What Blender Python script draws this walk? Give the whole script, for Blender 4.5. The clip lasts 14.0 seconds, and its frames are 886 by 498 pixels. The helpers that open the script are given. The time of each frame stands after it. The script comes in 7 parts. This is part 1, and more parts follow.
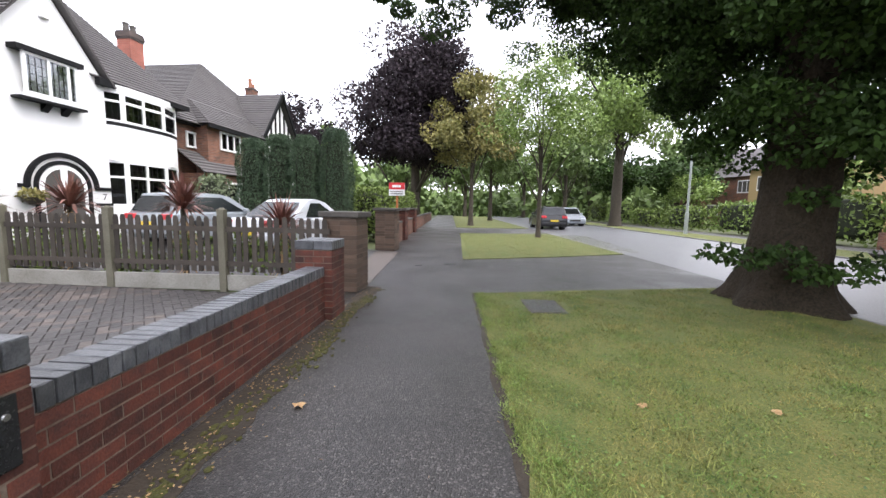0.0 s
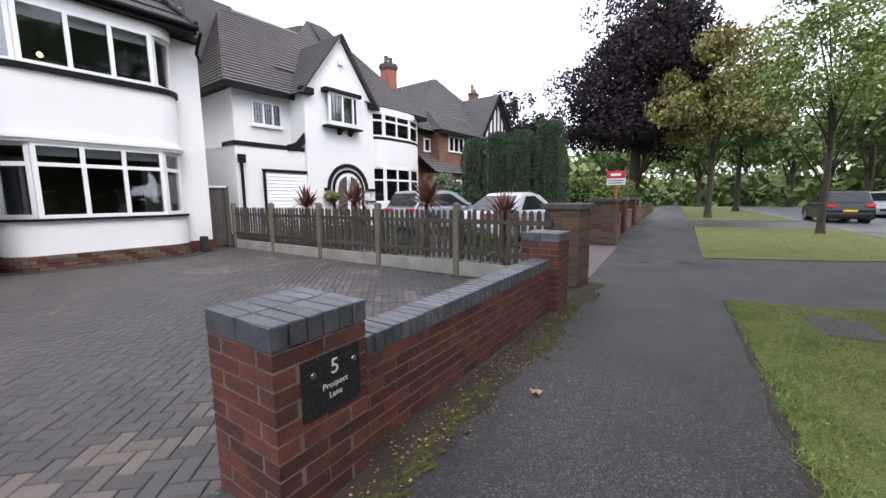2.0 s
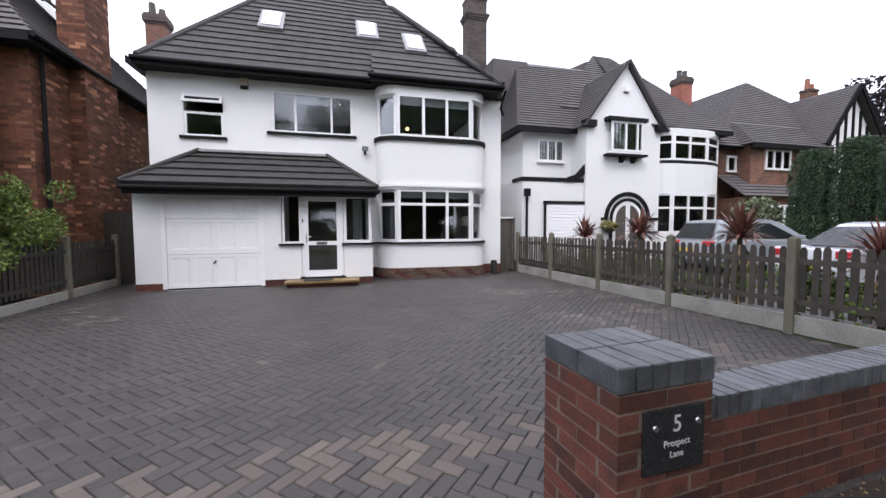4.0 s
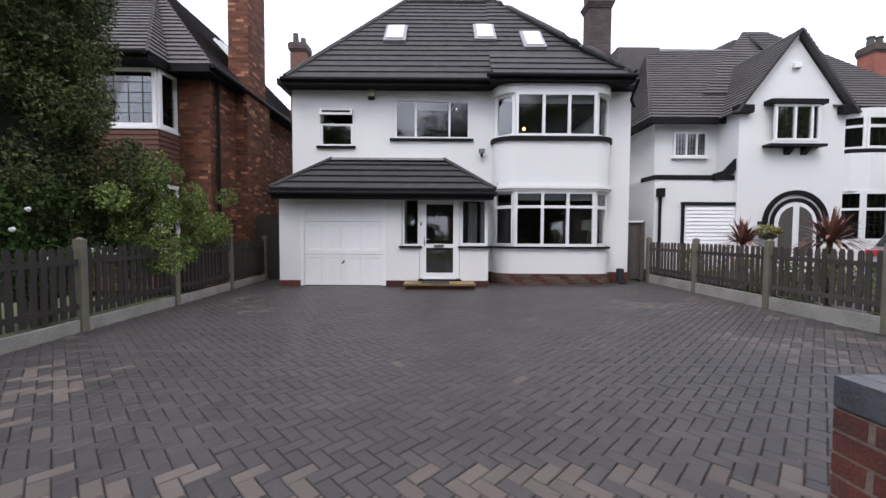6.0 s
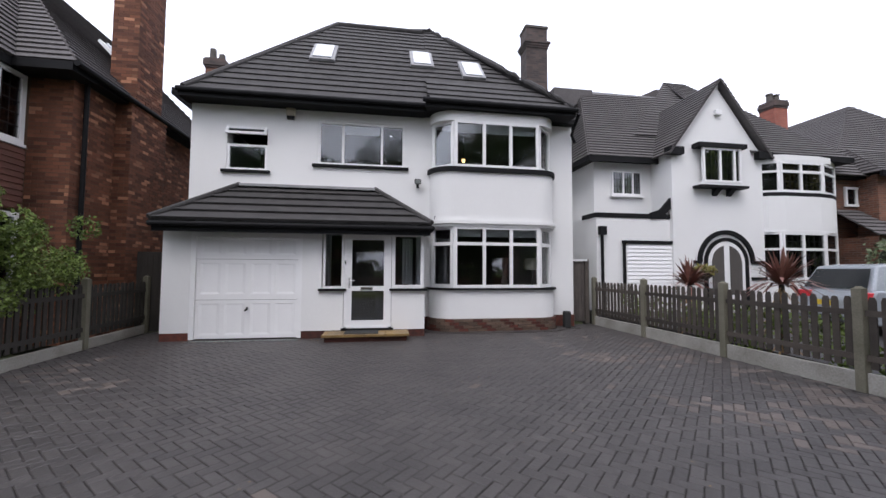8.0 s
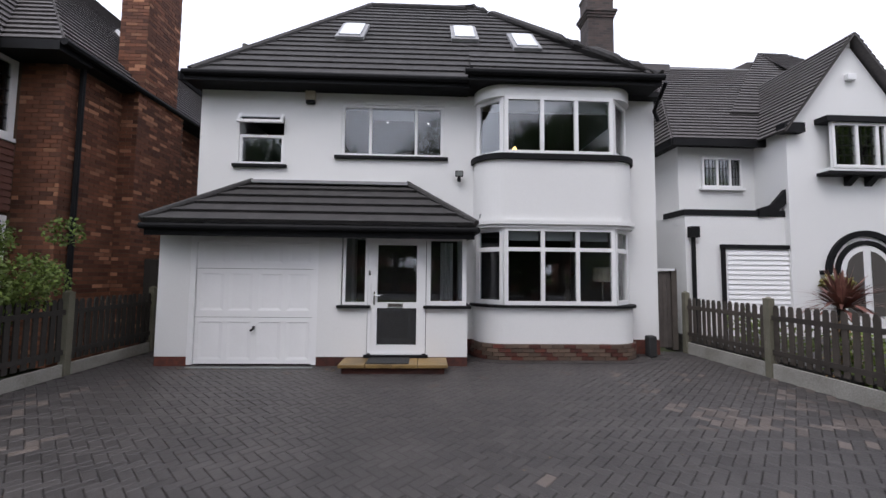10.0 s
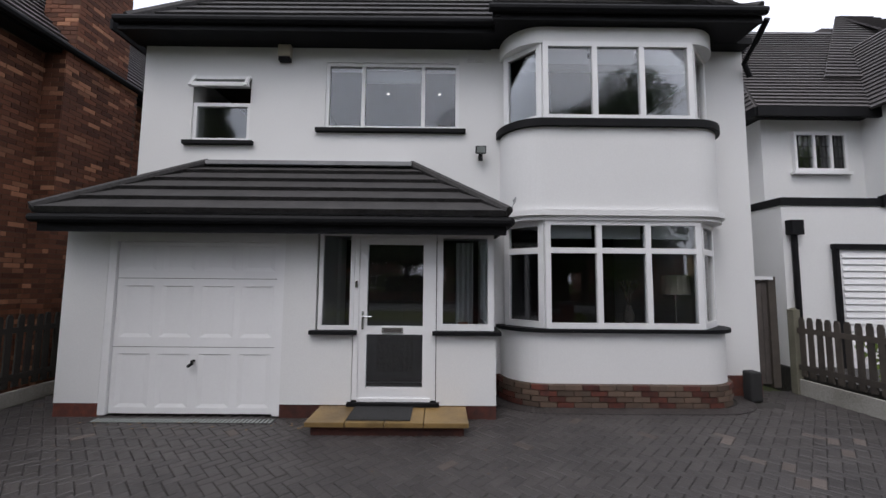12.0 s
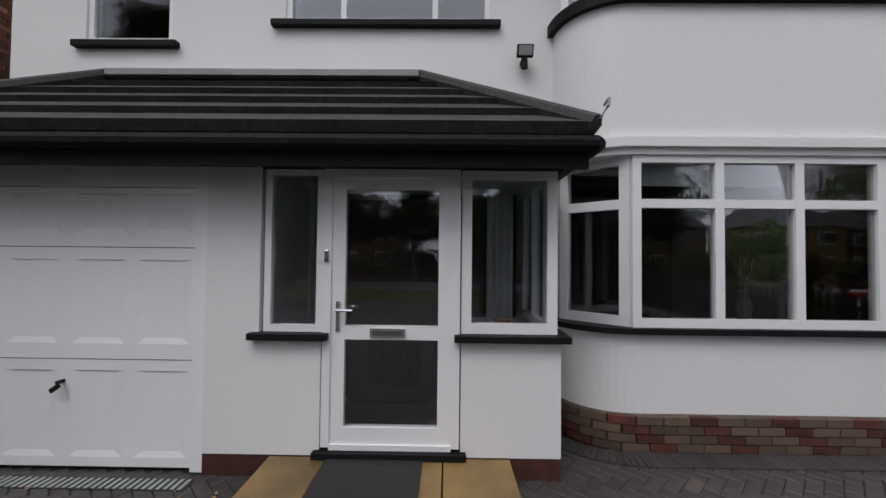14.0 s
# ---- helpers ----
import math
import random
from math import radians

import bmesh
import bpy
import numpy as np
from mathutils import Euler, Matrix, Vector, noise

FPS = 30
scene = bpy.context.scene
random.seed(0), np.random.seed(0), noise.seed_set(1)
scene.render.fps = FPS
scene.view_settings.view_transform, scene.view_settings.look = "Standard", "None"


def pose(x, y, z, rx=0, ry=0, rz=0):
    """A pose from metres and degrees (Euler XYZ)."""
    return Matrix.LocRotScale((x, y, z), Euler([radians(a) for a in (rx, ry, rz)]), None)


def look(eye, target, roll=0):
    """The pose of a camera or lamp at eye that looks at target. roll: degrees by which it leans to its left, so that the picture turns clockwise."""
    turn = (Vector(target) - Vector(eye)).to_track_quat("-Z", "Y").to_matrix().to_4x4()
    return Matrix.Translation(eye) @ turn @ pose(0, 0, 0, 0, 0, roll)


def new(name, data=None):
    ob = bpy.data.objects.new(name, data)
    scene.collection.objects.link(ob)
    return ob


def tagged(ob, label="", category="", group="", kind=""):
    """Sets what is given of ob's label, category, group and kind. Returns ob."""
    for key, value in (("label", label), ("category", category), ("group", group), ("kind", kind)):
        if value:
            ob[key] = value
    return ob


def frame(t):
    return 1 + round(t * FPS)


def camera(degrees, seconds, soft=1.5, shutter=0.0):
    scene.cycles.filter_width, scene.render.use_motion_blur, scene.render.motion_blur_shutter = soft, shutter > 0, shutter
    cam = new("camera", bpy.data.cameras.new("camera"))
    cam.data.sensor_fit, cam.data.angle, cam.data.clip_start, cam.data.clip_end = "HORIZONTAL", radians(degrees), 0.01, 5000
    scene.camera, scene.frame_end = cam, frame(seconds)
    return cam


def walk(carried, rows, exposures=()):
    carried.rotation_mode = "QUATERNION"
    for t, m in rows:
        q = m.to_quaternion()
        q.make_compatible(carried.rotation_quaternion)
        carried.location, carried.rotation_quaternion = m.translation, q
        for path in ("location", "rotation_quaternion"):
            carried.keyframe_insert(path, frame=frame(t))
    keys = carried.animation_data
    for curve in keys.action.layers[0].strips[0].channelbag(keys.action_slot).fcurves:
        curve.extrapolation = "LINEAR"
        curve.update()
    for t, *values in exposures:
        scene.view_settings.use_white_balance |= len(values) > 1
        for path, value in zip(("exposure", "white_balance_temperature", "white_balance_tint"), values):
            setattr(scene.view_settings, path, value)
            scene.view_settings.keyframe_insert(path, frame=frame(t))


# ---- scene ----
cam = camera(98.3, 14.0)
PATH = [
    (0, (0.038, 0.16, 1.372), (-0.192, 2.135, 1.154), 1.1),
    (0.4, (0.02, 0.143, 1.394), (-0.455, 2.069, 1.146), 0.3),
    (0.5, (-0.031, 0.159, 1.376), (-0.542, 2.079, 1.144), 0.4),
    (0.9, (-0.075, 0.153, 1.375), (-0.785, 2.008, 1.143), -0.6),
    (1, (-0.088, 0.146, 1.38), (-0.848, 1.984, 1.162), -0.4),
    (1.5, (-0.158, 0.138, 1.369), (-1.119, 1.875, 1.125), -0.7),
    (2, (-0.201, 0.084, 1.372), (-1.387, 1.673, 1.108), -0.5),
    (2.3, (-0.234, 0.026, 1.36), (-1.547, 1.518, 1.132), -1.0),
    (2.5, (-0.245, 0.004, 1.386), (-1.647, 1.407, 1.129), -0.2),
    (3, (-0.254, -0.113, 1.435), (-1.891, 1.022, 1.264), -0.5),
    (3.5, (-0.33, -0.159, 1.433), (-2.138, 0.688, 1.323), -0.3),
    (3.9, (-0.36, -0.192, 1.432), (-2.268, 0.395, 1.316), -0.1),
    (4, (-0.356, -0.22, 1.432), (-2.282, 0.305, 1.321), -0.2),
    (4.2, (-0.317, -0.29, 1.456), (-2.272, 0.12, 1.353), -0.2),
    (6.3, (-0.932, -0.589, 1.367), (-2.931, -0.595, 1.303), 0.2),
    (6.5, (-1.047, -0.498, 1.386), (-3.047, -0.491, 1.356), 0.1),
    (7, (-1.294, -0.347, 1.372), (-3.29, -0.236, 1.301), 2.4),
    (7.5, (-1.651, -0.243, 1.46), (-3.622, 0.096, 1.461), 0.8),
    (8, (-2.037, -0.299, 1.48), (-4.01, 0.013, 1.585), 0.3),
    (8.5, (-2.416, -0.279, 1.48), (-4.411, -0.166, 1.559), 2.2),
    (8.7, (-2.58, -0.266, 1.483), (-4.575, -0.146, 1.577), 1.4),
    (10.8, (-4.547, 0.009, 1.719), (-6.541, 0.061, 1.861), 0.9),
    (11, (-4.742, 0.013, 1.731), (-6.74, 0.013, 1.825), 1.6),
    (11.5, (-5.274, -0.042, 1.656), (-7.27, 0.023, 1.77), -0.2),
    (12, (-5.79, -0.045, 1.659), (-7.783, -0.034, 1.826), 0.5),
    (12.5, (-6.336, -0.072, 1.688), (-8.334, -0.096, 1.781), 1.1),
    (13, (-6.836, -0.13, 1.649), (-8.835, -0.134, 1.697), 0.0),
    (13.5, (-7.339, -0.131, 1.625), (-9.338, -0.181, 1.671), 1.6),
    (14, (-7.741, -0.198, 1.603), (-9.74, -0.22, 1.653), 0.6),
]
walk(cam, [(t, look(eye, target, roll)) for t, eye, target, roll in PATH],
     [(0, 1.45, 6550, 12), (1, 1.2, 6450, 12), (2, 1.0, 6350, 13), (3, 0.88, 6300, 14), (4.2, 0.78, 6300, 14), (6.5, 0.5, 6300, 14), (8.5, 0.4, 6300, 14), (11, 0.16, 6350, 13), (14, -0.1, 6450, 12)])

# ---- light and exposure ----
world = bpy.data.worlds.new("sky")
scene.world = world
world.use_nodes = True
wt = world.node_tree
for n in list(wt.nodes):
    wt.nodes.remove(n)
sky = wt.nodes.new("ShaderNodeTexSky")
sky.sky_type, sky.sun_disc = "NISHITA", False
sky.sun_elevation, sky.sun_rotation = radians(55), radians(60)
sky.air_density, sky.dust_density, sky.ozone_density = 1.0, 6.0, 1.0
cloud = wt.nodes.new("ShaderNodeMix")
cloud.data_type = "RGBA"
cloud.inputs["Factor"].default_value = 0.88
wt.links.new(sky.outputs["Color"], cloud.inputs["A"])
cloud.inputs["B"].default_value = (8.55, 8.8, 9.75, 1)
bg = wt.nodes.new("ShaderNodeBackground")
bg.inputs["Strength"].default_value = 0.15
wt.links.new(cloud.outputs["Result"], bg.inputs["Color"])
wout = wt.nodes.new("ShaderNodeOutputWorld")
wt.links.new(bg.outputs["Background"], wout.inputs["Surface"])
sun = new("sun", bpy.data.lights.new("sun", "SUN"))
sun.data.energy, sun.data.angle, sun.data.color = 1.0, radians(25), (1.0, 0.97, 0.93)
sun.matrix_basis = look((20, -12, 33), (0, 0, 0))


# ---- small builders ----
def link(nt, a, b):
    nt.links.new(a, b)


def mat(name, c, c2=None, rough=0.8, scale=3.0, fine=40.0, bump=0.15, metal=0.0, spread=0.5, island=0.0, obrand=0.0, spec=0.5, fmix=0.35, sharp=0.17):
    """Surface with two scales of colour change, grain relief and optional change from piece to piece."""
    m = bpy.data.materials.new(name)
    m.use_nodes = True
    nt = m.node_tree
    b = nt.nodes["Principled BSDF"]
    b.inputs["Metallic"].default_value = metal
    b.inputs["Specular IOR Level"].default_value = spec
    c2 = c2 or tuple(v * 0.75 for v in c)
    geo = nt.nodes.new("ShaderNodeNewGeometry")
    n1 = nt.nodes.new("ShaderNodeTexNoise")
    n1.inputs["Scale"].default_value, n1.inputs["Detail"].default_value = scale, 5
    n2 = nt.nodes.new("ShaderNodeTexNoise")
    n2.inputs["Scale"].default_value, n2.inputs["Detail"].default_value = fine, 4
    for n in (n1, n2):
        link(nt, geo.outputs["Position"], n.inputs["Vector"])
    ramp = nt.nodes.new("ShaderNodeMapRange")
    ramp.inputs["From Min"].default_value, ramp.inputs["From Max"].default_value = 0.5 - spread / 2, 0.5 + spread / 2
    link(nt, n1.outputs["Fac"], ramp.inputs["Value"])
    fac = ramp.outputs["Result"]
    mixf = nt.nodes.new("ShaderNodeMix")
    mixf.inputs["Factor"].default_value = fmix
    link(nt, fac, mixf.inputs["A"])
    grain = nt.nodes.new("ShaderNodeMapRange")
    grain.inputs["From Min"].default_value, grain.inputs["From Max"].default_value = 0.5 - sharp, 0.5 + sharp
    link(nt, n2.outputs["Fac"], grain.inputs["Value"])
    link(nt, grain.outputs["Result"], mixf.inputs["B"])
    fac = mixf.outputs["Result"]
    mx = nt.nodes.new("ShaderNodeMix")
    mx.data_type = "RGBA"
    mx.inputs["A"].default_value, mx.inputs["B"].default_value = (*c, 1), (*c2, 1)
    link(nt, fac, mx.inputs["Factor"])
    col = mx.outputs["Result"]
    for amount, source in ((island, "island"), (obrand, "object")):
        if amount:
            if source == "island":
                r = geo.outputs["Random Per Island"]
            else:
                r = nt.nodes.new("ShaderNodeObjectInfo").outputs["Random"]
            mr = nt.nodes.new("ShaderNodeMapRange")
            mr.inputs["To Min"].default_value, mr.inputs["To Max"].default_value = 1 - amount, 1 + amount
            link(nt, r, mr.inputs["Value"])
            hs = nt.nodes.new("ShaderNodeHueSaturation")
            link(nt, mr.outputs["Result"], hs.inputs["Value"])
            link(nt, col, hs.inputs["Color"])
            col = hs.outputs["Color"]
    link(nt, col, b.inputs["Base Color"])
    rr = nt.nodes.new("ShaderNodeMapRange")
    rr.inputs["To Min"].default_value, rr.inputs["To Max"].default_value = max(0.02, rough - 0.1), min(1, rough + 0.1)
    link(nt, n2.outputs["Fac"], rr.inputs["Value"])
    link(nt, rr.outputs["Result"], b.inputs["Roughness"])
    if bump:
        bp = nt.nodes.new("ShaderNodeBump")
        bp.inputs["Strength"].default_value, bp.inputs["Distance"].default_value = bump, 0.02
        link(nt, n2.outputs["Fac"], bp.inputs["Height"])
        link(nt, bp.outputs["Normal"], b.inputs["Normal"])
    return m


def glow(name, c, strength):
    m = bpy.data.materials.new(name)
    m.use_nodes = True
    b = m.node_tree.nodes["Principled BSDF"]
    b.inputs["Base Color"].default_value = (*c, 1)
    b.inputs["Emission Color"].default_value = (*c, 1)
    b.inputs["Emission Strength"].default_value = strength
    return m


def glass_mat(name, tint=(0.9, 0.93, 0.95), gloss=0.14):
    """Thin clear pane: lets the view through and mirrors a part of it."""
    m = bpy.data.materials.new(name)
    m.use_nodes = True
    nt = m.node_tree
    out = nt.nodes["Material Output"]
    nt.nodes.remove(nt.nodes["Principled BSDF"])
    tr = nt.nodes.new("ShaderNodeBsdfTransparent")
    tr.inputs["Color"].default_value = (*tint, 1)
    gl = nt.nodes.new("ShaderNodeBsdfGlossy")
    gl.inputs["Roughness"].default_value = 0.02
    lw = nt.nodes.new("ShaderNodeFresnel")
    lw.inputs["IOR"].default_value = 1.5
    add = nt.nodes.new("ShaderNodeMath")
    add.operation, add.use_clamp = "ADD", True
    add.inputs[1].default_value = gloss
    link(nt, lw.outputs["Fac"], add.inputs[0])
    mx = nt.nodes.new("ShaderNodeMixShader")
    link(nt, add.outputs["Value"], mx.inputs["Fac"])
    link(nt, tr.outputs["BSDF"], mx.inputs[1])
    link(nt, gl.outputs["BSDF"], mx.inputs[2])
    link(nt, mx.outputs["Shader"], out.inputs["Surface"])
    return m


def thing(name, label, category, at=(0, 0, 0), group="", kind=""):
    ob = new(name)
    ob.empty_display_size = 0.2
    ob.matrix_basis = Matrix.Translation(at)
    return tagged(ob, label, category, group, kind)


def finish(me, material, smooth=False):
    me.materials.append(material)
    if smooth:
        for p in me.polygons:
            p.use_smooth = True
    return me


def attach(ob, parent):
    """Parent ob, whose mesh is in world coordinates, without moving it."""
    root = Matrix.Identity(4)
    p = parent
    chain = []
    while p is not None:
        chain.append(p)
        p = p.parent
    for q in reversed(chain):
        root = root @ q.matrix_parent_inverse @ q.matrix_basis
    ob.parent = parent
    ob.matrix_parent_inverse = root.inverted()
    return ob


def part(name, bm, material, parent=None, label="", smooth=False):
    me = bpy.data.meshes.new(name)
    bmesh.ops.recalc_face_normals(bm, faces=bm.faces)
    bm.to_mesh(me)
    bm.free()
    finish(me, material, smooth)
    ob = new(name, me)
    if parent is not None:
        attach(ob, parent)
    if label:
        tagged(ob, label)
    return ob


def solid(name, bm, material, label, category, kind="", group="", smooth=False):
    return tagged(part(name, bm, material, None, "", smooth), label, category, group, kind)


def box(x0, x1, y0, y1, z0, z1, bm=None, bevel=0.0):
    bm = bm or bmesh.new()
    vs = [bm.verts.new((x, y, z)) for x in (x0, x1) for y in (y0, y1) for z in (z0, z1)]
    fs = [bm.faces.new([vs[i] for i in q]) for q in ((0, 1, 3, 2), (4, 6, 7, 5), (0, 4, 5, 1), (2, 3, 7, 6), (0, 2, 6, 4), (1, 5, 7, 3))]
    if bevel:
        es = list({e for f in fs for e in f.edges})
        bmesh.ops.bevel(bm, geom=es, offset=bevel, segments=2, profile=0.5, affect="EDGES")
    return bm


def obox(cx, cy, cz, sx, sy, sz, turn=0.0, tilt=0.0, bm=None, bevel=0.0):
    """Box by its centre and sizes, turned about z and tilted about its own x."""
    b = box(-sx / 2, sx / 2, -sy / 2, sy / 2, -sz / 2, sz / 2, None, bevel)
    bmesh.ops.transform(b, matrix=pose(cx, cy, cz, tilt, 0, turn), verts=b.verts)
    if bm is None:
        return b
    me = bpy.data.meshes.new("tmp")
    b.to_mesh(me)
    b.free()
    bm.from_mesh(me)
    bpy.data.meshes.remove(me)
    return bm


def poly_prism(pts, z0, z1, bm=None):
    """Upright prism over a plan outline."""
    bm = bm or bmesh.new()
    lo = [bm.verts.new((x, y, z0)) for x, y in pts]
    hi = [bm.verts.new((x, y, z1)) for x, y in pts]
    bm.faces.new(lo[::-1])
    bm.faces.new(hi)
    for i in range(len(pts)):
        j = (i + 1) % len(pts)
        bm.faces.new((lo[i], lo[j], hi[j], hi[i]))
    return bm


def yz_prism(pts, x0, x1, bm=None):
    """Prism along x over an outline in y and z."""
    bm = bm or bmesh.new()
    lo = [bm.verts.new((x0, y, z)) for y, z in pts]
    hi = [bm.verts.new((x1, y, z)) for y, z in pts]
    bm.faces.new(lo[::-1])
    bm.faces.new(hi)
    for i in range(len(pts)):
        j = (i + 1) % len(pts)
        bm.faces.new((lo[i], lo[j], hi[j], hi[i]))
    return bm


def xz_prism(pts, y0, y1, bm=None):
    bm = bm or bmesh.new()
    lo = [bm.verts.new((x, y0, z)) for x, z in pts]
    hi = [bm.verts.new((x, y1, z)) for x, z in pts]
    bm.faces.new(lo[::-1])
    bm.faces.new(hi)
    for i in range(len(pts)):
        j = (i + 1) % len(pts)
        bm.faces.new((lo[i], lo[j], hi[j], hi[i]))
    return bm


def tube(points, radii, sides=10, bm=None):
    """A tapered tube through points, closed at its ends."""
    bm = bm or bmesh.new()
    rings = []
    for i, p in enumerate(points):
        p = Vector(p)
        d = (Vector(points[min(i + 1, len(points) - 1)]) - Vector(points[max(i - 1, 0)])).normalized()
        a = d.orthogonal().normalized() if abs(d.z) < 0.9 else Vector((1, 0, 0)).cross(d).normalized()
        b = d.cross(a)
        rings.append([bm.verts.new(p + radii[i] * (math.cos(k * math.tau / sides) * a + math.sin(k * math.tau / sides) * b)) for k in range(sides)])
    for r0, r1 in zip(rings, rings[1:]):
        for k in range(sides):
            bm.faces.new((r0[k], r0[(k + 1) % sides], r1[(k + 1) % sides], r1[k]))
    bm.faces.new(rings[0][::-1])
    bm.faces.new(rings[-1])
    return bm


def quads(name, corners, material, parent=None, smooth=False):
    """One mesh of many loose four-cornered faces, from an array n x 4 x 3."""
    n = len(corners)
    me = bpy.data.meshes.new(name)
    me.vertices.add(n * 4)
    me.vertices.foreach_set("co", np.ascontiguousarray(corners, dtype=np.float32).ravel())
    me.loops.add(n * 4)
    me.loops.foreach_set("vertex_index", np.arange(n * 4, dtype=np.int32))
    me.polygons.add(n)
    me.polygons.foreach_set("loop_start", np.arange(0, n * 4, 4, dtype=np.int32))
    me.update(calc_edges=True)
    finish(me, material)
    ob = new(name, me)
    if parent is not None:
        attach(ob, parent)
    return ob


def holed(y0, y1, z0, z1, holes):
    """Rectangles that fill a wall's face round its openings (ya, yb, za, zb)."""
    ys = sorted({y0, y1, *(v for h in holes for v in h[:2])})
    out = []
    for a, b in zip(ys, ys[1:]):
        z = z0
        for h in sorted((h for h in holes if h[0] <= a and h[1] >= b), key=lambda h: h[2]):
            if h[2] > z:
                out.append((a, b, z, h[2]))
            z = h[3]
        if z < z1:
            out.append((a, b, z, z1))
    return out


def front_wall(name, xf, thick, y0, y1, z0, z1, holes, material, parent):
    bm = bmesh.new()
    for a, b, c, d in holed(y0, y1, z0, z1, holes):
        box(xf - thick, xf, a, b, c, d, bm)
    bmesh.ops.remove_doubles(bm, verts=bm.verts, dist=0.0005)
    return part(name, bm, material, parent)


def roof_face(name, a, b, c, d, n, material, parent, thick=0.035, label=""):
    """Tiled roof slope: eaves a to b, top d to c, in n lapped courses."""
    a, b, c, d = (Vector(v) for v in (a, b, c, d))
    up = (b - a).cross(d - a)
    if up.length < 1e-6:
        up = (b - a).cross(c - a)
    up = up.normalized()
    if up.z < 0:
        up = -up
    first = None
    for i in range(n):
        t0, t1 = i / n, min(1, (i + 1.25) / n)
        p0, p1, p2, p3 = a.lerp(d, t0), b.lerp(c, t0), b.lerp(c, t1), a.lerp(d, t1)
        bm = bmesh.new()
        lo = [bm.verts.new(p) for p in (p0, p1, p2, p3)]
        hi = [bm.verts.new(p) for p in (p0 + up * thick * 1.6, p1 + up * thick * 1.6, p2 + up * 0.35 * thick, p3 + up * 0.35 * thick)]
        bm.faces.new(lo[::-1])
        bm.faces.new(hi)
        for k in range(4):
            j = (k + 1) % 4
            bm.faces.new((lo[k], lo[j], hi[j], hi[k]))
        first = part("tile_course", bm, material, parent, label)
    return first


# ---- materials ----
def brick_mat(name, c1, c2, mortar):
    """Brickwork of far walls: courses with joints, stains and a rough face."""
    m = bpy.data.materials.new(name)
    m.use_nodes = True
    nt = m.node_tree
    b = nt.nodes["Principled BSDF"]
    geo = nt.nodes.new("ShaderNodeNewGeometry")
    sep = nt.nodes.new("ShaderNodeSeparateXYZ")
    link(nt, geo.outputs["Position"], sep.inputs["Vector"])
    along = nt.nodes.new("ShaderNodeMath")
    link(nt, sep.outputs["X"], along.inputs[0])
    link(nt, sep.outputs["Y"], along.inputs[1])
    com = nt.nodes.new("ShaderNodeCombineXYZ")
    link(nt, along.outputs["Value"], com.inputs["X"])
    link(nt, sep.outputs["Z"], com.inputs["Y"])
    br = nt.nodes.new("ShaderNodeTexBrick")
    br.inputs["Scale"].default_value = 1.0
    br.inputs["Brick Width"].default_value, br.inputs["Row Height"].default_value = 0.225, 0.075
    br.inputs["Mortar Size"].default_value, br.inputs["Mortar Smooth"].default_value = 0.006, 0.2
    br.inputs["Color1"].default_value, br.inputs["Color2"].default_value = (*c1, 1), (*c2, 1)
    br.inputs["Mortar"].default_value = (*mortar, 1)
    link(nt, com.outputs["Vector"], br.inputs["Vector"])
    n1 = nt.nodes.new("ShaderNodeTexNoise")
    n1.inputs["Scale"].default_value, n1.inputs["Detail"].default_value = 1.3, 6
    link(nt, geo.outputs["Position"], n1.inputs["Vector"])
    mr = nt.nodes.new("ShaderNodeMapRange")
    mr.inputs["From Min"].default_value, mr.inputs["From Max"].default_value = 0.3, 0.7
    mr.inputs["To Min"].default_value, mr.inputs["To Max"].default_value = 0.7, 1.3
    link(nt, n1.outputs["Fac"], mr.inputs["Value"])
    hs = nt.nodes.new("ShaderNodeHueSaturation")
    link(nt, br.outputs["Color"], hs.inputs["Color"])
    link(nt, mr.outputs["Result"], hs.inputs["Value"])
    link(nt, hs.outputs["Color"], b.inputs["Base Color"])
    b.inputs["Roughness"].default_value = 0.88
    bp = nt.nodes.new("ShaderNodeBump")
    bp.inputs["Strength"].default_value, bp.inputs["Distance"].default_value = 0.5, 0.01
    bp.invert = True
    link(nt, br.outputs["Fac"], bp.inputs["Height"])
    link(nt, bp.outputs["Normal"], b.inputs["Normal"])
    return m


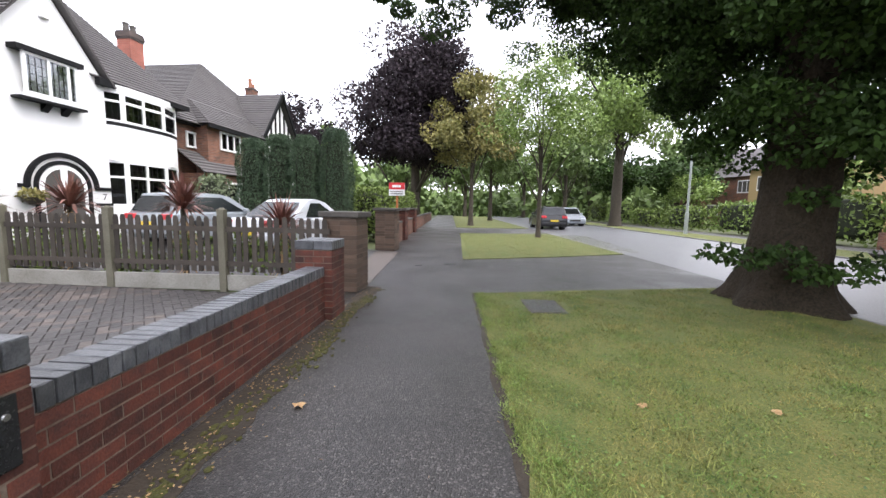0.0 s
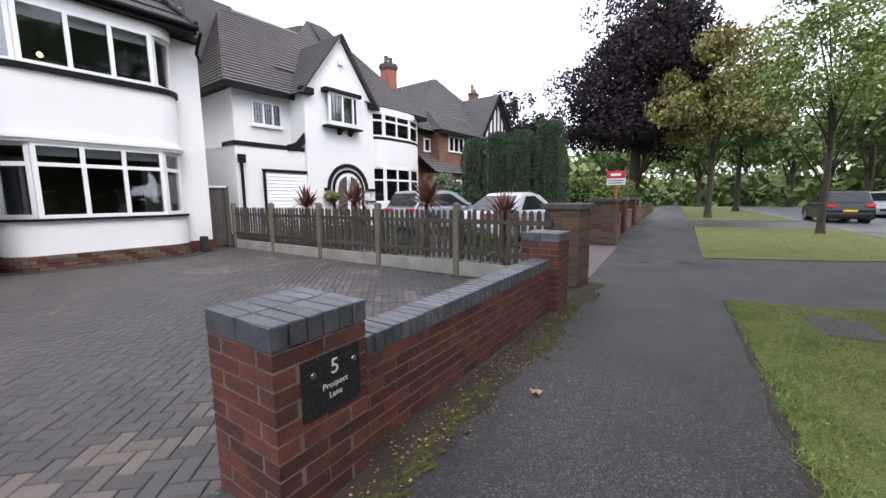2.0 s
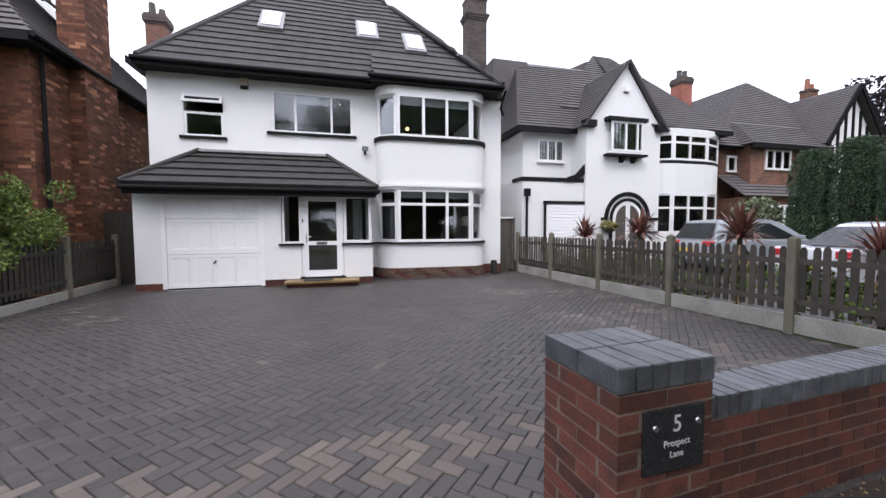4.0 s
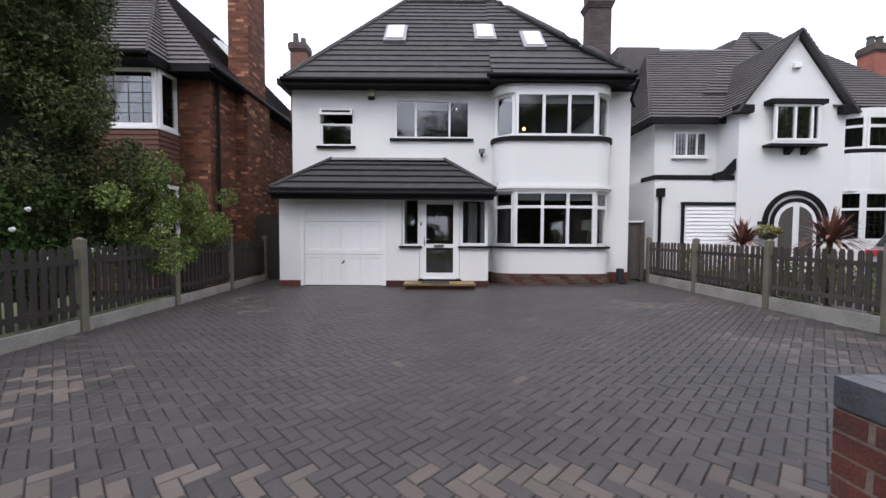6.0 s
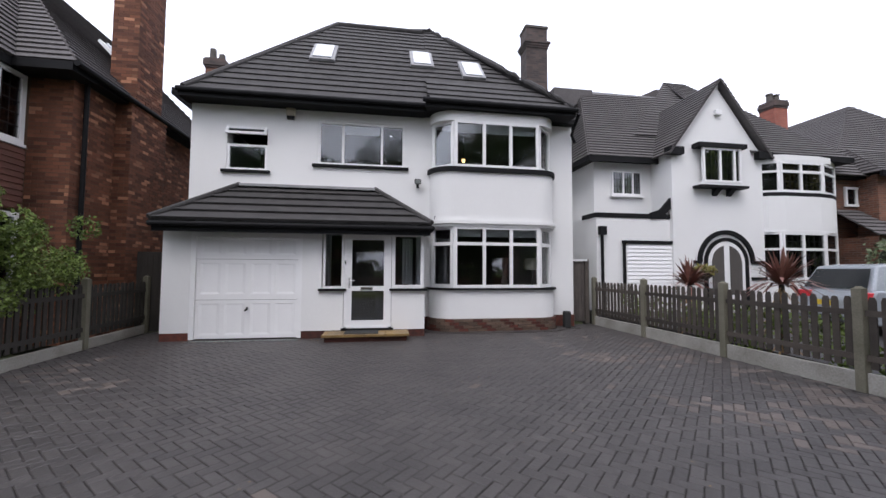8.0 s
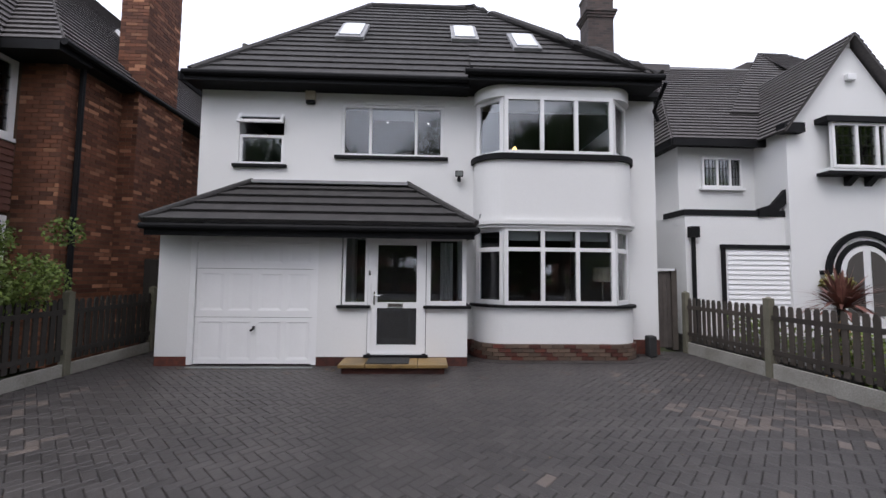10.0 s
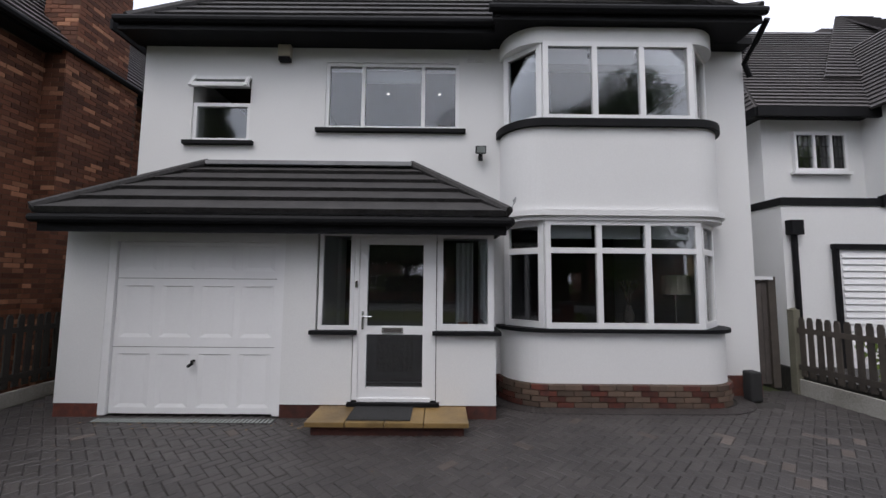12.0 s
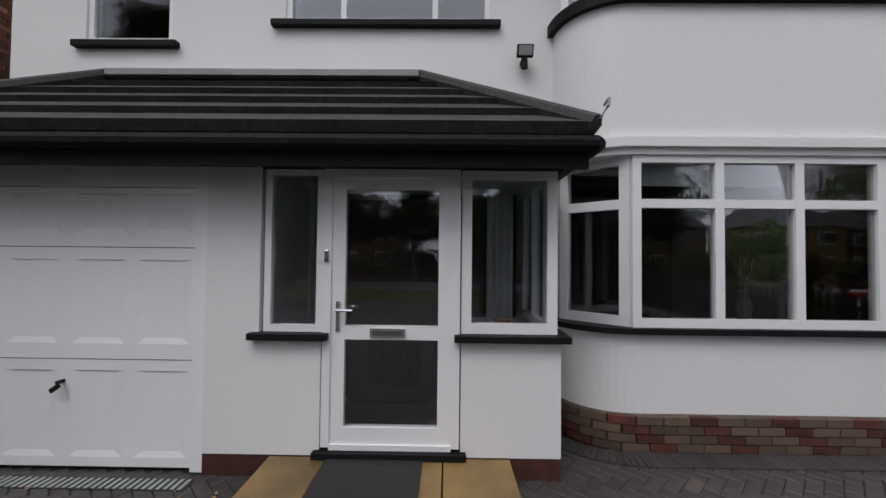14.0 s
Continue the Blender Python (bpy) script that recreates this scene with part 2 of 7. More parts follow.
def stone_mat(name, c, c2, rough):
    """Worn tarmac: small stones of many greys in dark binder, with broad damp patches."""
    m = bpy.data.materials.new(name)
    m.use_nodes = True
    nt = m.node_tree
    b = nt.nodes["Principled BSDF"]
    geo = nt.nodes.new("ShaderNodeNewGeometry")
    vo = nt.nodes.new("ShaderNodeTexVoronoi")
    vo.inputs["Scale"].default_value = 105
    link(nt, geo.outputs["Position"], vo.inputs["Vector"])
    gray = nt.nodes.new("ShaderNodeSeparateColor")
    link(nt, vo.outputs["Color"], gray.inputs["Color"])
    rp = nt.nodes.new("ShaderNodeValToRGB")
    rp.color_ramp.elements[0].position, rp.color_ramp.elements[0].color = 0.0, (*c, 1)
    rp.color_ramp.elements[1].position, rp.color_ramp.elements[1].color = 0.82, (*c2, 1)
    e = rp.color_ramp.elements.new(0.97)
    e.color = (0.11, 0.102, 0.094, 1)
    b.inputs["Specular IOR Level"].default_value = 0.4
    link(nt, gray.outputs["Red"], rp.inputs["Fac"])
    n1 = nt.nodes.new("ShaderNodeTexNoise")
    n1.inputs["Scale"].default_value, n1.inputs["Detail"].default_value = 0.9, 7
    link(nt, geo.outputs["Position"], n1.inputs["Vector"])
    mr = nt.nodes.new("ShaderNodeMapRange")
    mr.inputs["From Min"].default_value, mr.inputs["From Max"].default_value = 0.32, 0.68
    mr.inputs["To Min"].default_value, mr.inputs["To Max"].default_value = 0.72, 1.28
    link(nt, n1.outputs["Fac"], mr.inputs["Value"])
    hs = nt.nodes.new("ShaderNodeHueSaturation")
    link(nt, rp.outputs["Color"], hs.inputs["Color"])
    link(nt, mr.outputs["Result"], hs.inputs["Value"])
    link(nt, hs.outputs["Color"], b.inputs["Base Color"])
    rr = nt.nodes.new("ShaderNodeMapRange")
    rr.inputs["From Min"].default_value, rr.inputs["From Max"].default_value = 0.35, 0.65
    rr.inputs["To Min"].default_value, rr.inputs["To Max"].default_value = rough - 0.1, rough + 0.12
    link(nt, n1.outputs["Fac"], rr.inputs["Value"])
    link(nt, rr.outputs["Result"], b.inputs["Roughness"])
    bp = nt.nodes.new("ShaderNodeBump")
    bp.inputs["Strength"].default_value, bp.inputs["Distance"].default_value = 0.6, 0.006
    bp.invert = True
    link(nt, vo.outputs["Distance"], bp.inputs["Height"])
    link(nt, bp.outputs["Normal"], b.inputs["Normal"])
    return m


M_render = mat("white_render", (0.78, 0.78, 0.77), (0.70, 0.70, 0.69), rough=0.85, scale=0.7, fine=55, bump=0.1, spread=0.8)
M_upvc = mat("white_plastic", (0.82, 0.82, 0.82), (0.78, 0.78, 0.78), rough=0.35, scale=2, fine=30, bump=0.0)
M_black = mat("black_paint", (0.008, 0.008, 0.009), (0.016, 0.016, 0.017), rough=0.55, scale=4, fine=60, bump=0.08, spec=0.1)
M_tile = mat("dark_roof_tile", (0.026, 0.025, 0.025), (0.072, 0.068, 0.066), rough=0.75, scale=3.5, fine=30, bump=0.3, spread=0.5, spec=0.3, fmix=0.5)
M_slate = mat("grey_plain_tile", (0.06, 0.055, 0.056), (0.115, 0.105, 0.102), rough=0.8, scale=1.6, fine=22, bump=0.3, spread=0.6, fmix=0.5)
M_brick = mat("red_brick", (0.125, 0.031, 0.017), (0.04, 0.017, 0.014), rough=0.8, scale=9, fine=90, bump=0.35, obrand=0.42, spread=0.35)
M_brick_i = mat("old_red_brick", (0.17, 0.062, 0.03), (0.085, 0.036, 0.022), rough=0.88, scale=1.1, fine=50, bump=0.3, island=0.45)
M_brick_p = mat("pale_burnt_brick", (0.34, 0.17, 0.095), (0.24, 0.10, 0.055), rough=0.88, scale=3, fine=50, bump=0.3, island=0.4)
M_mortar_d = mat("sooty_mortar", (0.11, 0.068, 0.045), (0.065, 0.043, 0.03), rough=0.95, scale=5, fine=60, bump=0.3)
M_brick_far = brick_mat("brown_brick", (0.2, 0.085, 0.05), (0.10, 0.05, 0.035), (0.17, 0.135, 0.11))
M_brick_pink = brick_mat("pink_red_brick", (0.3, 0.1, 0.07), (0.25, 0.085, 0.06), (0.24, 0.11, 0.085))
M_brick_dark = brick_mat("sooty_brick", (0.085, 0.06, 0.052), (0.045, 0.037, 0.035), (0.07, 0.06, 0.055))
M_brick_old = mat("weathered_brick", (0.13, 0.08, 0.055), (0.08, 0.06, 0.045), rough=0.9, scale=6, fine=60, bump=0.3, obrand=0.35)
M_mortar = mat("mortar", (0.2, 0.155, 0.12), (0.08, 0.06, 0.048), rough=0.95, scale=6, fine=60, bump=0.3)
M_blue = mat("blue_coping_brick", (0.038, 0.041, 0.047), (0.115, 0.12, 0.13), rough=0.32, scale=11, fine=90, bump=0.25, obrand=0.35, spread=0.35)
M_paver = mat("grey_paver", (0.031, 0.0275, 0.0265), (0.074, 0.066, 0.062), rough=0.48, scale=1.6, fine=130, bump=0.35, sharp=0.07, fmix=0.45, island=0.16)
M_paver_o = mat("grey_paver_single", (0.031, 0.0275, 0.0265), (0.074, 0.066, 0.062), rough=0.48, scale=1.6, fine=130, bump=0.35, sharp=0.07, fmix=0.45, obrand=0.16)
M_tan = mat("tan_paver", (0.128, 0.103, 0.088), (0.085, 0.07, 0.06), rough=0.65, scale=2.5, fine=110, bump=0.35, obrand=0.2)
M_tan_i = mat("tan_paver_joined", (0.13, 0.105, 0.09), (0.085, 0.07, 0.062), rough=0.6, scale=2.5, fine=110, bump=0.35, island=0.25)
M_joint = mat("joint_sand", (0.03, 0.028, 0.026), (0.05, 0.045, 0.04), rough=0.95, scale=4, fine=90, bump=0.3)
M_tarmac = stone_mat("pavement_tarmac", (0.0145, 0.0132, 0.0127), (0.042, 0.0385, 0.037), 0.46)
M_road = mat("road_asphalt", (0.085, 0.085, 0.092), (0.125, 0.125, 0.132), rough=0.36, scale=0.5, fine=90, bump=0.25)
M_kerb = mat("kerb_concrete", (0.2, 0.195, 0.185), (0.13, 0.125, 0.12), rough=0.85, scale=3, fine=60, bump=0.2)
M_soil = mat("damp_soil", (0.02, 0.016, 0.012), (0.05, 0.037, 0.025), rough=0.95, scale=4, fine=40, bump=0.6)
M_turf = mat("verge_turf", (0.045, 0.085, 0.013), (0.16, 0.145, 0.04), rough=0.95, scale=2.6, fine=60, bump=0.9, fmix=0.5, spread=0.35, sharp=0.1)
M_grass = mat("grass_blades", (0.07, 0.145, 0.018), (0.24, 0.2, 0.06), rough=0.65, scale=3.1, fine=14, bump=0.0, island=0.55, spread=0.3)
M_grass_tuft = mat("tuft_blades", (0.12, 0.2, 0.035), (0.2, 0.24, 0.06), rough=0.6, scale=3, fine=12, bump=0.0, island=0.4)
M_clover = mat("clover_leaf", (0.03, 0.085, 0.012), (0.13, 0.2, 0.04), rough=0.6, scale=2.0, fine=14, bump=0.0, island=0.6, spread=0.3)
M_brown = mat("brown_scrap", (0.09, 0.045, 0.02), (0.16, 0.1, 0.05), rough=0.9, scale=5, fine=30, bump=0.0, island=0.5)
M_far = mat("far_ground", (0.09, 0.11, 0.04), (0.07, 0.085, 0.035), rough=0.95, scale=0.2, fine=5, bump=0.3)
M_moss = mat("moss", (0.075, 0.075, 0.01), (0.03, 0.028, 0.01), rough=0.95, scale=9, fine=60, bump=0.7)
M_concrete = mat("weathered_concrete", (0.4, 0.385, 0.35), (0.17, 0.16, 0.135), rough=0.9, scale=2.2, fine=50, bump=0.25)
M_post = mat("mossy_post", (0.19, 0.175, 0.135), (0.10, 0.098, 0.065), rough=0.9, scale=3, fine=60, bump=0.25)
M_wood = mat("dark_stained_wood", (0.036, 0.029, 0.024), (0.072, 0.06, 0.048), rough=0.8, scale=5, fine=70, bump=0.3, obrand=0.3)
M_gate = mat("grey_brown_wood", (0.10, 0.085, 0.075), (0.06, 0.05, 0.045), rough=0.85, scale=5, fine=60, bump=0.3, obrand=0.2)
M_stone = mat("wet_buff_sandstone", (0.30, 0.19, 0.065), (0.085, 0.055, 0.022), rough=0.42, scale=2.4, fine=90, bump=0.12, spread=0.4, fmix=0.15)
M_rubber = mat("black_rubber", (0.015, 0.015, 0.015), (0.025, 0.025, 0.025), rough=0.8, scale=9, fine=120, bump=0.3)
M_chrome = mat("chrome", (0.7, 0.7, 0.7), (0.6, 0.6, 0.6), rough=0.2, scale=9, fine=20, bump=0.0, metal=1.0)
# Dark tone puts unlit-room gloom into the colour; plain dark on small fittings.
M_dark = mat("painted_interior_gloom", (0.06, 0.055, 0.05), (0.08, 0.072, 0.065), rough=0.9, scale=1.2, fine=12, bump=0.0)
M_blind = mat("white_blind", (0.62, 0.62, 0.6), (0.55, 0.55, 0.54), rough=0.8, scale=2, fine=80, bump=0.05)
M_cream = mat("cream_shade", (0.55, 0.5, 0.4), (0.5, 0.45, 0.36), rough=0.8)
M_glass = glass_mat("window_glass", gloss=0.05)
M_glass_d = glass_mat("leaded_window_glass", (0.6, 0.63, 0.65), gloss=0.06)
M_bark = mat("oak_bark", (0.075, 0.06, 0.043), (0.03, 0.025, 0.018), rough=0.95, scale=5, fine=22, bump=1.0, fmix=0.6)
M_bark_oak = mat("old_oak_bark", (0.05, 0.038, 0.026), (0.016, 0.013, 0.009), rough=0.95, scale=6, fine=30, bump=1.0, fmix=0.6, spec=0.2)
M_leaf_oak = mat("oak_leaf", (0.017, 0.038, 0.008), (0.042, 0.078, 0.015), rough=0.7, scale=1.2, fine=12, bump=0.0, island=0.5, spec=0.2)
M_leaf_light = mat("fresh_leaf", (0.13, 0.21, 0.04), (0.20, 0.27, 0.065), rough=0.6, scale=0.8, fine=8, bump=0.0, island=0.45)
M_leaf_pale = mat("pale_shrub_leaf", (0.10, 0.14, 0.06), (0.2, 0.23, 0.14), rough=0.6, scale=1.2, fine=9, bump=0.0, island=0.45)
M_leaf_copper = mat("copper_beech_leaf", (0.021, 0.016, 0.02), (0.036, 0.026, 0.031), rough=0.7, scale=0.6, fine=8, bump=0.0, island=0.5, spec=0.15)
M_leaf_gold = mat("yellowing_leaf", (0.12, 0.135, 0.035), (0.23, 0.185, 0.05), rough=0.6, scale=0.5, fine=6, bump=0.0, island=0.4)
M_leaf_far = mat("wood_leaf", (0.085, 0.14, 0.036), (0.135, 0.19, 0.055), rough=0.7, scale=0.3, fine=4, bump=0.0, island=0.45)
M_cypress = mat("cypress_leaf", (0.03, 0.06, 0.03), (0.055, 0.09, 0.042), rough=0.75, scale=1.5, fine=12, bump=0.0, island=0.5)
M_conifer = mat("dark_conifer_leaf", (0.03, 0.05, 0.011), (0.078, 0.092, 0.018), rough=0.75, scale=1.2, fine=9, bump=0.0, island=0.55)
M_hedge = mat("hedge_leaf", (0.085, 0.14, 0.02), (0.14, 0.19, 0.035), rough=0.65, scale=1.0, fine=9, bump=0.0, island=0.5)
M_cordy = mat("red_cordyline_leaf", (0.13, 0.04, 0.035), (0.20, 0.10, 0.07), rough=0.55, scale=2, fine=9, bump=0.0, island=0.4)
M_litter = mat("dead_leaf", (0.35, 0.25, 0.13), (0.2, 0.11, 0.05), rough=0.9, scale=9, fine=50, bump=0.2, island=0.5)
M_tilehung = mat("hung_tile", (0.17, 0.07, 0.05), (0.10, 0.05, 0.04), rough=0.85, scale=4, fine=40, bump=0.3)
# Near-black wood: shade on the passage and left fence is in its colour.
M_ply = mat("shaded_fence_wood", (0.04, 0.034, 0.028), (0.026, 0.023, 0.02), rough=0.9, scale=3, fine=50, bump=0.2)
M_red = mat("sign_red", (0.6, 0.03, 0.04), (0.55, 0.03, 0.04), rough=0.5, bump=0.0)
M_white = mat("sign_white", (0.8, 0.8, 0.8), (0.76, 0.76, 0.76), rough=0.5, bump=0.0)
M_orange = mat("sign_post_orange", (0.42, 0.13, 0.03), (0.36, 0.11, 0.03), rough=0.6, bump=0.05)
M_plate = mat("black_slate_plate", (0.012, 0.013, 0.014), (0.02, 0.021, 0.022), rough=0.25, scale=8, fine=90, bump=0.05)
M_letter = mat("silver_lettering", (0.6, 0.6, 0.58), (0.5, 0.5, 0.48), rough=0.5, bump=0.0)
M_metal = mat("galvanised_steel", (0.33, 0.36, 0.34), (0.26, 0.28, 0.27), rough=0.5, scale=4, fine=40, bump=0.05)
M_ochre = mat("ochre_render", (0.40, 0.28, 0.13), (0.34, 0.24, 0.12), rough=0.85, scale=1, fine=30, bump=0.1)
M_cap = mat("stone_cap", (0.10, 0.09, 0.08), (0.06, 0.055, 0.05), rough=0.9, scale=4, fine=50, bump=0.3)
M_terra = mat("terracotta", (0.3, 0.12, 0.07), (0.22, 0.1, 0.06), rough=0.85, scale=6, fine=30, bump=0.1)
M_velux = mat("skylight_glass", (0.55, 0.58, 0.6), (0.6, 0.62, 0.64), rough=0.08, bump=0.0, spec=1.0)
M_lead = mat("lead_flashing", (0.2, 0.2, 0.21), (0.3, 0.3, 0.3), rough=0.6, scale=4, fine=30, bump=0.1)
M_bulb = glow("warm_bulb", (1.0, 0.62, 0.2), 3.0)
M_spot = glow("ceiling_spot", (1.0, 0.95, 0.85), 2.0)

# ---- ground ----
SL = -0.10          # the street bears this much in x for each metre of y


def street(x, y):
    return (x + SL * y, y)


solid("ground", box(-300, 300, -300, 600, -0.4, -0.16), M_far, "wide flat ground of gardens and grass", "ground", "structure")
solid("road", poly_prism([street(5.62, -60), street(12.9, -60), street(12.9, 140), street(5.62, 140)], -0.3, -0.035), M_road, "damp grey asphalt road between grass verges", "road", "structure")
solid("pavement", poly_prism([street(-2.0, -40), street(0.58, -40), street(0.58, 120), street(-2.0, 120)], -0.3, 0.0), M_tarmac, "dark tarmac footpath beside low garden walls", "pavement", "structure")
solid("pavement_crossing", poly_prism([(-0.12, 6.0), (1.4, 6.6), (4.6, 7.6), street(5.65, 8), street(5.65, 13.1), (-0.6, 10.3)], -0.3, -0.006), M_tarmac, "tarmac driveway crossing between the grass verges", "pavement", "structure")
solid("pavement_crossing_far", poly_prism([street(0.4, 20.3), street(5.65, 21.6), street(5.65, 27), street(0.4, 26.2)], -0.3, -0.006), M_tarmac, "second tarmac crossing between the grass verges", "pavement", "structure")
ragged = []
for i in range(90):
    y = 6.2 - i * 0.12
    ragged.append((0.52 + SL * y + 0.09 * noise.noise((y * 1.3, 2.0, 0)) + 0.06 * noise.noise((y * 5.0, 7.0, 0)), y))
solid("soil_edge", poly_prism([*[(0.43 + SL * y + 0.035 * noise.noise((y * 2.1, 11.0, 0)) + 0.02 * noise.noise((y * 8.0, 3.0, 0)), y) for y in (6.25 - 0.09 * k for k in range(120))], street(0.62, -4.5), street(0.62, 6.25)], -0.2, 0.004), M_soil, "worn soil line between path and grass", "soil", "structure")
for pts in ([street(5.5, -40), street(5.5, 7.6), (4.5, 7.62), (1.4, 6.72), *ragged, street(0.5, -40)],
            [(-0.6, 10.2), (2.0, 11.4), (4.3, 12.7), street(5.5, 14.0), street(5.5, 22.0), (3.0, 21.6), (-1.42, 20.5)],
            [street(0.5, 26.2), street(5.5, 27.2), street(5.5, 60), street(0.5, 60)]):
    solid("grass_verge", poly_prism(pts, -0.3, 0.012), M_turf, "mown damp grass verge with worn yellowish patches", "grass", "structure")
solid("far_verge", poly_prism([street(12.95, 13), street(15.6, 16), street(15.6, 80), street(12.95, 80)], -0.3, 0.0), M_turf, "grass verge across the road", "grass", "structure")
solid("far_pavement", poly_prism([street(15.6, -60), street(17.6, -60), street(17.6, 120), street(15.6, 120)], -0.3, -0.02), M_tarmac, "tarmac footpath across the road", "pavement", "structure")
for a, b in ((-40, 7.4), (14.2, 21.8), (27.4, 80)):
    solid("kerb", poly_prism([street(5.48, a), street(5.62, a), street(5.62, b), street(5.48, b)], -0.3, 0.0), M_kerb, "grey concrete kerb beside the verge", "kerb", "structure")
solid("far_kerb", poly_prism([street(12.88, 13), street(13.0, 13), street(13.0, 100), street(12.88, 100)], -0.3, 0.01), M_kerb, "grey concrete kerb across the road", "kerb", "structure")
strip = [(-1.25 - 0.075 * (0.7 + i * 0.07) + 0.06 * noise.noise((i * 0.21, 5.0, 0)) + 0.04 * noise.noise((i * 0.9, 1.0, 0)), 0.7 + i * 0.07) for i in range(82)]
solid("soil_strip", poly_prism(strip + [(-2.0, 6.4), (-1.85, 5.0), (-1.62, 0.7)], -0.2, 0.004), M_soil, "damp soil and moss along the foot of the wall", "soil", "structure")
cover = thing("manhole_cover", "worn square steel cover set in the grass", "manhole cover", (0.8, 5.55, 0))
part("frame", obox(0.84, 5.55, 0.004, 0.5, 0.74, 0.03, 6), M_cap, cover)
part("lid", obox(0.84, 5.55, 0.007, 0.45, 0.68, 0.034, 6, 0, None, 0.004), M_tarmac, cover, "dull steel lid")
for cx, cy, r in ((-0.85, 9.3, 0.16), (-1.55, 8.95, 0.09)):
    solid("stopcock_cover", tube([(cx, cy, -0.02), (cx, cy, 0.006)], [r, r], 16), M_rubber, "small round dark cover set in the tarmac", "cover")

# driveway bed; its pavers are at the end of the file
DX0, DX1, DY0, DY1 = -11.9, -1.75, -5.6, 5.6
drive = solid("driveway", box(DX0, DX1, DY0, DY1, -0.3, -0.012), M_joint, "block-paved driveway in grey herringbone with tan blocks", "driveway", "structure")
solid("neighbour_driveway", poly_prism([(-13.0, 5.75), (-2.3, 6.5), (-2.9, 11.6), (-13.5, 13.5)], -0.3, -0.004), M_tarmac, "neighbour's grey driveway behind the fence", "driveway", "structure")
for v in bpy.data.objects["neighbour_driveway"].data.vertices:
    if v.co.x < -10 and v.co.z > -0.1:
        v.co.z += 0.3
solid("drive_threshold", poly_prism([(-2.5, 6.6), (-2.0, 6.5), (-2.6, 11.3), (-3.3, 11.4)], -0.3, 0.012), M_tan, "worn paved strip at the neighbour's entrance", "paving", "structure")

# ---- number 5: white rendered house ----
XF, XP, XB = -11.6, -10.56, -11.06
house = thing("white_house", "white rendered house with black trim and tiled hipped roof", "house", (-14, 0, 0))
W1 = (-3.95, -3.05, 3.80, 4.80)
W2 = (-1.88, 0.22, 4.02, 5.10)
front_wall("front_wall", XF, 0.3, -4.73, 0.9, 0, 5.35, [W1, W2, (-1.55, 0.55, 0.1, 2.3)], M_render, house)
front_wall("front_wall", XF, 0.3, 0.9, 4.73, 0, 5.35, [(1.0, 4.0, 0.95, 2.6), (1.0, 4.0, 3.9, 5.15)], M_render, house)
part("side_wall", box(-19, XF - 0.3, -4.73, -4.43, 0, 5.35), M_render, house)
part("side_wall", box(-19, XF - 0.3, 4.43, 4.73, 0, 5.35), M_render, house)
part("back_wall", box(-19.3, -19, -4.73, 4.73, 0, 5.35), M_render, house)
# Floors, ceiling and partitions coloured dark to paint the gloom behind the windows.
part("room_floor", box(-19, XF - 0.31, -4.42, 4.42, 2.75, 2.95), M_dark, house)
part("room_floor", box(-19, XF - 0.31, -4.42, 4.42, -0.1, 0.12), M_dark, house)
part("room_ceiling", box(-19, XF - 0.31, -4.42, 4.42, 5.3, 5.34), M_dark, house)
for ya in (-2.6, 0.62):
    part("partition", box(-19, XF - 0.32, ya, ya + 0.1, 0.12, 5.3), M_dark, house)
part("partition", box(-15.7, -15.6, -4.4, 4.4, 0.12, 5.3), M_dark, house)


def bay_line(out, n=14):
    """Plan line of the bay, round at its corners, pushed out by out."""
    pts = []
    r = 0.54
    for i in range(n):
        a = math.pi / 2 * i / (n - 1)
        pts.append((XF + (r + out) * math.sin(a) * 1.0, 1.42 - (0.56 + out) * math.cos(a)))
    pts += [(x, 4.97 - y) for x, y in reversed(pts)]
    return pts


def bay_ring(z0, z1, out, thick):
    o, i = bay_line(out), bay_line(out - thick)
    bm = bmesh.new()
    for k in range(len(o) - 1):
        a, b, c, d = o[k], o[k + 1], i[k + 1], i[k]
        lo = [bm.verts.new((p[0], p[1], z0)) for p in (a, b, c, d)]
        hi = [bm.verts.new((p[0], p[1], z1)) for p in (a, b, c, d)]
        bm.faces.new(lo[::-1]); bm.faces.new(hi)
        for m in range(4):
            j = (m + 1) % 4
            bm.faces.new((lo[m], lo[j], hi[j], hi[m]))
    bmesh.ops.remove_doubles(bm, verts=bm.verts, dist=0.001)
    return bm


def shade(ob):
    for p in ob.data.polygons:
        p.use_smooth = False
    return ob


bay = shade(part("bay", bay_ring(0.30, 0.98, 0.0, 0.2), M_render, house))
shade(part("bay_wall", bay_ring(2.66, 3.86, 0.0, 0.2), M_render, bay))
shade(part("bay_head", bay_ring(5.12, 5.36, 0.0, 0.25), M_render, bay))
shade(part("bay_plinth_core", bay_ring(0.0, 0.295, 0.015, 0.2), M_mortar, bay))
shade(part("sill", bay_ring(0.98, 1.03, 0.07, 0.3), M_black, bay, "black painted sill"))
shade(part("ledge", bay_ring(3.86, 3.97, 0.06, 0.3), M_black, bay, "black painted ledge"))
shade(part("moulding", bay_ring(2.52, 2.58, 0.03, 0.25), M_render, bay))
shade(part("moulding", bay_ring(2.58, 2.66, 0.07, 0.25), M_render, bay, "white moulding"))
# Dark colour of these slabs carries the gloom inside the bay.
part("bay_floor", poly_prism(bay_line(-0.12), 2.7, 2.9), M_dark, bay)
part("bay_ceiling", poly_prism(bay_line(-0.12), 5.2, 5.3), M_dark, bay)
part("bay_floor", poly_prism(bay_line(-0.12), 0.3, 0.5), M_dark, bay)


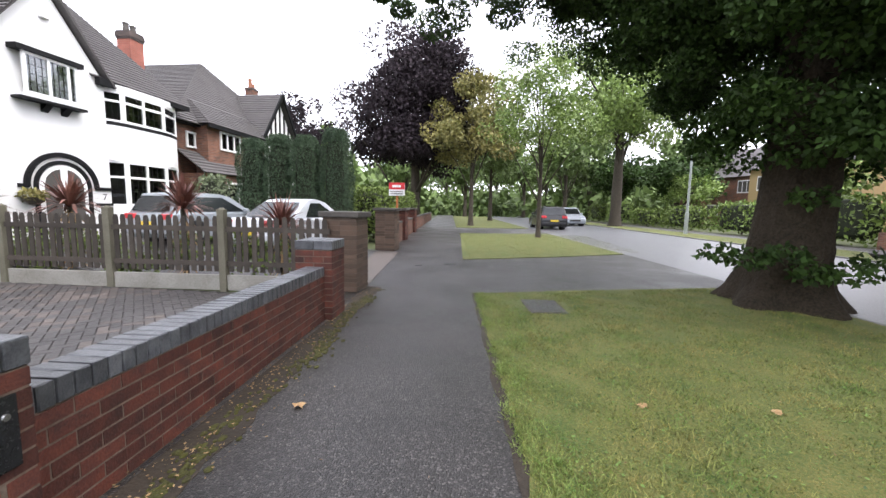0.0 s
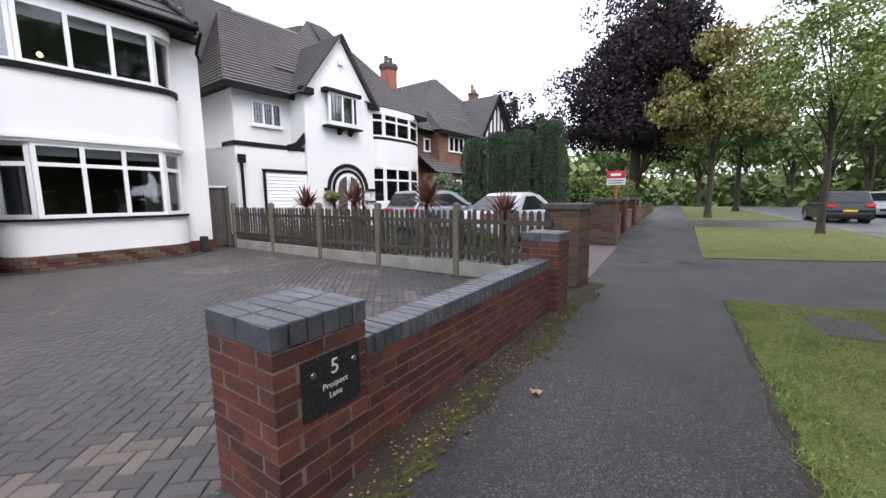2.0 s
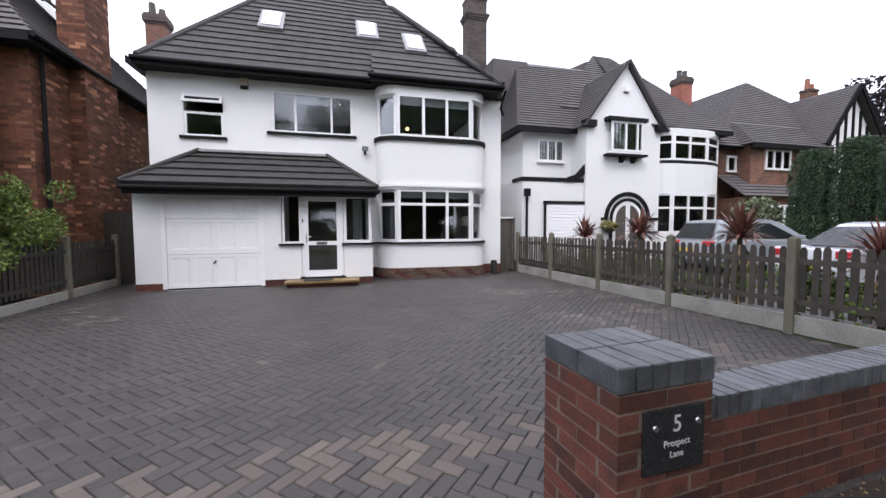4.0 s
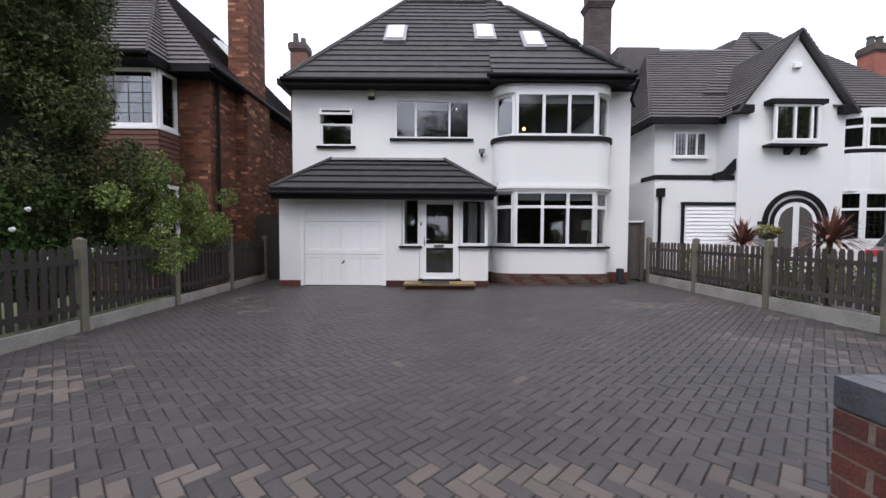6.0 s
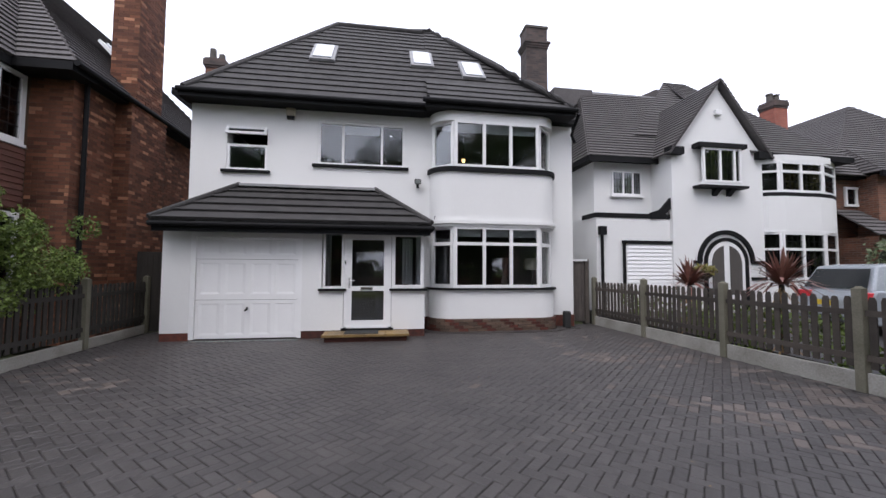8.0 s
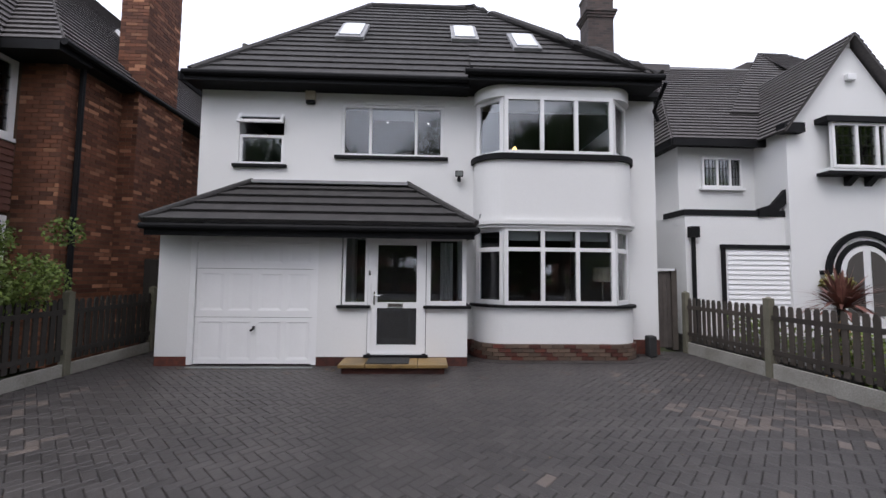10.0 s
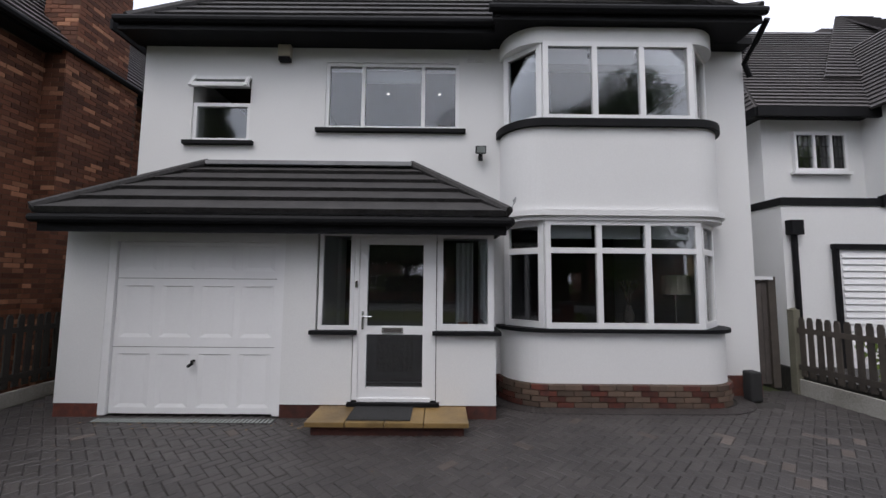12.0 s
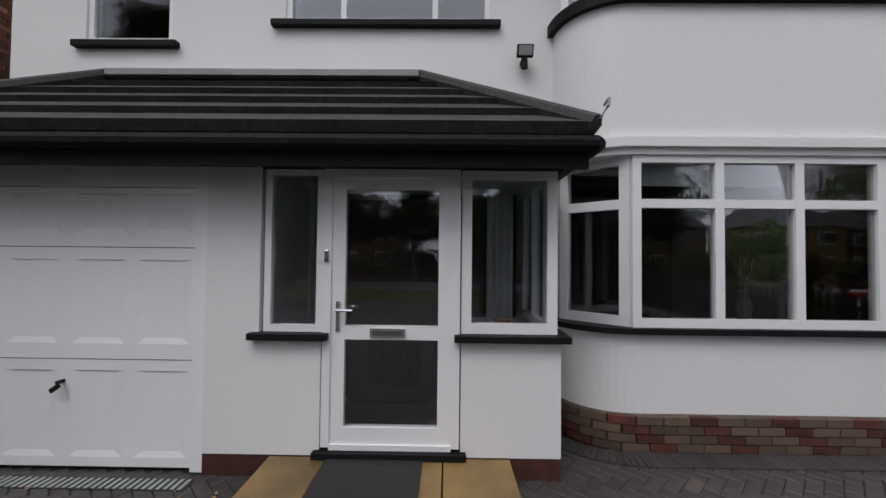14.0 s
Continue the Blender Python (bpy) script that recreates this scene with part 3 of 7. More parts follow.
def window_frame(parent, p, q, z0, z1, splits, transom=None, w=0.055, deep=0.07, glass=None, lead=False):
    """Framed lights between plan points p and q; splits are the fractions of its mullions."""
    while parent.parent is not None:
        parent = parent.parent
    p, q = Vector((*p, 0)), Vector((*q, 0))
    d = q - p
    ln = d.length
    turn = math.degrees(math.atan2(d.y, d.x))
    win = part("window", obox(*((p + q) / 2).xy, z0 + w / 2, ln, deep, w, turn), M_upvc, parent)
    part("window_frame", obox(*((p + q) / 2).xy, z1 - w / 2, ln, deep, w, turn), M_upvc, win)
    stops = [0.0, *splits, 1.0]
    for s in stops:
        e = min(max(s * ln, w / 2), ln - w / 2)
        c = p + d.normalized() * e
        part("mullion", obox(c.x, c.y, (z0 + z1) / 2, w, deep * 0.98, z1 - z0 - 2 * w, turn), M_upvc, win)
    if transom:
        c = (p + q) / 2
        part("transom", obox(c.x, c.y, transom, ln - 2 * w, deep * 0.9, w, turn), M_upvc, win)
    for a, b in zip(stops, stops[1:]):
        zs = [(z0 + w, z1 - w)] if not transom else [(z0 + w, transom - w / 2), (transom + w / 2, z1 - w)]
        for za, zb in zs:
            c = p + d * (a + b) / 2
            g = part("pane", obox(c.x, c.y, (za + zb) / 2, (b - a) * ln - w * 0.9, 0.012, zb - za, turn), glass or M_glass, win)
            g.visible_shadow = False
            if lead:
                wdt = (b - a) * ln - w
                for i in range(1, 4):
                    cc = p + d * (a + (b - a) * i / 4)
                    part("lead_bar", obox(cc.x, cc.y, (za + zb) / 2, 0.012, 0.02, zb - za, turn), M_black, win)
                rows = max(2, round((zb - za) / 0.22))
                for i in range(1, rows):
                    part("lead_bar", obox(c.x, c.y, za + (zb - za) * i / rows, wdt, 0.02, 0.012, turn), M_black, win)
    return win


window_frame(bay, (XB - 0.03, 1.40), (XB - 0.03, 3.57), 1.03, 2.53, (0.345, 0.66), 2.10, 0.075)
window_frame(bay, (XF + 0.06, 0.93), (XB - 0.04, 1.40), 1.03, 2.53, (), 2.10, 0.085)
window_frame(bay, (XB - 0.04, 3.57), (XF + 0.06, 4.04), 1.03, 2.53, (), 2.10, 0.085)
window_frame(bay, (XB - 0.03, 1.40), (XB - 0.03, 3.57), 3.97, 5.14, (0.345, 0.66), None, 0.075)
window_frame(bay, (XF + 0.06, 0.93), (XB - 0.04, 1.40), 3.97, 5.14, (), None, 0.085)
window_frame(bay, (XB - 0.04, 3.57), (XF + 0.06, 4.04), 3.97, 5.14, (), None, 0.085)
for z0, z1 in ((2.28, 2.5), (4.88, 5.12)):
    for ya, yb in ((1.48, 2.1), (2.17, 2.8), (2.86, 3.5)):
        tagged(solid("roller_blind", box(XB - 0.17, XB - 0.15, ya, yb, z0, z1), M_blind, "white roller blind partly drawn in the bay window", "blind", "", "bay blinds"))
window_frame(house, (XF - 0.06, W2[0]), (XF - 0.06, W2[1]), W2[2], W2[3], (0.28, 0.73))
tagged(solid("roller_blind", box(XF - 0.2, XF - 0.18, -1.3, -0.4, 4.86, 5.06), M_blind, "white roller blind partly drawn in the upper window", "blind"))
part("sill", box(XF - 0.02, XF + 0.07, W2[0] - 0.13, W2[1] + 0.1, 3.95, 4.015, None, 0.008), M_black, house, "black sill")
win1 = window_frame(house, (XF - 0.06, W1[0]), (XF - 0.06, W1[1]), W1[2], 4.42, ())
sash = part("open_sash", obox(XF + 0.10, -3.5, 4.66, 0.92, 0.05, 0.06, 90), M_upvc, house, "white top sash propped open")
part("sash_frame", obox(XF + 0.02, -3.5, 4.80, 0.92, 0.06, 0.05, 90), M_upvc, sash)
for y in (-3.92, -3.08):
    part("sash_frame", obox(XF + 0.07, y, 4.73, 0.05, 0.24, 0.045, 90, 60), M_upvc, sash)
part("pane", obox(XF + 0.06, -3.5, 4.73, 0.8, 0.2, 0.01, 90, 55), M_glass, sash)
part("sill", box(XF - 0.02, XF + 0.07, W1[0] - 0.1, W1[1] + 0.08, 3.73, 3.795, None, 0.008), M_black, house, "black sill")

# main roof
ZE = 5.5
A = (-11.25, -4.77, ZE)
RL, RR = (-15.25, -1.93, 9.84), (-15.25, 1.05, 9.84)
PK = (-15.55, 1.28, 10.16)
roof = part("roof", box(-19.2, -11.4, -4.84, 4.74, 5.36, 5.46), M_black, house)
roof_face("roof_slope", A, (-11.2, 0.74, ZE), RR, RL, 17, M_tile, roof)
roof_face("roof_slope", (-11.2, 0.74, ZE), (-11.2, 4.42, ZE), PK, (-15.55, 1.08, 10.16), 18, M_tile, roof)
roof_face("bellcast_slope", (-10.95, 0.72, ZE), (-10.95, 4.50, ZE), (-12.26, 3.72, 6.66), (-12.26, 0.82, 6.66), 4, M_tile, roof)
roof_face("roof_slope", (-19.3, -4.94, ZE), A, RL, (-15.3, -1.93, 9.84), 17, M_tile, roof)
roof_face("roof_slope", (-10.95, 4.50, ZE + 0.03), (-19.3, 4.50, ZE), (-15.7, 1.28, 10.16), PK, 18, M_tile, roof)
roof_face("roof_slope", (-19.3, 4.50, ZE), (-19.3, -4.94, ZE), (-15.3, -1.93, 9.8), (-15.3, 1.28, 10.1), 17, M_tile, roof)
part("verge", poly_prism([(-10.9, 0.70), (-10.9, 0.76), (-11.6, 0.76), (-11.6, 0.70)], 5.40, 5.62), M_black, roof)
for a, b in ((A, RL), ((-10.95, 4.50, ZE + 0.06), PK), (RL, (-15.25, 1.0, 9.86))):
    pts = [Vector(a).lerp(Vector(b), i / 12) + Vector((0, 0, 0.05)) for i in range(13)]
    part("ridge_tile", tube(pts, [0.085] * 13, 8), M_tile, roof)
part("fascia", box(-11.22, -11.17, -4.84, 0.72, 5.32, 5.5), M_black, roof, "black fascia")
part("fascia", box(-10.97, -10.92, 0.66, 4.50, 5.36, 5.54), M_black, roof, "black fascia")
part("soffit", box(-11.6, -11.2, -4.84, 0.72, 5.33, 5.36), M_black, roof)
part("soffit", box(-11.6, -10.97, 0.72, 4.5, 5.37, 5.40), M_black, roof)
part("gutter", tube([(-11.14, -4.86, 5.46), (-11.12, 0.72, 5.46)], [0.06, 0.06], 10), M_black, roof, "black gutter")
part("gutter", tube([(-10.87, 0.6, 5.5), (-10.87, 4.52, 5.5)], [0.06, 0.06], 10), M_black, roof, "black gutter")
part("fascia", box(-19.2, -11.6, 4.75, 4.8, 5.36, 5.54), M_black, roof)
part("fascia", box(-19.2, -11.2, -4.98, -4.94, 5.34, 5.5), M_black, roof)
part("downpipe", tube([(-10.95, 4.6, 5.45), (-11.2, 4.62, 5.25), (-11.5, 4.68, 5.1), (-11.54, 4.79, 4.9)], [0.04] * 4, 8), M_black, house, "black downpipe")
for y, t in ((-2.02, 0.475), (0.78, 0.5), (2.23, 0.405)):
    cx, cz = -11.2 - 4.05 * t, ZE + 4.34 * t + 0.05
    sk = part("skylight", obox(cx, y, cz + 0.05, 0.68, 1.25, 0.09, 90, 46.2, None, 0.01), M_lead, house, "roof window in a grey frame")
    part("pane", obox(cx + 0.03, y, cz + 0.085, 0.5, 1.05, 0.06, 90, 46.2), M_velux, sk)
chim = part("chimney", box(-15.5, -14.9, 4.76, 5.56, 5.3, 10.3), M_brick_dark, house, "dark brown brick chimney")
part("chimney_cap", box(-15.53, -14.87, 4.73, 5.59, 10.3, 10.38), M_cap, chim)
for k in range(3):
    part("chimney_course", box(-15.5 - 0.03 * (k + 1), -14.9 + 0.03 * (k + 1), 4.76 - 0.03 * (k + 1), 5.56 + 0.03 * (k + 1), 9.55 + 0.08 * k, 9.63 + 0.08 * k), M_brick_dark, chim)

# porch and garage
porch = part("porch", box(XP - 0.25, XP, -4.69, -4.16, 0.16, 2.34), M_render, house)
part("pier", box(XP - 0.25, XP, -1.98, -1.58, 0.16, 2.34), M_render, porch)
part("apron_wall", box(XP - 0.2, XP, -1.58, -1.12, 0.16, 1.0), M_render, porch)
part("apron_wall", box(XP - 0.2, XP, -0.09, 0.64, 0.16, 1.0), M_render, porch)
part("return_wall", box(XF, XP - 0.2, 0.44, 0.64, 0.16, 1.0), M_render, porch)
part("return_wall", box(XF, XP - 0.25, -4.69, -4.44, 0.0, 2.34), M_render, porch)
part("head", box(XP - 0.2, XP - 0.01, -1.6, 0.62, 2.26, 2.34), M_black, porch)
part("head", box(XP - 0.2, XP - 0.01, -4.16, -1.98, 2.22, 2.34), M_upvc, porch)
for ya, yb in ((-4.69, -4.16), (-1.98, -1.12), (-0.09, 0.64)):
    part("plinth", box(XP - 0.24, XP - 0.005, ya, yb, -0.1, 0.16), M_brick, porch, "red brick plinth")
part("plinth", box(XF, XP - 0.24, 0.45, 0.635, -0.1, 0.16), M_brick, porch)
part("sill", box(XP - 0.05, XP + 0.07, -1.64, -1.06, 1.0, 1.05, None, 0.006), M_black, porch, "black sill")
part("sill", box(XP - 0.05, XP + 0.07, -0.14, 0.7, 1.0, 1.05, None, 0.006), M_black, porch, "black sill")
part("sill", box(XF, XP - 0.05, 0.6, 0.7, 1.0, 1.05), M_black, porch)
window_frame(porch, (XP - 0.06, -1.56), (XP - 0.06, -1.12), 1.05, 2.27, (), None, 0.05)
window_frame(porch, (XP - 0.06, -0.09), (XP - 0.06, 0.62), 1.05, 2.27, (), None, 0.075)
window_frame(porch, (XP - 0.1, 0.58), (XF + 0.02, 0.58), 1.05, 2.27, (0.5,), None, 0.07)
# Floor coloured dark for the dim inside of the porch.
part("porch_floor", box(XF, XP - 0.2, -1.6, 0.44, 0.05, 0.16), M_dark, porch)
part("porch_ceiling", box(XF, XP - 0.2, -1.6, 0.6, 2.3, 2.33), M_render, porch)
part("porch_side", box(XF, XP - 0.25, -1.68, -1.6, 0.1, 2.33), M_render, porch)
# Door and upper panes are toned dark to paint the dim interior.
inner = part("inner_door", box(XF - 0.15, XF - 0.08, -1.2, 0.2, 0.15, 2.2), M_gate, house, "wooden inner door with glass panels, toned dark for the dim porch")
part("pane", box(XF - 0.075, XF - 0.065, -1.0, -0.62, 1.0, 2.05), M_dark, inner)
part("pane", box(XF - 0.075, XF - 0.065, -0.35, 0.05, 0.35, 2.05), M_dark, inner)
part("pane", box(XF - 0.075, XF - 0.065, -1.0, -0.45, 0.3, 0.85), M_bark, inner)

door = thing("door_1", "white plastic front door with two glass panels", "door", (XP, -0.6, 0.2), kind="structure")
for ya, yb, za, zb in ((-1.11, -1.05, 0.22, 2.26), (-0.16, -0.1, 0.22, 2.26), (-1.05, -0.16, 2.20, 2.26), (-1.05, -0.16, 0.2, 0.24)):
    part("door_frame", box(XP - 0.09, XP + 0.005, ya, yb, za, zb), M_upvc, door)
for ya, yb, za, zb in ((-1.05, -0.95, 0.24, 2.20), (-0.26, -0.16, 0.24, 2.20), (-0.95, -0.26, 2.11, 2.20), (-0.95, -0.26, 0.24, 0.36), (-0.95, -0.26, 1.0, 1.10)):
    part("door_rail", box(XP - 0.075, XP - 0.012, ya, yb, za, zb), M_upvc, door)
for za, zb in ((1.10, 2.11), (0.36, 1.0)):
    g = part("pane", box(XP - 0.05, XP - 0.038, -0.95, -0.26, za, zb), M_glass, door)
    g.visible_shadow = False
lever = part("handle", box(XP - 0.012, XP + 0.004, -1.012, -0.985, 1.06, 1.28), M_chrome, door, "chrome lever handle")
part("lever", tube([(XP + 0.002, -1.0, 1.22), (XP + 0.05, -1.0, 1.22), (XP + 0.05, -0.88, 1.22)], [0.011] * 3, 8), M_chrome, lever)
flap = part("letterbox", box(XP - 0.012, XP + 0.006, -0.76, -0.5, 1.02, 1.085), M_chrome, door, "chrome letterbox")
part("flap", box(XP + 0.006, XP + 0.012, -0.74, -0.52, 1.035, 1.07), M_dark, flap)
part("threshold", box(XP - 0.1, XP + 0.06, -1.16, -0.05, 0.155, 0.2), M_black, door, "black sill")
bell = solid("doorbell", box(XP - 0.002, XP + 0.022, -1.1, -1.065, 1.57, 1.66, None, 0.006), M_chrome, "small doorbell on the white door frame", "doorbell")
solid("door_mat", box(XP + 0.02, XP + 0.5, -1.05, -0.36, 0.15, 0.165), M_rubber, "black rubber mat on the front step", "mat")
step = thing("front_step", "low step of buff sandstone slabs before the door", "step", (XP + 0.3, -0.6, 0))
part("base", box(XP, XP + 0.5, -1.43, 0.22, -0.05, 0.10), M_brick, step)
for ya, yb in ((-1.48, -1.06), (-1.05, -0.64), (-0.63, -0.22), (-0.21, 0.27)):
    part("slab", box(XP + 0.0, XP + 0.56, ya, yb, 0.10, 0.152, None, 0.006), M_stone, step)
plant = thing("flower_pot", "small white flowers in a pot on the porch sill", "plant", (XP - 0.3, 0.25, 1.05))
part("pot", tube([(XP - 0.25, 0.25, 1.05), (XP - 0.25, 0.25, 1.13)], [0.05, 0.065], 12), M_terra, plant)
part("shelf_board", box(XF, XP - 0.13, -0.05, 0.5, 0.98, 1.02), M_upvc, porch)

gdoor = thing("garage_door", "white up-and-over garage door with pressed panels", "garage door", (XP, -3.07, 0), kind="structure")
for ya, yb, za, zb in ((-4.16, -4.07, 0.02, 2.22), (-2.07, -1.98, 0.02, 2.22), (-4.07, -2.07, 2.12, 2.22)):
    part("door_frame", box(XP - 0.12, XP - 0.005, ya, yb, za, zb), M_upvc, gdoor)
part("leaf", box(XP - 0.09, XP - 0.055, -4.065, -2.075, 0.03, 2.115), M_upvc, gdoor)
GC = [-3.80, -3.315, -2.81, -2.32]
GR = [(0.1, 0.74), (0.94, 1.57), (1.76, 2.07)]
holes = [(y - 0.2, y + 0.2, za, zb) for y in GC for za, zb in GR]
bm = bmesh.new()
for ya, yb, za, zb in holed(-4.065, -2.075, 0.03, 2.115, holes):
    box(XP - 0.055, XP - 0.045, ya, yb, za, zb, bm)
bmesh.ops.remove_doubles(bm, verts=bm.verts, dist=0.0005)
part("face_sheet", bm, M_upvc, gdoor)
for ya, yb, za, zb in holes:
    bm = bmesh.new()
    o = [bm.verts.new((XP - 0.045, y, z)) for y, z in ((ya, za), (yb, za), (yb, zb), (ya, zb))]
    i = [bm.verts.new((XP - 0.0545, y, z)) for y, z in ((ya + 0.06, za + 0.045), (yb - 0.06, za + 0.045), (yb - 0.06, zb - 0.008), (ya + 0.06, zb - 0.008))]
    bm.faces.new(i)
    for k in range(4):
        bm.faces.new((o[k], o[(k + 1) % 4], i[(k + 1) % 4], i[k]))
    part("pressed_panel", bm, M_upvc, gdoor)
for z in (0.82, 1.66):
    part("seam", box(XP - 0.0455, XP - 0.0435, -4.06, -2.08, z, z + 0.007), M_kerb, gdoor)
gh = part("handle", tube([(XP - 0.045, -3.06, 0.66), (XP + 0.01, -3.06, 0.66)], [0.014, 0.014], 10), M_black, gdoor, "black turning handle")
part("grip", obox(XP + 0.012, -3.07, 0.62, 0.02, 0.08, 0.035, 0, 35, None, 0.006), M_black, gh)
drain = thing("channel_drain", "grey slotted drain along the garage threshold", "drain", (XP + 0.12, -3, 0))
part("channel", box(XP + 0.05, XP + 0.19, -4.1, -1.98, -0.02, 0.004), M_rubber, drain)
for i in range(42):
    part("bar", box(XP + 0.06, XP + 0.18, -4.08 + i * 0.05, -4.055 + i * 0.05, 0.004, 0.008), M_metal, drain)

# porch roof
ER = 2.41
proof = part("porch_roof", box(XF, -10.25, -4.7, 0.68, 2.34, 2.40), M_black, house)
part("fascia", box(-10.27, -10.23, -4.74, 0.72, 2.2, ER), M_black, proof)
part("fascia", box(XF, -10.25, 0.68, 0.72, 2.28, ER), M_black, proof)
part("fascia", box(XF, -10.25, -4.76, -4.72, 2.32, ER), M_black, proof)
part("gutter", tube([(-10.19, -4.78, 2.35), (-10.19, 0.76, 2.35)], [0.055, 0.055], 10), M_black, proof)
part("gutter", tube([(-10.19, 0.76, 2.35), (-11.5, 0.76, 2.35)], [0.055, 0.055], 10), M_black, proof)
roof_face("roof_slope", (-10.18, -4.76, ER), (-10.18, 0.74, ER), (XF, -0.5, 3.38), (XF, -3.62, 3.38), 5, M_tile, proof, 0.05)
roof_face("roof_slope", (-10.18, 0.74, ER), (XF, 0.74, ER), (XF, -0.48, 3.38), (XF, -0.5, 3.38), 5, M_tile, proof, 0.05)
roof_face("roof_slope", (XF, -4.76, ER), (-10.18, -4.76, ER), (XF, -3.62, 3.38), (XF, -3.6, 3.38), 5, M_tile, proof, 0.05)
for a, b in (((-10.16, 0.74, ER + 0.06), (XF + 0.05, -0.5, 3.44)), ((-10.16, -4.76, ER + 0.06), (XF + 0.05, -3.62, 3.44))):
    part("hip_tile", tube([Vector(a).lerp(Vector(b), i / 6) for i in range(7)], [0.06] * 7, 8), M_tile, proof)
part("flashing", box(XF, XF + 0.16, -3.6, -0.5, 3.39, 3.45), M_lead, proof, "grey lead flashing")
part("hip_iron", tube([(-10.15, 0.76, 2.5), (-10.1, 0.79, 2.56), (-10.13, 0.81, 2.62), (-10.17, 0.79, 2.59)], [0.01] * 4, 6), M_lead, proof)

# small fittings on the facade
alarm = thing("alarm_box", "cream alarm box with a dark base under the eaves", "alarm box", (XF, -2.52, 5.2))
part("case", box(XF, XF + 0.1, -2.62, -2.42, 5.14, 5.33, None, 0.015), M_cream, alarm)
part("base", box(XF, XF + 0.09, -2.61, -2.43, 5.07, 5.14, None, 0.01), M_black, alarm)
flood = thing("floodlight", "small black floodlight with a motion sensor on the wall", "floodlight", (XF, 0.55, 3.6))
part("lamp_head", obox(XF + 0.12, 0.55, 3.66, 0.16, 0.06, 0.12, 90, 20, None, 0.01), M_black, flood)
part("lamp_glass", obox(XF + 0.152, 0.55, 3.652, 0.13, 0.012, 0.09, 90, 20), M_metal, flood, "grey lamp glass")
part("bracket", box(XF, XF + 0.1, 0.52, 0.58, 3.56, 3.6), M_black, flood)
part("sensor", tube([(XF + 0.1, 0.55, 3.5), (XF + 0.1, 0.55, 3.56)], [0.035, 0.03], 10), M_black, flood)
vent = thing("air_vent", "white slatted air vent on the wall", "vent", (XF, 0.5, 5.2))
part("frame", box(XF, XF + 0.012, 0.34, 0.6, 5.12, 5.27), M_render, vent)
for i in range(5):
    part("slat", box(XF + 0.012, XF + 0.02, 0.36, 0.58, 5.135 + i * 0.026, 5.148 + i * 0.026), M_render, vent)
meter = solid("black_bollard", box(-11.45, -11.28, 4.33, 4.5, 0.0, 0.42, None, 0.03), M_rubber, "small black box beside the bay plinth", "box")
for ya, yb in ((4.12, 4.73), (0.62, 0.9)):
    part("plinth", box(XF + 0.001, XF + 0.03, ya, yb, 0.0, 0.3), M_brick, house)
fl = thing("floor_lamp", "standing lamp with a cream shade inside the bay window", "lamp", (-11.95, 3.72, 0.12))
part("base", tube([(-11.95, 3.72, 0.12), (-11.95, 3.72, 0.16)], [0.14, 0.14], 14), M_black, fl)
part("stem", tube([(-11.95, 3.72, 0.16), (-11.95, 3.72, 1.5)], [0.015, 0.015], 8), M_chrome, fl)
part("shade", tube([(-11.95, 3.72, 1.48), (-11.95, 3.72, 1.78)], [0.22, 0.2], 16), M_cream, fl)
vase = thing("vase", "tall dark vase of dried stems on the bay sill", "vase", (-11.75, 2.87, 1.0))
part("body", tube([(-11.75, 2.87, 0.98), (-11.75, 2.87, 1.02), (-11.75, 2.87, 1.16), (-11.75, 2.87, 1.27), (-11.75, 2.87, 1.31)], [0.05, 0.06, 0.085, 0.04, 0.05], 16), M_cap, vase, "", True)
for i in range(14):
    a = i * 2.4
    part("stem", tube([(-11.75, 2.87, 1.25), (-11.75 + 0.06 * math.cos(a), 2.87 + 0.06 * math.sin(a), 1.5), (-11.75 + 0.13 * math.cos(a), 2.87 + 0.13 * math.sin(a), 1.62 + 0.02 * (i % 5))], [0.004, 0.004, 0.012], 5), M_bark if i % 2 else M_gate, vase)
part("window_board", box(XF - 0.28, XB - 0.16, 1.35, 3.6, 0.93, 0.98), M_upvc, house)
folds = [(-11.42 + 0.025 * math.sin(i * 1.1), 0.18 + i * 0.0125) for i in range(21)]
curtain = poly_prism(folds + [(x - 0.012, y) for x, y in reversed(folds)], 1.0, 2.22)
solid("curtain", curtain, M_blind, "pale folded curtain inside the porch side window", "curtain")
pend = thing("pendant_lamp", "lit warm pendant bulb in the upper bay room", "lamp", (-12.6, 1.9, 4.4))
part("cord", tube([(-12.6, 1.95, 4.62), (-12.6, 1.95, 5.3)], [0.008, 0.008], 6), M_black, pend)
part("bulb", tube([(-12.6, 1.95, 4.52), (-12.6, 1.95, 4.57), (-12.6, 1.95, 4.62)], [0.03, 0.06, 0.03], 10), M_bulb, pend)
for y in (-1.1, -0.1):
    solid("ceiling_spot", tube([(-13.0, y, 5.285), (-13.0, y, 5.30)], [0.025, 0.025], 10), M_spot, "small lit spotlight in the ceiling", "ceiling light", "", "upper room spots")

# ---- front boundary wall with pillars ----
WU = Vector((-0.055, 0.9985, 0)).normalized()
WN = Vector((WU.y, -WU.x, 0))
WO = Vector((-1.575, 0.868, 0))
WTURN = math.degrees(math.atan2(WU.y, WU.x))


def wpt(u, n, z):
    """Point u along the wall, n out of its face to the street."""
    return WO + WU * u + WN * n + Vector((0, 0, z))


MB = {}


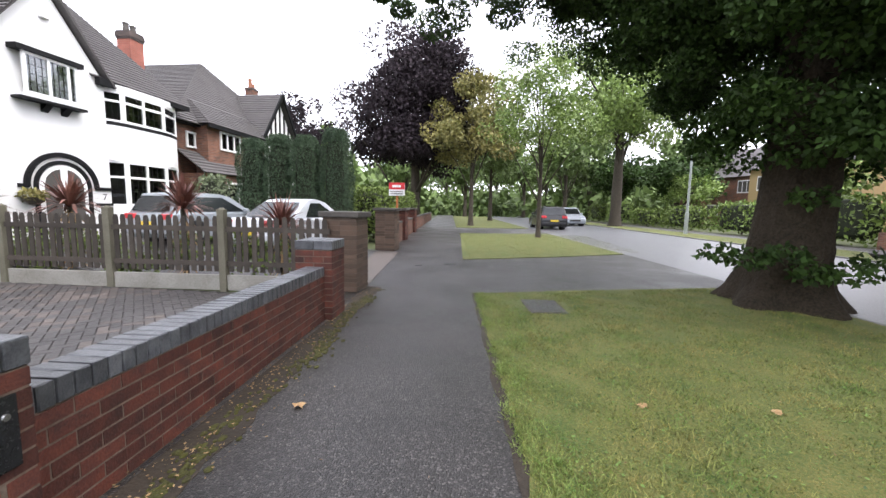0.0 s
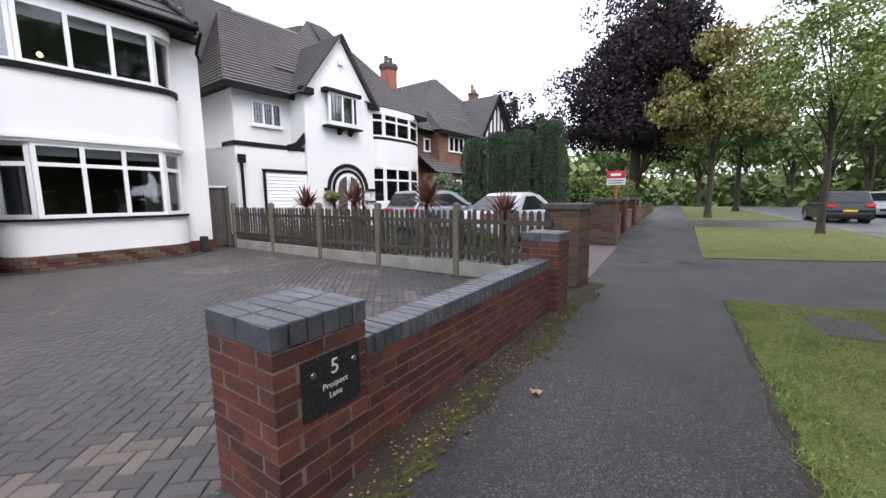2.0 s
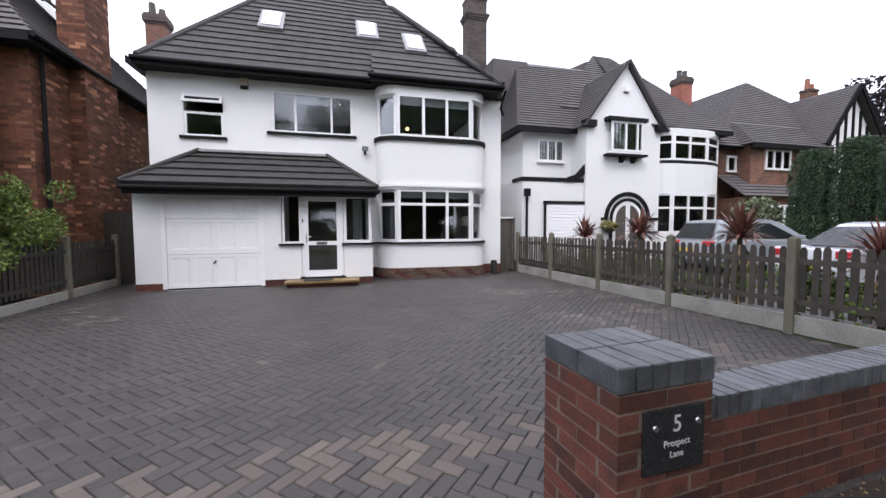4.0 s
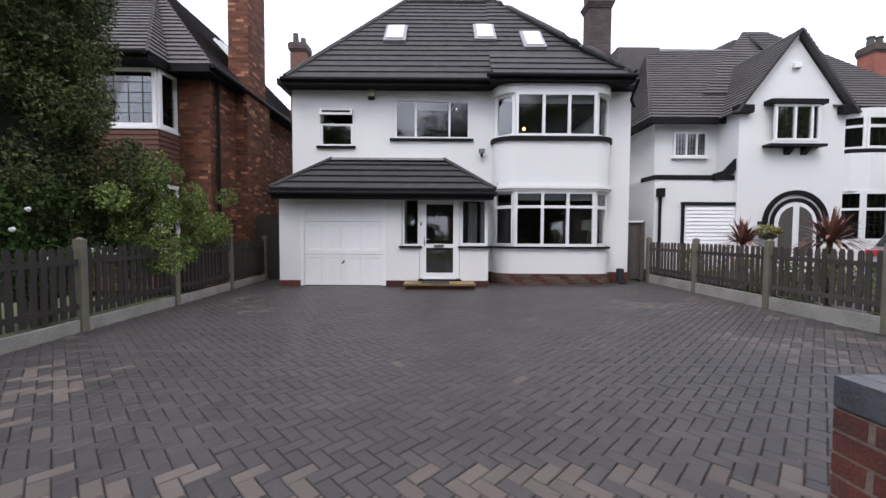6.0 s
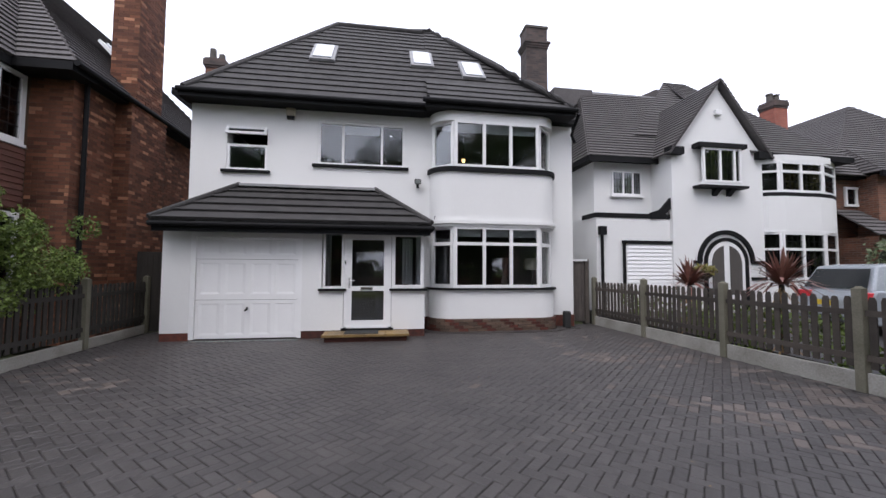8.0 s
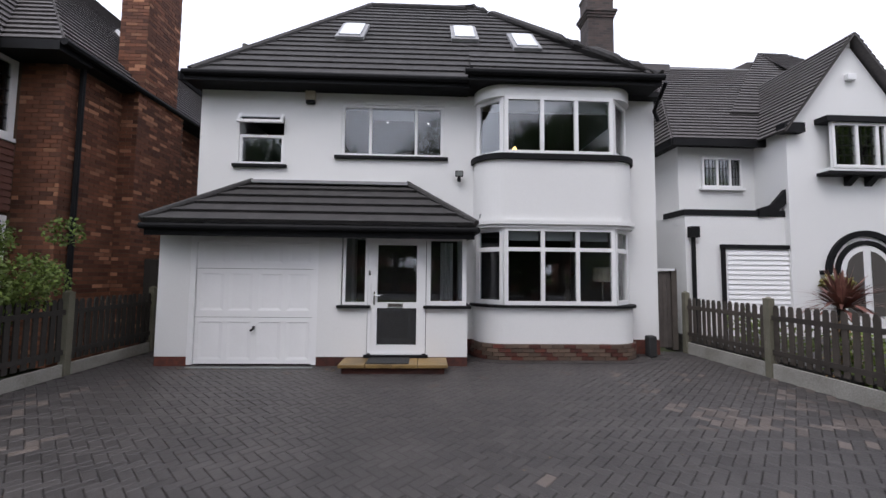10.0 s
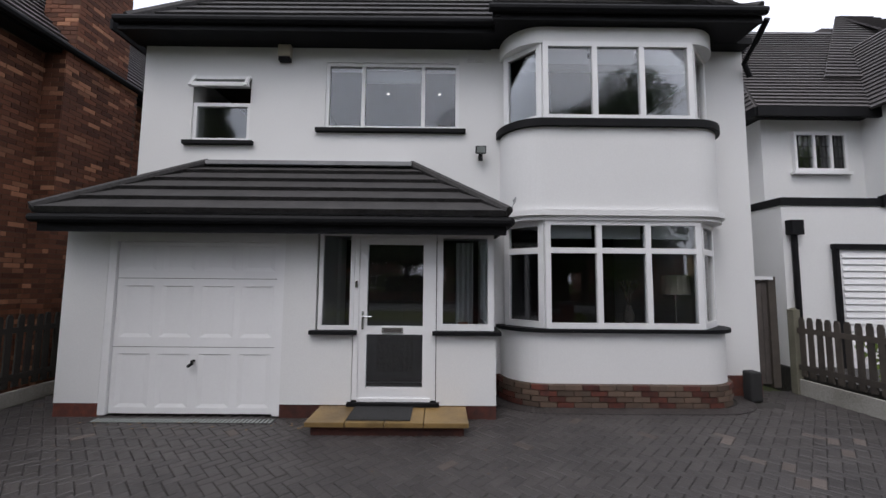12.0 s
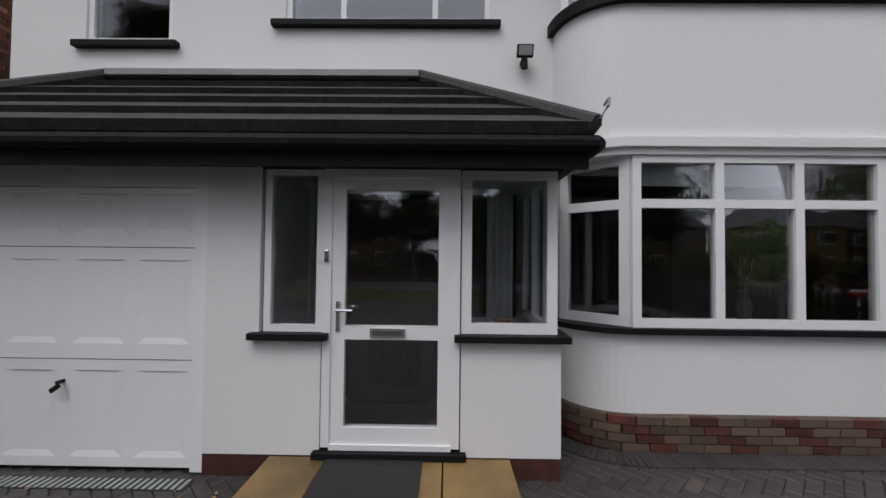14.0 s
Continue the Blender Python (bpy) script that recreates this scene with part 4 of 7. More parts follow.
def piece(name, lx, ly, lz, material, parent, at, turn):
    """A small bevelled block that shares its mesh with its likes."""
    worn = material is M_blue
    key = (name, round(lx, 3), round(ly, 3), round(lz, 3), material.name, random.randrange(5) if worn else 0)
    if key not in MB:
        b = box(-lx / 2, lx / 2, -ly / 2, ly / 2, -lz / 2, lz / 2, None, 0.007 if worn else 0.0)
        for v in b.verts:
            v.co += Vector((random.uniform(-1, 1), random.uniform(-1, 1), random.uniform(-1, 1))) * (0.0022 if worn else 0.0012)
        me = bpy.data.meshes.new(name)
        bmesh.ops.recalc_face_normals(b, faces=b.faces)
        b.to_mesh(me)
        b.free()
        MB[key] = finish(me, material)
    ob = new(name, MB[key])
    ob.parent = parent
    ob.matrix_parent_inverse = parent.matrix_basis.inverted()
    ob.matrix_basis = pose(at[0], at[1], at[2], 0, 0, turn)
    return ob


def pillar(u0, label, top, courses, name="brick_pillar", size=0.445):
    th = thing(name, label, "pillar", wpt(u0 + size / 2, -size / 2, 0), "wall pillars")
    c = wpt(u0 + size / 2, -size / 2, 0)
    h = top - 0.112
    part("core", obox(c.x, c.y, h / 2 - 0.05, size - 0.007, size - 0.007, h + 0.1, WTURN), M_mortar, th)
    ch = h / courses
    for k in range(courses):
        z = (k + 0.5) * ch
        flip = k % 2
        for e in (0, 1):
            for s in (-1, 1):
                if flip:
                    p = wpt(u0 + size / 2 + s * size * 0.254, -0.051 if e == 0 else -size + 0.051, z)
                    piece("brick", size * 0.488, 0.102, ch - 0.011, M_brick, th, p, WTURN)
                else:
                    p = wpt(u0 + 0.051 if e == 0 else u0 + size - 0.051, -size / 2 + s * size * 0.254, z)
                    piece("brick", 0.102, size * 0.488, ch - 0.011, M_brick, th, p, WTURN)
            if flip:
                p = wpt(u0 + 0.051 if e == 0 else u0 + size - 0.051, -size / 2, z)
                piece("brick", 0.102, size * 0.5, ch - 0.011, M_brick, th, p, WTURN)
            else:
                p = wpt(u0 + size / 2, -0.051 if e == 0 else -size + 0.051, z)
                piece("brick", size * 0.5, 0.102, ch - 0.011, M_brick, th, p, WTURN)
    for i in range(6):
        for s in (0, 1):
            p = wpt(u0 - 0.005 + (size + 0.011) / 6 * (i + 0.5), 0.008 - (size + 0.016) * (0.25 + 0.5 * s), top - 0.054)
            piece("cap_brick", (size + 0.011) / 6 - 0.0055, size / 2, 0.106, M_blue, th, p, WTURN)
    return th


WTOP = 0.645
pil = pillar(-0.055, "red brick gate pillar with blue-grey capping bricks", 0.888, 10, size=0.5)
pillar(3.58, "red brick end pillar with blue-grey capping bricks", 0.95, 11)
gwall = thing("garden_wall", "low red brick wall with blue-grey brick coping", "wall", wpt(2.0, -0.2, 0))
wc = wpt(2.01, -0.2, 0)
part("core", obox(wc.x, wc.y, (WTOP - 0.11) / 2 - 0.05, 3.13, 0.203, WTOP - 0.01, WTURN), M_mortar, gwall)
nc = 7
ch = (WTOP - 0.112) / nc
for k in range(nc):
    u = 0.45 - (0.1125 if k % 2 else 0)
    while u < 3.57:
        a, b = max(u, 0.45), min(u + 0.215, 3.575)
        if b - a > 0.04:
            for nn in (-0.146, -0.254):
                piece("brick", b - a, 0.102, ch - 0.011, M_brick, gwall, wpt((a + b) / 2, nn, (k + 0.5) * ch), WTURN)
        u += 0.225
for i in range(41):
    piece("coping_brick", 0.068, 0.222, 0.108, M_blue, gwall, wpt(0.45 + 0.0762 * (i + 0.5), -0.2, WTOP - 0.054), WTURN)

plate = thing("name_plate", "black house name plate with silver lettering on the pillar", "sign", wpt(0.23, 0, 0.6))
pc = wpt(0.225, 0.006, 0.565)
part("panel", obox(pc.x, pc.y, pc.z, 0.325, 0.012, 0.265, WTURN, 0, None, 0.002), M_plate, plate)


def lettering(text, size, at, parent, material, turn):
    cu = bpy.data.curves.new("letters", "FONT")
    cu.body, cu.size, cu.extrude, cu.align_x, cu.align_y = text, size, 0.001, "CENTER", "CENTER"
    tmp = bpy.data.objects.new("letters", cu)
    scene.collection.objects.link(tmp)
    me = bpy.data.meshes.new_from_object(tmp.evaluated_get(bpy.context.evaluated_depsgraph_get()))
    bpy.data.objects.remove(tmp)
    me.materials.clear()
    finish(me, material)
    ob = new("lettering", me)
    ob.parent = parent
    ob.matrix_parent_inverse = parent.matrix_basis.inverted()
    ob.matrix_basis = pose(at[0], at[1], at[2], 90, 0, turn)
    return ob


lettering("5", 0.1, wpt(0.235, 0.0135, 0.628), plate, M_letter, WTURN)
lettering("Prospect", 0.04, wpt(0.235, 0.0135, 0.55), plate, M_letter, WTURN)
lettering("Lane", 0.04, wpt(0.235, 0.0135, 0.503), plate, M_letter, WTURN)
for du in (-0.115, 0.115):
    q0, q1 = wpt(0.235 + du, 0.008, 0.625), wpt(0.235 + du, 0.018, 0.625)
    part("screw_cap", tube([q0, q1], [0.016, 0.012], 10), M_chrome, plate)

# ---- picket fences ----


def fence_bay(p, q, name, label, group, post_mat, high=1.22, board=0.25, wood=None):
    wood = wood or M_wood
    p, q = Vector((*p, 0)), Vector((*q, 0))
    d = q - p
    ln, u = d.length, d.normalized()
    turn = math.degrees(math.atan2(d.y, d.x))
    th = thing(name, label, "fence", p, group)
    post = part("post", obox(p.x, p.y, high / 2, 0.11, 0.11, high + 0.1, turn, 0, None, 0.008), post_mat, th)
    part("post_top", tube([(p.x, p.y, high + 0.045), (p.x, p.y, high + 0.075)], [0.07, 0.03], 4), post_mat, post)
    c = p + d / 2
    part("gravel_board", obox(c.x, c.y, board / 2 - 0.02, ln - 0.11, 0.05, board, turn, 0, None, 0.006), M_concrete, th)
    for z in (board + 0.16, high - 0.26):
        part("rail", obox(c.x + u.y * 0.045, c.y, z, ln - 0.1, 0.035, 0.075, turn), wood, th)
    n = max(3, round((ln - 0.12) / 0.128))
    for i in range(n):
        c = p + u * (0.06 + (ln - 0.12) * (i + 0.5) / n)
        top = high - 0.06 + random.uniform(-0.008, 0.008)
        b = box(-0.038, 0.038, -0.011, 0.011, board + 0.03, top)
        for v in b.verts:
            if v.co.z > 0.8:
                v.co.x *= 0.55
        extra = bmesh.ops.bisect_plane(b, geom=b.verts[:] + b.edges[:] + b.faces[:], plane_co=(0, 0, top - 0.05), plane_no=(0, 0, 1))["geom_cut"]
        for v in extra:
            if isinstance(v, bmesh.types.BMVert):
                v.co.x = math.copysign(0.038, v.co.x)
        bmesh.ops.transform(b, matrix=pose(c.x, c.y, 0, random.uniform(-0.5, 0.5), random.uniform(-0.6, 0.6), turn), verts=b.verts)
        part("paling", b, wood, th)
    return th


RF = [(-11.75, 5.42), (-9.85, 5.50), (-7.86, 5.54), (-6.0, 5.63), (-4.12, 5.75), (-2.35, 5.86)]
for p, q in zip(RF, RF[1:]):
    fence_bay(p, q, "picket_fence", "dark wooden picket fence on a concrete gravel board", "boundary fence", M_post)
LF = [(-11.9, -5.68), (-10.0, -5.64), (-7.97, -5.56), (-6.03, -5.51), (-4.1, -5.46), (-2.2, -5.42)]
for p, q in zip(LF, LF[1:]):
    # Palings take the darker wood, which paints their shade under the shrubs.
    fence_bay(p, q, "picket_fence", "old picket fence with concrete posts under shrubs", "side fence", M_post, 1.22, 0.19, M_ply)
gate = thing("side_gate", "tall weathered wooden gate between the two houses", "gate", (-12.1, 5.0, 0))
for i in range(6):
    part("board", box(-12.14, -12.11, 4.77 + i * 0.095, 4.86 + i * 0.095, 0.05, 1.72 + random.uniform(-0.01, 0.01)), M_gate, gate)
part("post", box(-12.2, -12.08, 5.34, 5.46, 0, 1.78), M_wood, gate)
part("rail", box(-12.17, -12.14, 4.77, 5.34, 0.3, 0.4), M_gate, gate)
part("rail", box(-12.17, -12.14, 4.77, 5.34, 1.4, 1.5), M_gate, gate)
part("top_cover", box(-12.3, -12.05, 4.85, 5.4, 1.73, 1.78), M_white, gate, "white board on the gate top")
# Boards coloured dark to paint the shade of the passage.
sg = thing("passage_fence", "tall boarded fence between house and neighbour, coloured dark for shade", "fence", (-12, -5.2, 0))
for i in range(11):
    part("board", box(-12.02, -11.98, -5.95 + i * 0.115, -5.84 + i * 0.115, 0.0, 1.85), M_ply, sg)

# ---- bay plinth bricks ----
pl = bay_line(0.03, 22)
for k in range(4):
    lens = [0.0]
    for a, b in zip(pl, pl[1:]):
        lens.append(lens[-1] + math.dist(a, b))

    def on_line(s):
        for i in range(len(pl) - 1):
            if s <= lens[i + 1]:
                f = (s - lens[i]) / (lens[i + 1] - lens[i])
                return Vector((pl[i][0] + (pl[i + 1][0] - pl[i][0]) * f, pl[i][1] + (pl[i + 1][1] - pl[i][1]) * f, 0))
        return Vector((*pl[-1], 0))

    s = 0.0 if k % 2 else 0.11
    while s + 0.2 < lens[-1]:
        p, q = on_line(s), on_line(s + 0.215)
        c, d = (p + q) / 2, q - p
        piece("brick", d.length, 0.06, 0.064, M_brick_old if (k * 7 + int(s * 9)) % 3 else M_brick, house, (c.x, c.y, 0.037 + k * 0.074), math.degrees(math.atan2(d.y, d.x)))
        s += 0.225


edging = thing("bay_edging", "curved course of dark paving bricks round the bay", "edging", (-11.0, 2.5, 0), kind="structure")
ring = bay_line(0.2, 26)
for i in range(len(ring) - 1):
    p, q = Vector((*ring[i], 0)), Vector((*ring[i + 1], 0))
    n = max(1, round((q - p).length / 0.105))
    for j in range(n):
        c, d = p.lerp(q, (j + 0.5) / n), (q - p)
        piece("edging_brick", d.length / n - 0.006, 0.2, 0.03, M_paver_o, edging, (c.x, c.y, -0.002), math.degrees(math.atan2(d.y, d.x)))

# ---- plants ----
def leaf_quads(points, size, rng, droop=0.3, long=1.6):
    """Small pointed leaves at random turns about the points."""
    n = len(points)
    a = rng.normal(size=(n, 3))
    a[:, 2] -= droop
    a /= np.linalg.norm(a, axis=1)[:, None]
    b = rng.normal(size=(n, 3))
    b -= a * np.sum(a * b, axis=1)[:, None]
    b /= np.linalg.norm(b, axis=1)[:, None]
    s = size * rng.uniform(0.6, 1.4, n)[:, None]
    p = points
    return np.stack([p, p + a * s * long * 0.5 + b * s * 0.5, p + a * s * long, p + a * s * long * 0.5 - b * s * 0.5], axis=1)


def blob_points(centres, radii, per, rng, shell=0.55):
    out = []
    for c, r in zip(centres, radii):
        v = rng.normal(size=(per, 3))
        v /= np.linalg.norm(v, axis=1)[:, None]
        out.append(np.array(c) + v * np.array(r) * (shell + (1 - shell) * rng.uniform(size=(per, 1)) ** 0.6))
    return np.concatenate(out)


def tree(label, at, height, crown_low, width, trunk_r, leaf, leaf_size, clumps, per, seed, name="tree", lean=(0, 0), dome=1.0, limbs=9, group=""):
    rng = np.random.default_rng(seed)
    x, y = at
    th = thing(name, label, "tree", (x, y, -0.05), group)
    top = crown_low + (height - crown_low) * 0.6
    pts = [(x + lean[0] * t, y + lean[1] * t, -0.1 + (top + 0.1) * t) for t in (0, 0.02, 0.08, 0.3, 0.6, 1.0)]
    part("trunk", tube(pts, [trunk_r * 1.7, trunk_r * 1.45, trunk_r * 1.1, trunk_r, trunk_r * 0.75, trunk_r * 0.25], 12), M_bark, th, "", True)
    cz, rz = (crown_low + height) / 2, (height - crown_low) / 2
    cs, rs = [], []
    for i in range(clumps):
        v = rng.normal(size=3)
        v /= np.linalg.norm(v)
        k = rng.uniform(0.35, 0.92)
        if v[2] < -0.4:
            v[2] *= 0.6
        c = np.array((x + lean[0] + v[0] * width / 2 * k, y + lean[1] + v[1] * width / 2 * k, cz + v[2] * rz * k * dome))
        r = width * rng.uniform(0.10, 0.2)
        cs.append(c)
        rs.append((r, r, r * rng.uniform(0.5, 0.8)))
    for i in range(limbs):
        c = cs[i % clumps]
        z0 = crown_low + (top - crown_low) * rng.uniform(-0.15, 0.7)
        t = max(0.0, min(1.0, z0 / top))
        p0 = Vector((x + lean[0] * t, y + lean[1] * t, z0))
        p2 = Vector(c)
        p1 = p0.lerp(p2, 0.5) + Vector((0, 0, 0.12 * height * rng.uniform(-0.3, 0.5)))
        part("limb", tube([p0, p1, p2], [trunk_r * 0.38, trunk_r * 0.22, trunk_r * 0.06], 7), M_bark, th, "", True)
    pts = blob_points(cs, rs, per, rng)
    quads("crown", leaf_quads(pts, leaf_size, rng), leaf, th)
    return th


def bush(name, label, category, boxes, leaf, size, count, seed, core=None, kind="", group="", round_top=0.25):
    """Clipped or loose foliage that fills boxes (x0, x1, y0, y1, z0, z1)."""
    rng = np.random.default_rng(seed)
    pts = []
    for x0, x1, y0, y1, z0, z1 in boxes:
        u = rng.uniform(-1, 1, (count, 3))
        far = rng.integers(0, 3, count)
        sg = rng.choice((-1.0, 1.0), count)
        keep = rng.uniform(0.82, 1.04, count)
        u[np.arange(count), far] = sg * keep
        h = np.abs(u[:, 2:3].clip(0, 1))
        u[:, :2] *= 1 - round_top * h ** 3
        u[:, 2] = np.where((far == 2) & (sg < 0), rng.uniform(-1, 1, count), u[:, 2])
        w = 1 + 0.06 * np.sin(u[:, 2:3] * 7 + x0 * 3) + 0.05 * np.sin(u[:, :1] * 9 + y0)
        u[:, :2] *= w
        pts.append(np.stack([(x0 + x1) / 2 + u[:, 0] * (x1 - x0) / 2, (y0 + y1) / 2 + u[:, 1] * (y1 - y0) / 2, (z0 + z1) / 2 + u[:, 2] * (z1 - z0) / 2], axis=1))
    th = thing(name, label, category, ((boxes[0][0] + boxes[0][1]) / 2, (boxes[0][2] + boxes[0][3]) / 2, 0), group, kind)
    quads("foliage", leaf_quads(np.concatenate(pts), size, rng, 0.0), leaf, th)
    # Near-black core puts the shade inside the foliage into its colour.
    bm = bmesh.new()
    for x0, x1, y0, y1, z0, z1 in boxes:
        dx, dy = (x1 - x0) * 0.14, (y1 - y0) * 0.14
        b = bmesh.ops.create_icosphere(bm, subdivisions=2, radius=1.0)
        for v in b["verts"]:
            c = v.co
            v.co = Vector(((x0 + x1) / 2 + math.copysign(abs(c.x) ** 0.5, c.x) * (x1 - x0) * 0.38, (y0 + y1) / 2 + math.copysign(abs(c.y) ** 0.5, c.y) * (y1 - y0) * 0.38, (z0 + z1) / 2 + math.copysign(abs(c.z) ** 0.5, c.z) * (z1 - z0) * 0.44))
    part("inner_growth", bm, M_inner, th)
    if z0 < 0.3:
        part("stem", tube([((boxes[0][0] + boxes[0][1]) / 2, (boxes[0][2] + boxes[0][3]) / 2, -0.1), ((boxes[0][0] + boxes[0][1]) / 2, (boxes[0][2] + boxes[0][3]) / 2, 0.5)], [0.06, 0.04], 8), M_bark, th)
    return th


# Colour of the foliage cores: interior shade painted near-black.
M_inner = mat("painted_foliage_shade", (0.012, 0.016, 0.007), (0.02, 0.024, 0.01), rough=0.95, scale=5, fine=20, bump=0.5)

# the great oak on the verge
oak = thing("oak_tree", "old oak with a thick mossy trunk on the grass verge", "tree", (4.5, 6.45, 0))
rng = np.random.default_rng(5)
oy = 6.45
ox = 4.5
bm = bmesh.new()
rings = []
prof = ((-0.1, 0.84), (0.05, 0.74), (0.25, 0.61), (0.6, 0.52), (1.2, 0.46), (2.2, 0.42), (3.2, 0.42), (4.2, 0.38), (6.0, 0.25))
NS = 84
for i in range(73):
    z = -0.1 + 6.1 * (i / 72) ** 1.25
    r = float(np.interp(z, [p[0] for p in prof], [p[1] for p in prof]))
    ring = []
    for k in range(NS):
        a = math.tau * k / NS
        flare = 1 + 0.2 * max(0, 1 - z / 0.8) * math.cos(a * 5 + 0.6) + 0.05 * noise.noise((math.cos(a) * 1.5, math.sin(a) * 1.5, z * 0.8))
        ridge = abs(noise.noise((math.cos(a) * 7, math.sin(a) * 7, z * 1.3))) + 0.5 * abs(noise.noise((math.cos(a) * 15, math.sin(a) * 15, z * 3.5)))
        w = r * flare + 0.075 * (0.35 - ridge)
        ring.append(bm.verts.new((ox + w * math.cos(a) + 0.03 * z, oy + w * math.sin(a), z)))
    rings.append(ring)
for r0, r1 in zip(rings, rings[1:]):
    for k in range(NS):
        bm.faces.new((r0[k], r0[(k + 1) % NS], r1[(k + 1) % NS], r1[k]))
bm.faces.new(rings[-1])
part("trunk", bm, M_bark_oak, oak, "dark brown furrowed trunk with moss", True)
ends = [(1.2, 10.5, 6.6), (2.2, 13.0, 6.6), (6.8, 11.5, 6.2), (8.5, 7.0, 5.5), (7.2, 3.2, 5.5), (3.0, 2.5, 6.6), (2.0, 6.0, 7.2), (4.5, 9.5, 4.2), (6.3, 8.8, 3.8), (3.2, 9.8, 5.2), (7.5, 10.0, 4.0)]
cs, rs = [], []
for ex, ey, ez in ends:
    p0 = Vector((ox + 0.1, oy, 2.9 + 0.12 * ez))
    p2 = Vector((ex, ey, ez))
    p1 = p0.lerp(p2, 0.45) + Vector((0, 0, 0.7))
    part("limb", tube([p0, p1, p2], [0.13, 0.05, 0.015], 8), M_bark_oak, oak, "", True)
    for j in range(5):
        f = rng.uniform(0.45, 1.15)
        c = np.array(p1.lerp(p2, f)) + rng.normal(size=3) * (0.7, 0.7, 0.4)
        cs.append(c)
        r = rng.uniform(0.6, 1.1)
        rs.append((r, r, r * 0.6))
for i in range(130):
    cx, cy = rng.uniform(3.2, 7.8), rng.uniform(3.4, 7.4)
    cz = 2.15 + rng.uniform(0, 2.9) + 0.35 * max(0, 4.0 - cx)
    cs.append(np.array((cx, cy, cz)))
    r = rng.uniform(0.35, 0.65)
    rs.append((r, r, r * 0.6))
for i in range(16):
    cs.append(np.array((rng.uniform(-1.6, 2.6), rng.uniform(6.5, 10.5), rng.uniform(6.0, 6.9))))
    r = rng.uniform(0.3, 0.6)
    rs.append((r, r, r * 0.6))
for i in range(34):
    a, k = rng.uniform(0, math.tau), rng.uniform(0.3, 1.0)
    cs.append(np.array((ox + 0.2 + 4.6 * k * math.cos(a), oy + 1.2 + 4.6 * k * math.sin(a), 9.2 - 2.4 * k * k + rng.uniform(-0.8, 1.5))))
    r = rng.uniform(0.9, 1.5)
    rs.append((r, r, r * 0.7))
# Extra clumps kept above the view, added to shade path and wall.
for i in range(110):
    a, k = rng.uniform(0, math.tau), math.sqrt(rng.uniform(0, 1))
    cx, cy = 3.4 + 6.8 * k * math.cos(a), 4.4 + 6.2 * k * math.sin(a)
    cs.append(np.array((cx, cy, max(6.4, 2.0 + 0.78 * math.hypot(cx + 0.2, cy)) + rng.uniform(0, 2.2))))
    r = rng.uniform(0.7, 1.2)
    rs.append((r, r, r * 0.6))
for i in range(85):
    cx = rng.uniform(1.5, 4.3)
    cs.append(np.array((cx, rng.uniform(6.8, 9.6), 2.9 + 1.0 * (4.3 - cx) + rng.uniform(0, 2.3))))
    r = rng.uniform(0.35, 0.65)
    rs.append((r, r, r * 0.6))
for i in range(26):
    cs.append(np.array((rng.uniform(-2.6, 2.4), rng.uniform(7.5, 10.5), rng.uniform(5.9, 6.9))))
    r = rng.uniform(0.25, 0.5)
    rs.append((r, r, r * 0.55))
quads("crown", leaf_quads(blob_points(cs, rs, 640, rng), 0.055, rng), M_leaf_oak, oak)
sprout_c = [(3.6, 5.75, 0.75), (3.9, 5.6, 0.85), (4.25, 5.6, 0.62), (4.8, 5.7, 0.6), (5.3, 5.9, 0.75), (3.3, 5.95, 0.8), (4.05, 5.75, 2.1), (4.3, 5.8, 1.6)]
quads("trunk_growth", leaf_quads(blob_points(sprout_c, [(0.3, 0.25, 0.13)] * 8, 130, rng), 0.06, rng), M_leaf_oak, oak)

tree("dark copper beech with dense purple foliage", (-6.3, 33.0), 17.0, 0.6, 12.2, 0.4, M_leaf_copper, 0.15, 150, 480, 11, "copper_beech", dome=1.0)
tree("maple with yellowing foliage on the verge", (-1.3, 29.5), 11.5, 2.8, 7.4, 0.16, M_leaf_gold, 0.13, 44, 420, 12, "maple_tree")
tree("slender young tree with thin light-green foliage", (2.42, 18.9), 9.2, 2.2, 5.4, 0.1, M_leaf_light, 0.075, 46, 300, 13, "young_tree", limbs=16)
tree("tall lime tree with fresh green foliage across the road", (11.1, 35.5), 16.5, 4.4, 12.5, 0.42, M_leaf_light, 0.17, 60, 420, 14, "lime_tree", limbs=14)
tree("street tree farther along the verge", (0.2, 42.0), 11.0, 3.5, 7.0, 0.2, M_leaf_far, 0.26, 26, 170, 15, "street_tree", group="avenue trees")
for i, (x, y, h, w) in enumerate(((-3.5, 58, 13, 9), (5.5, 62, 14, 10), (9.5, 50, 12, 9), (16, 64, 15, 11), (-13, 60, 14, 11), (-20, 44, 11, 8), (24, 52, 12, 10), (1.5, 78, 15, 12), (-9, 82, 16, 13), (12, 84, 16, 14))):
    tree("leafy street tree farther along the road", (x, y), h, 2.6, w, 0.25, M_leaf_far, 0.34, 24, 130, 20 + i, "street_tree", group="avenue trees")
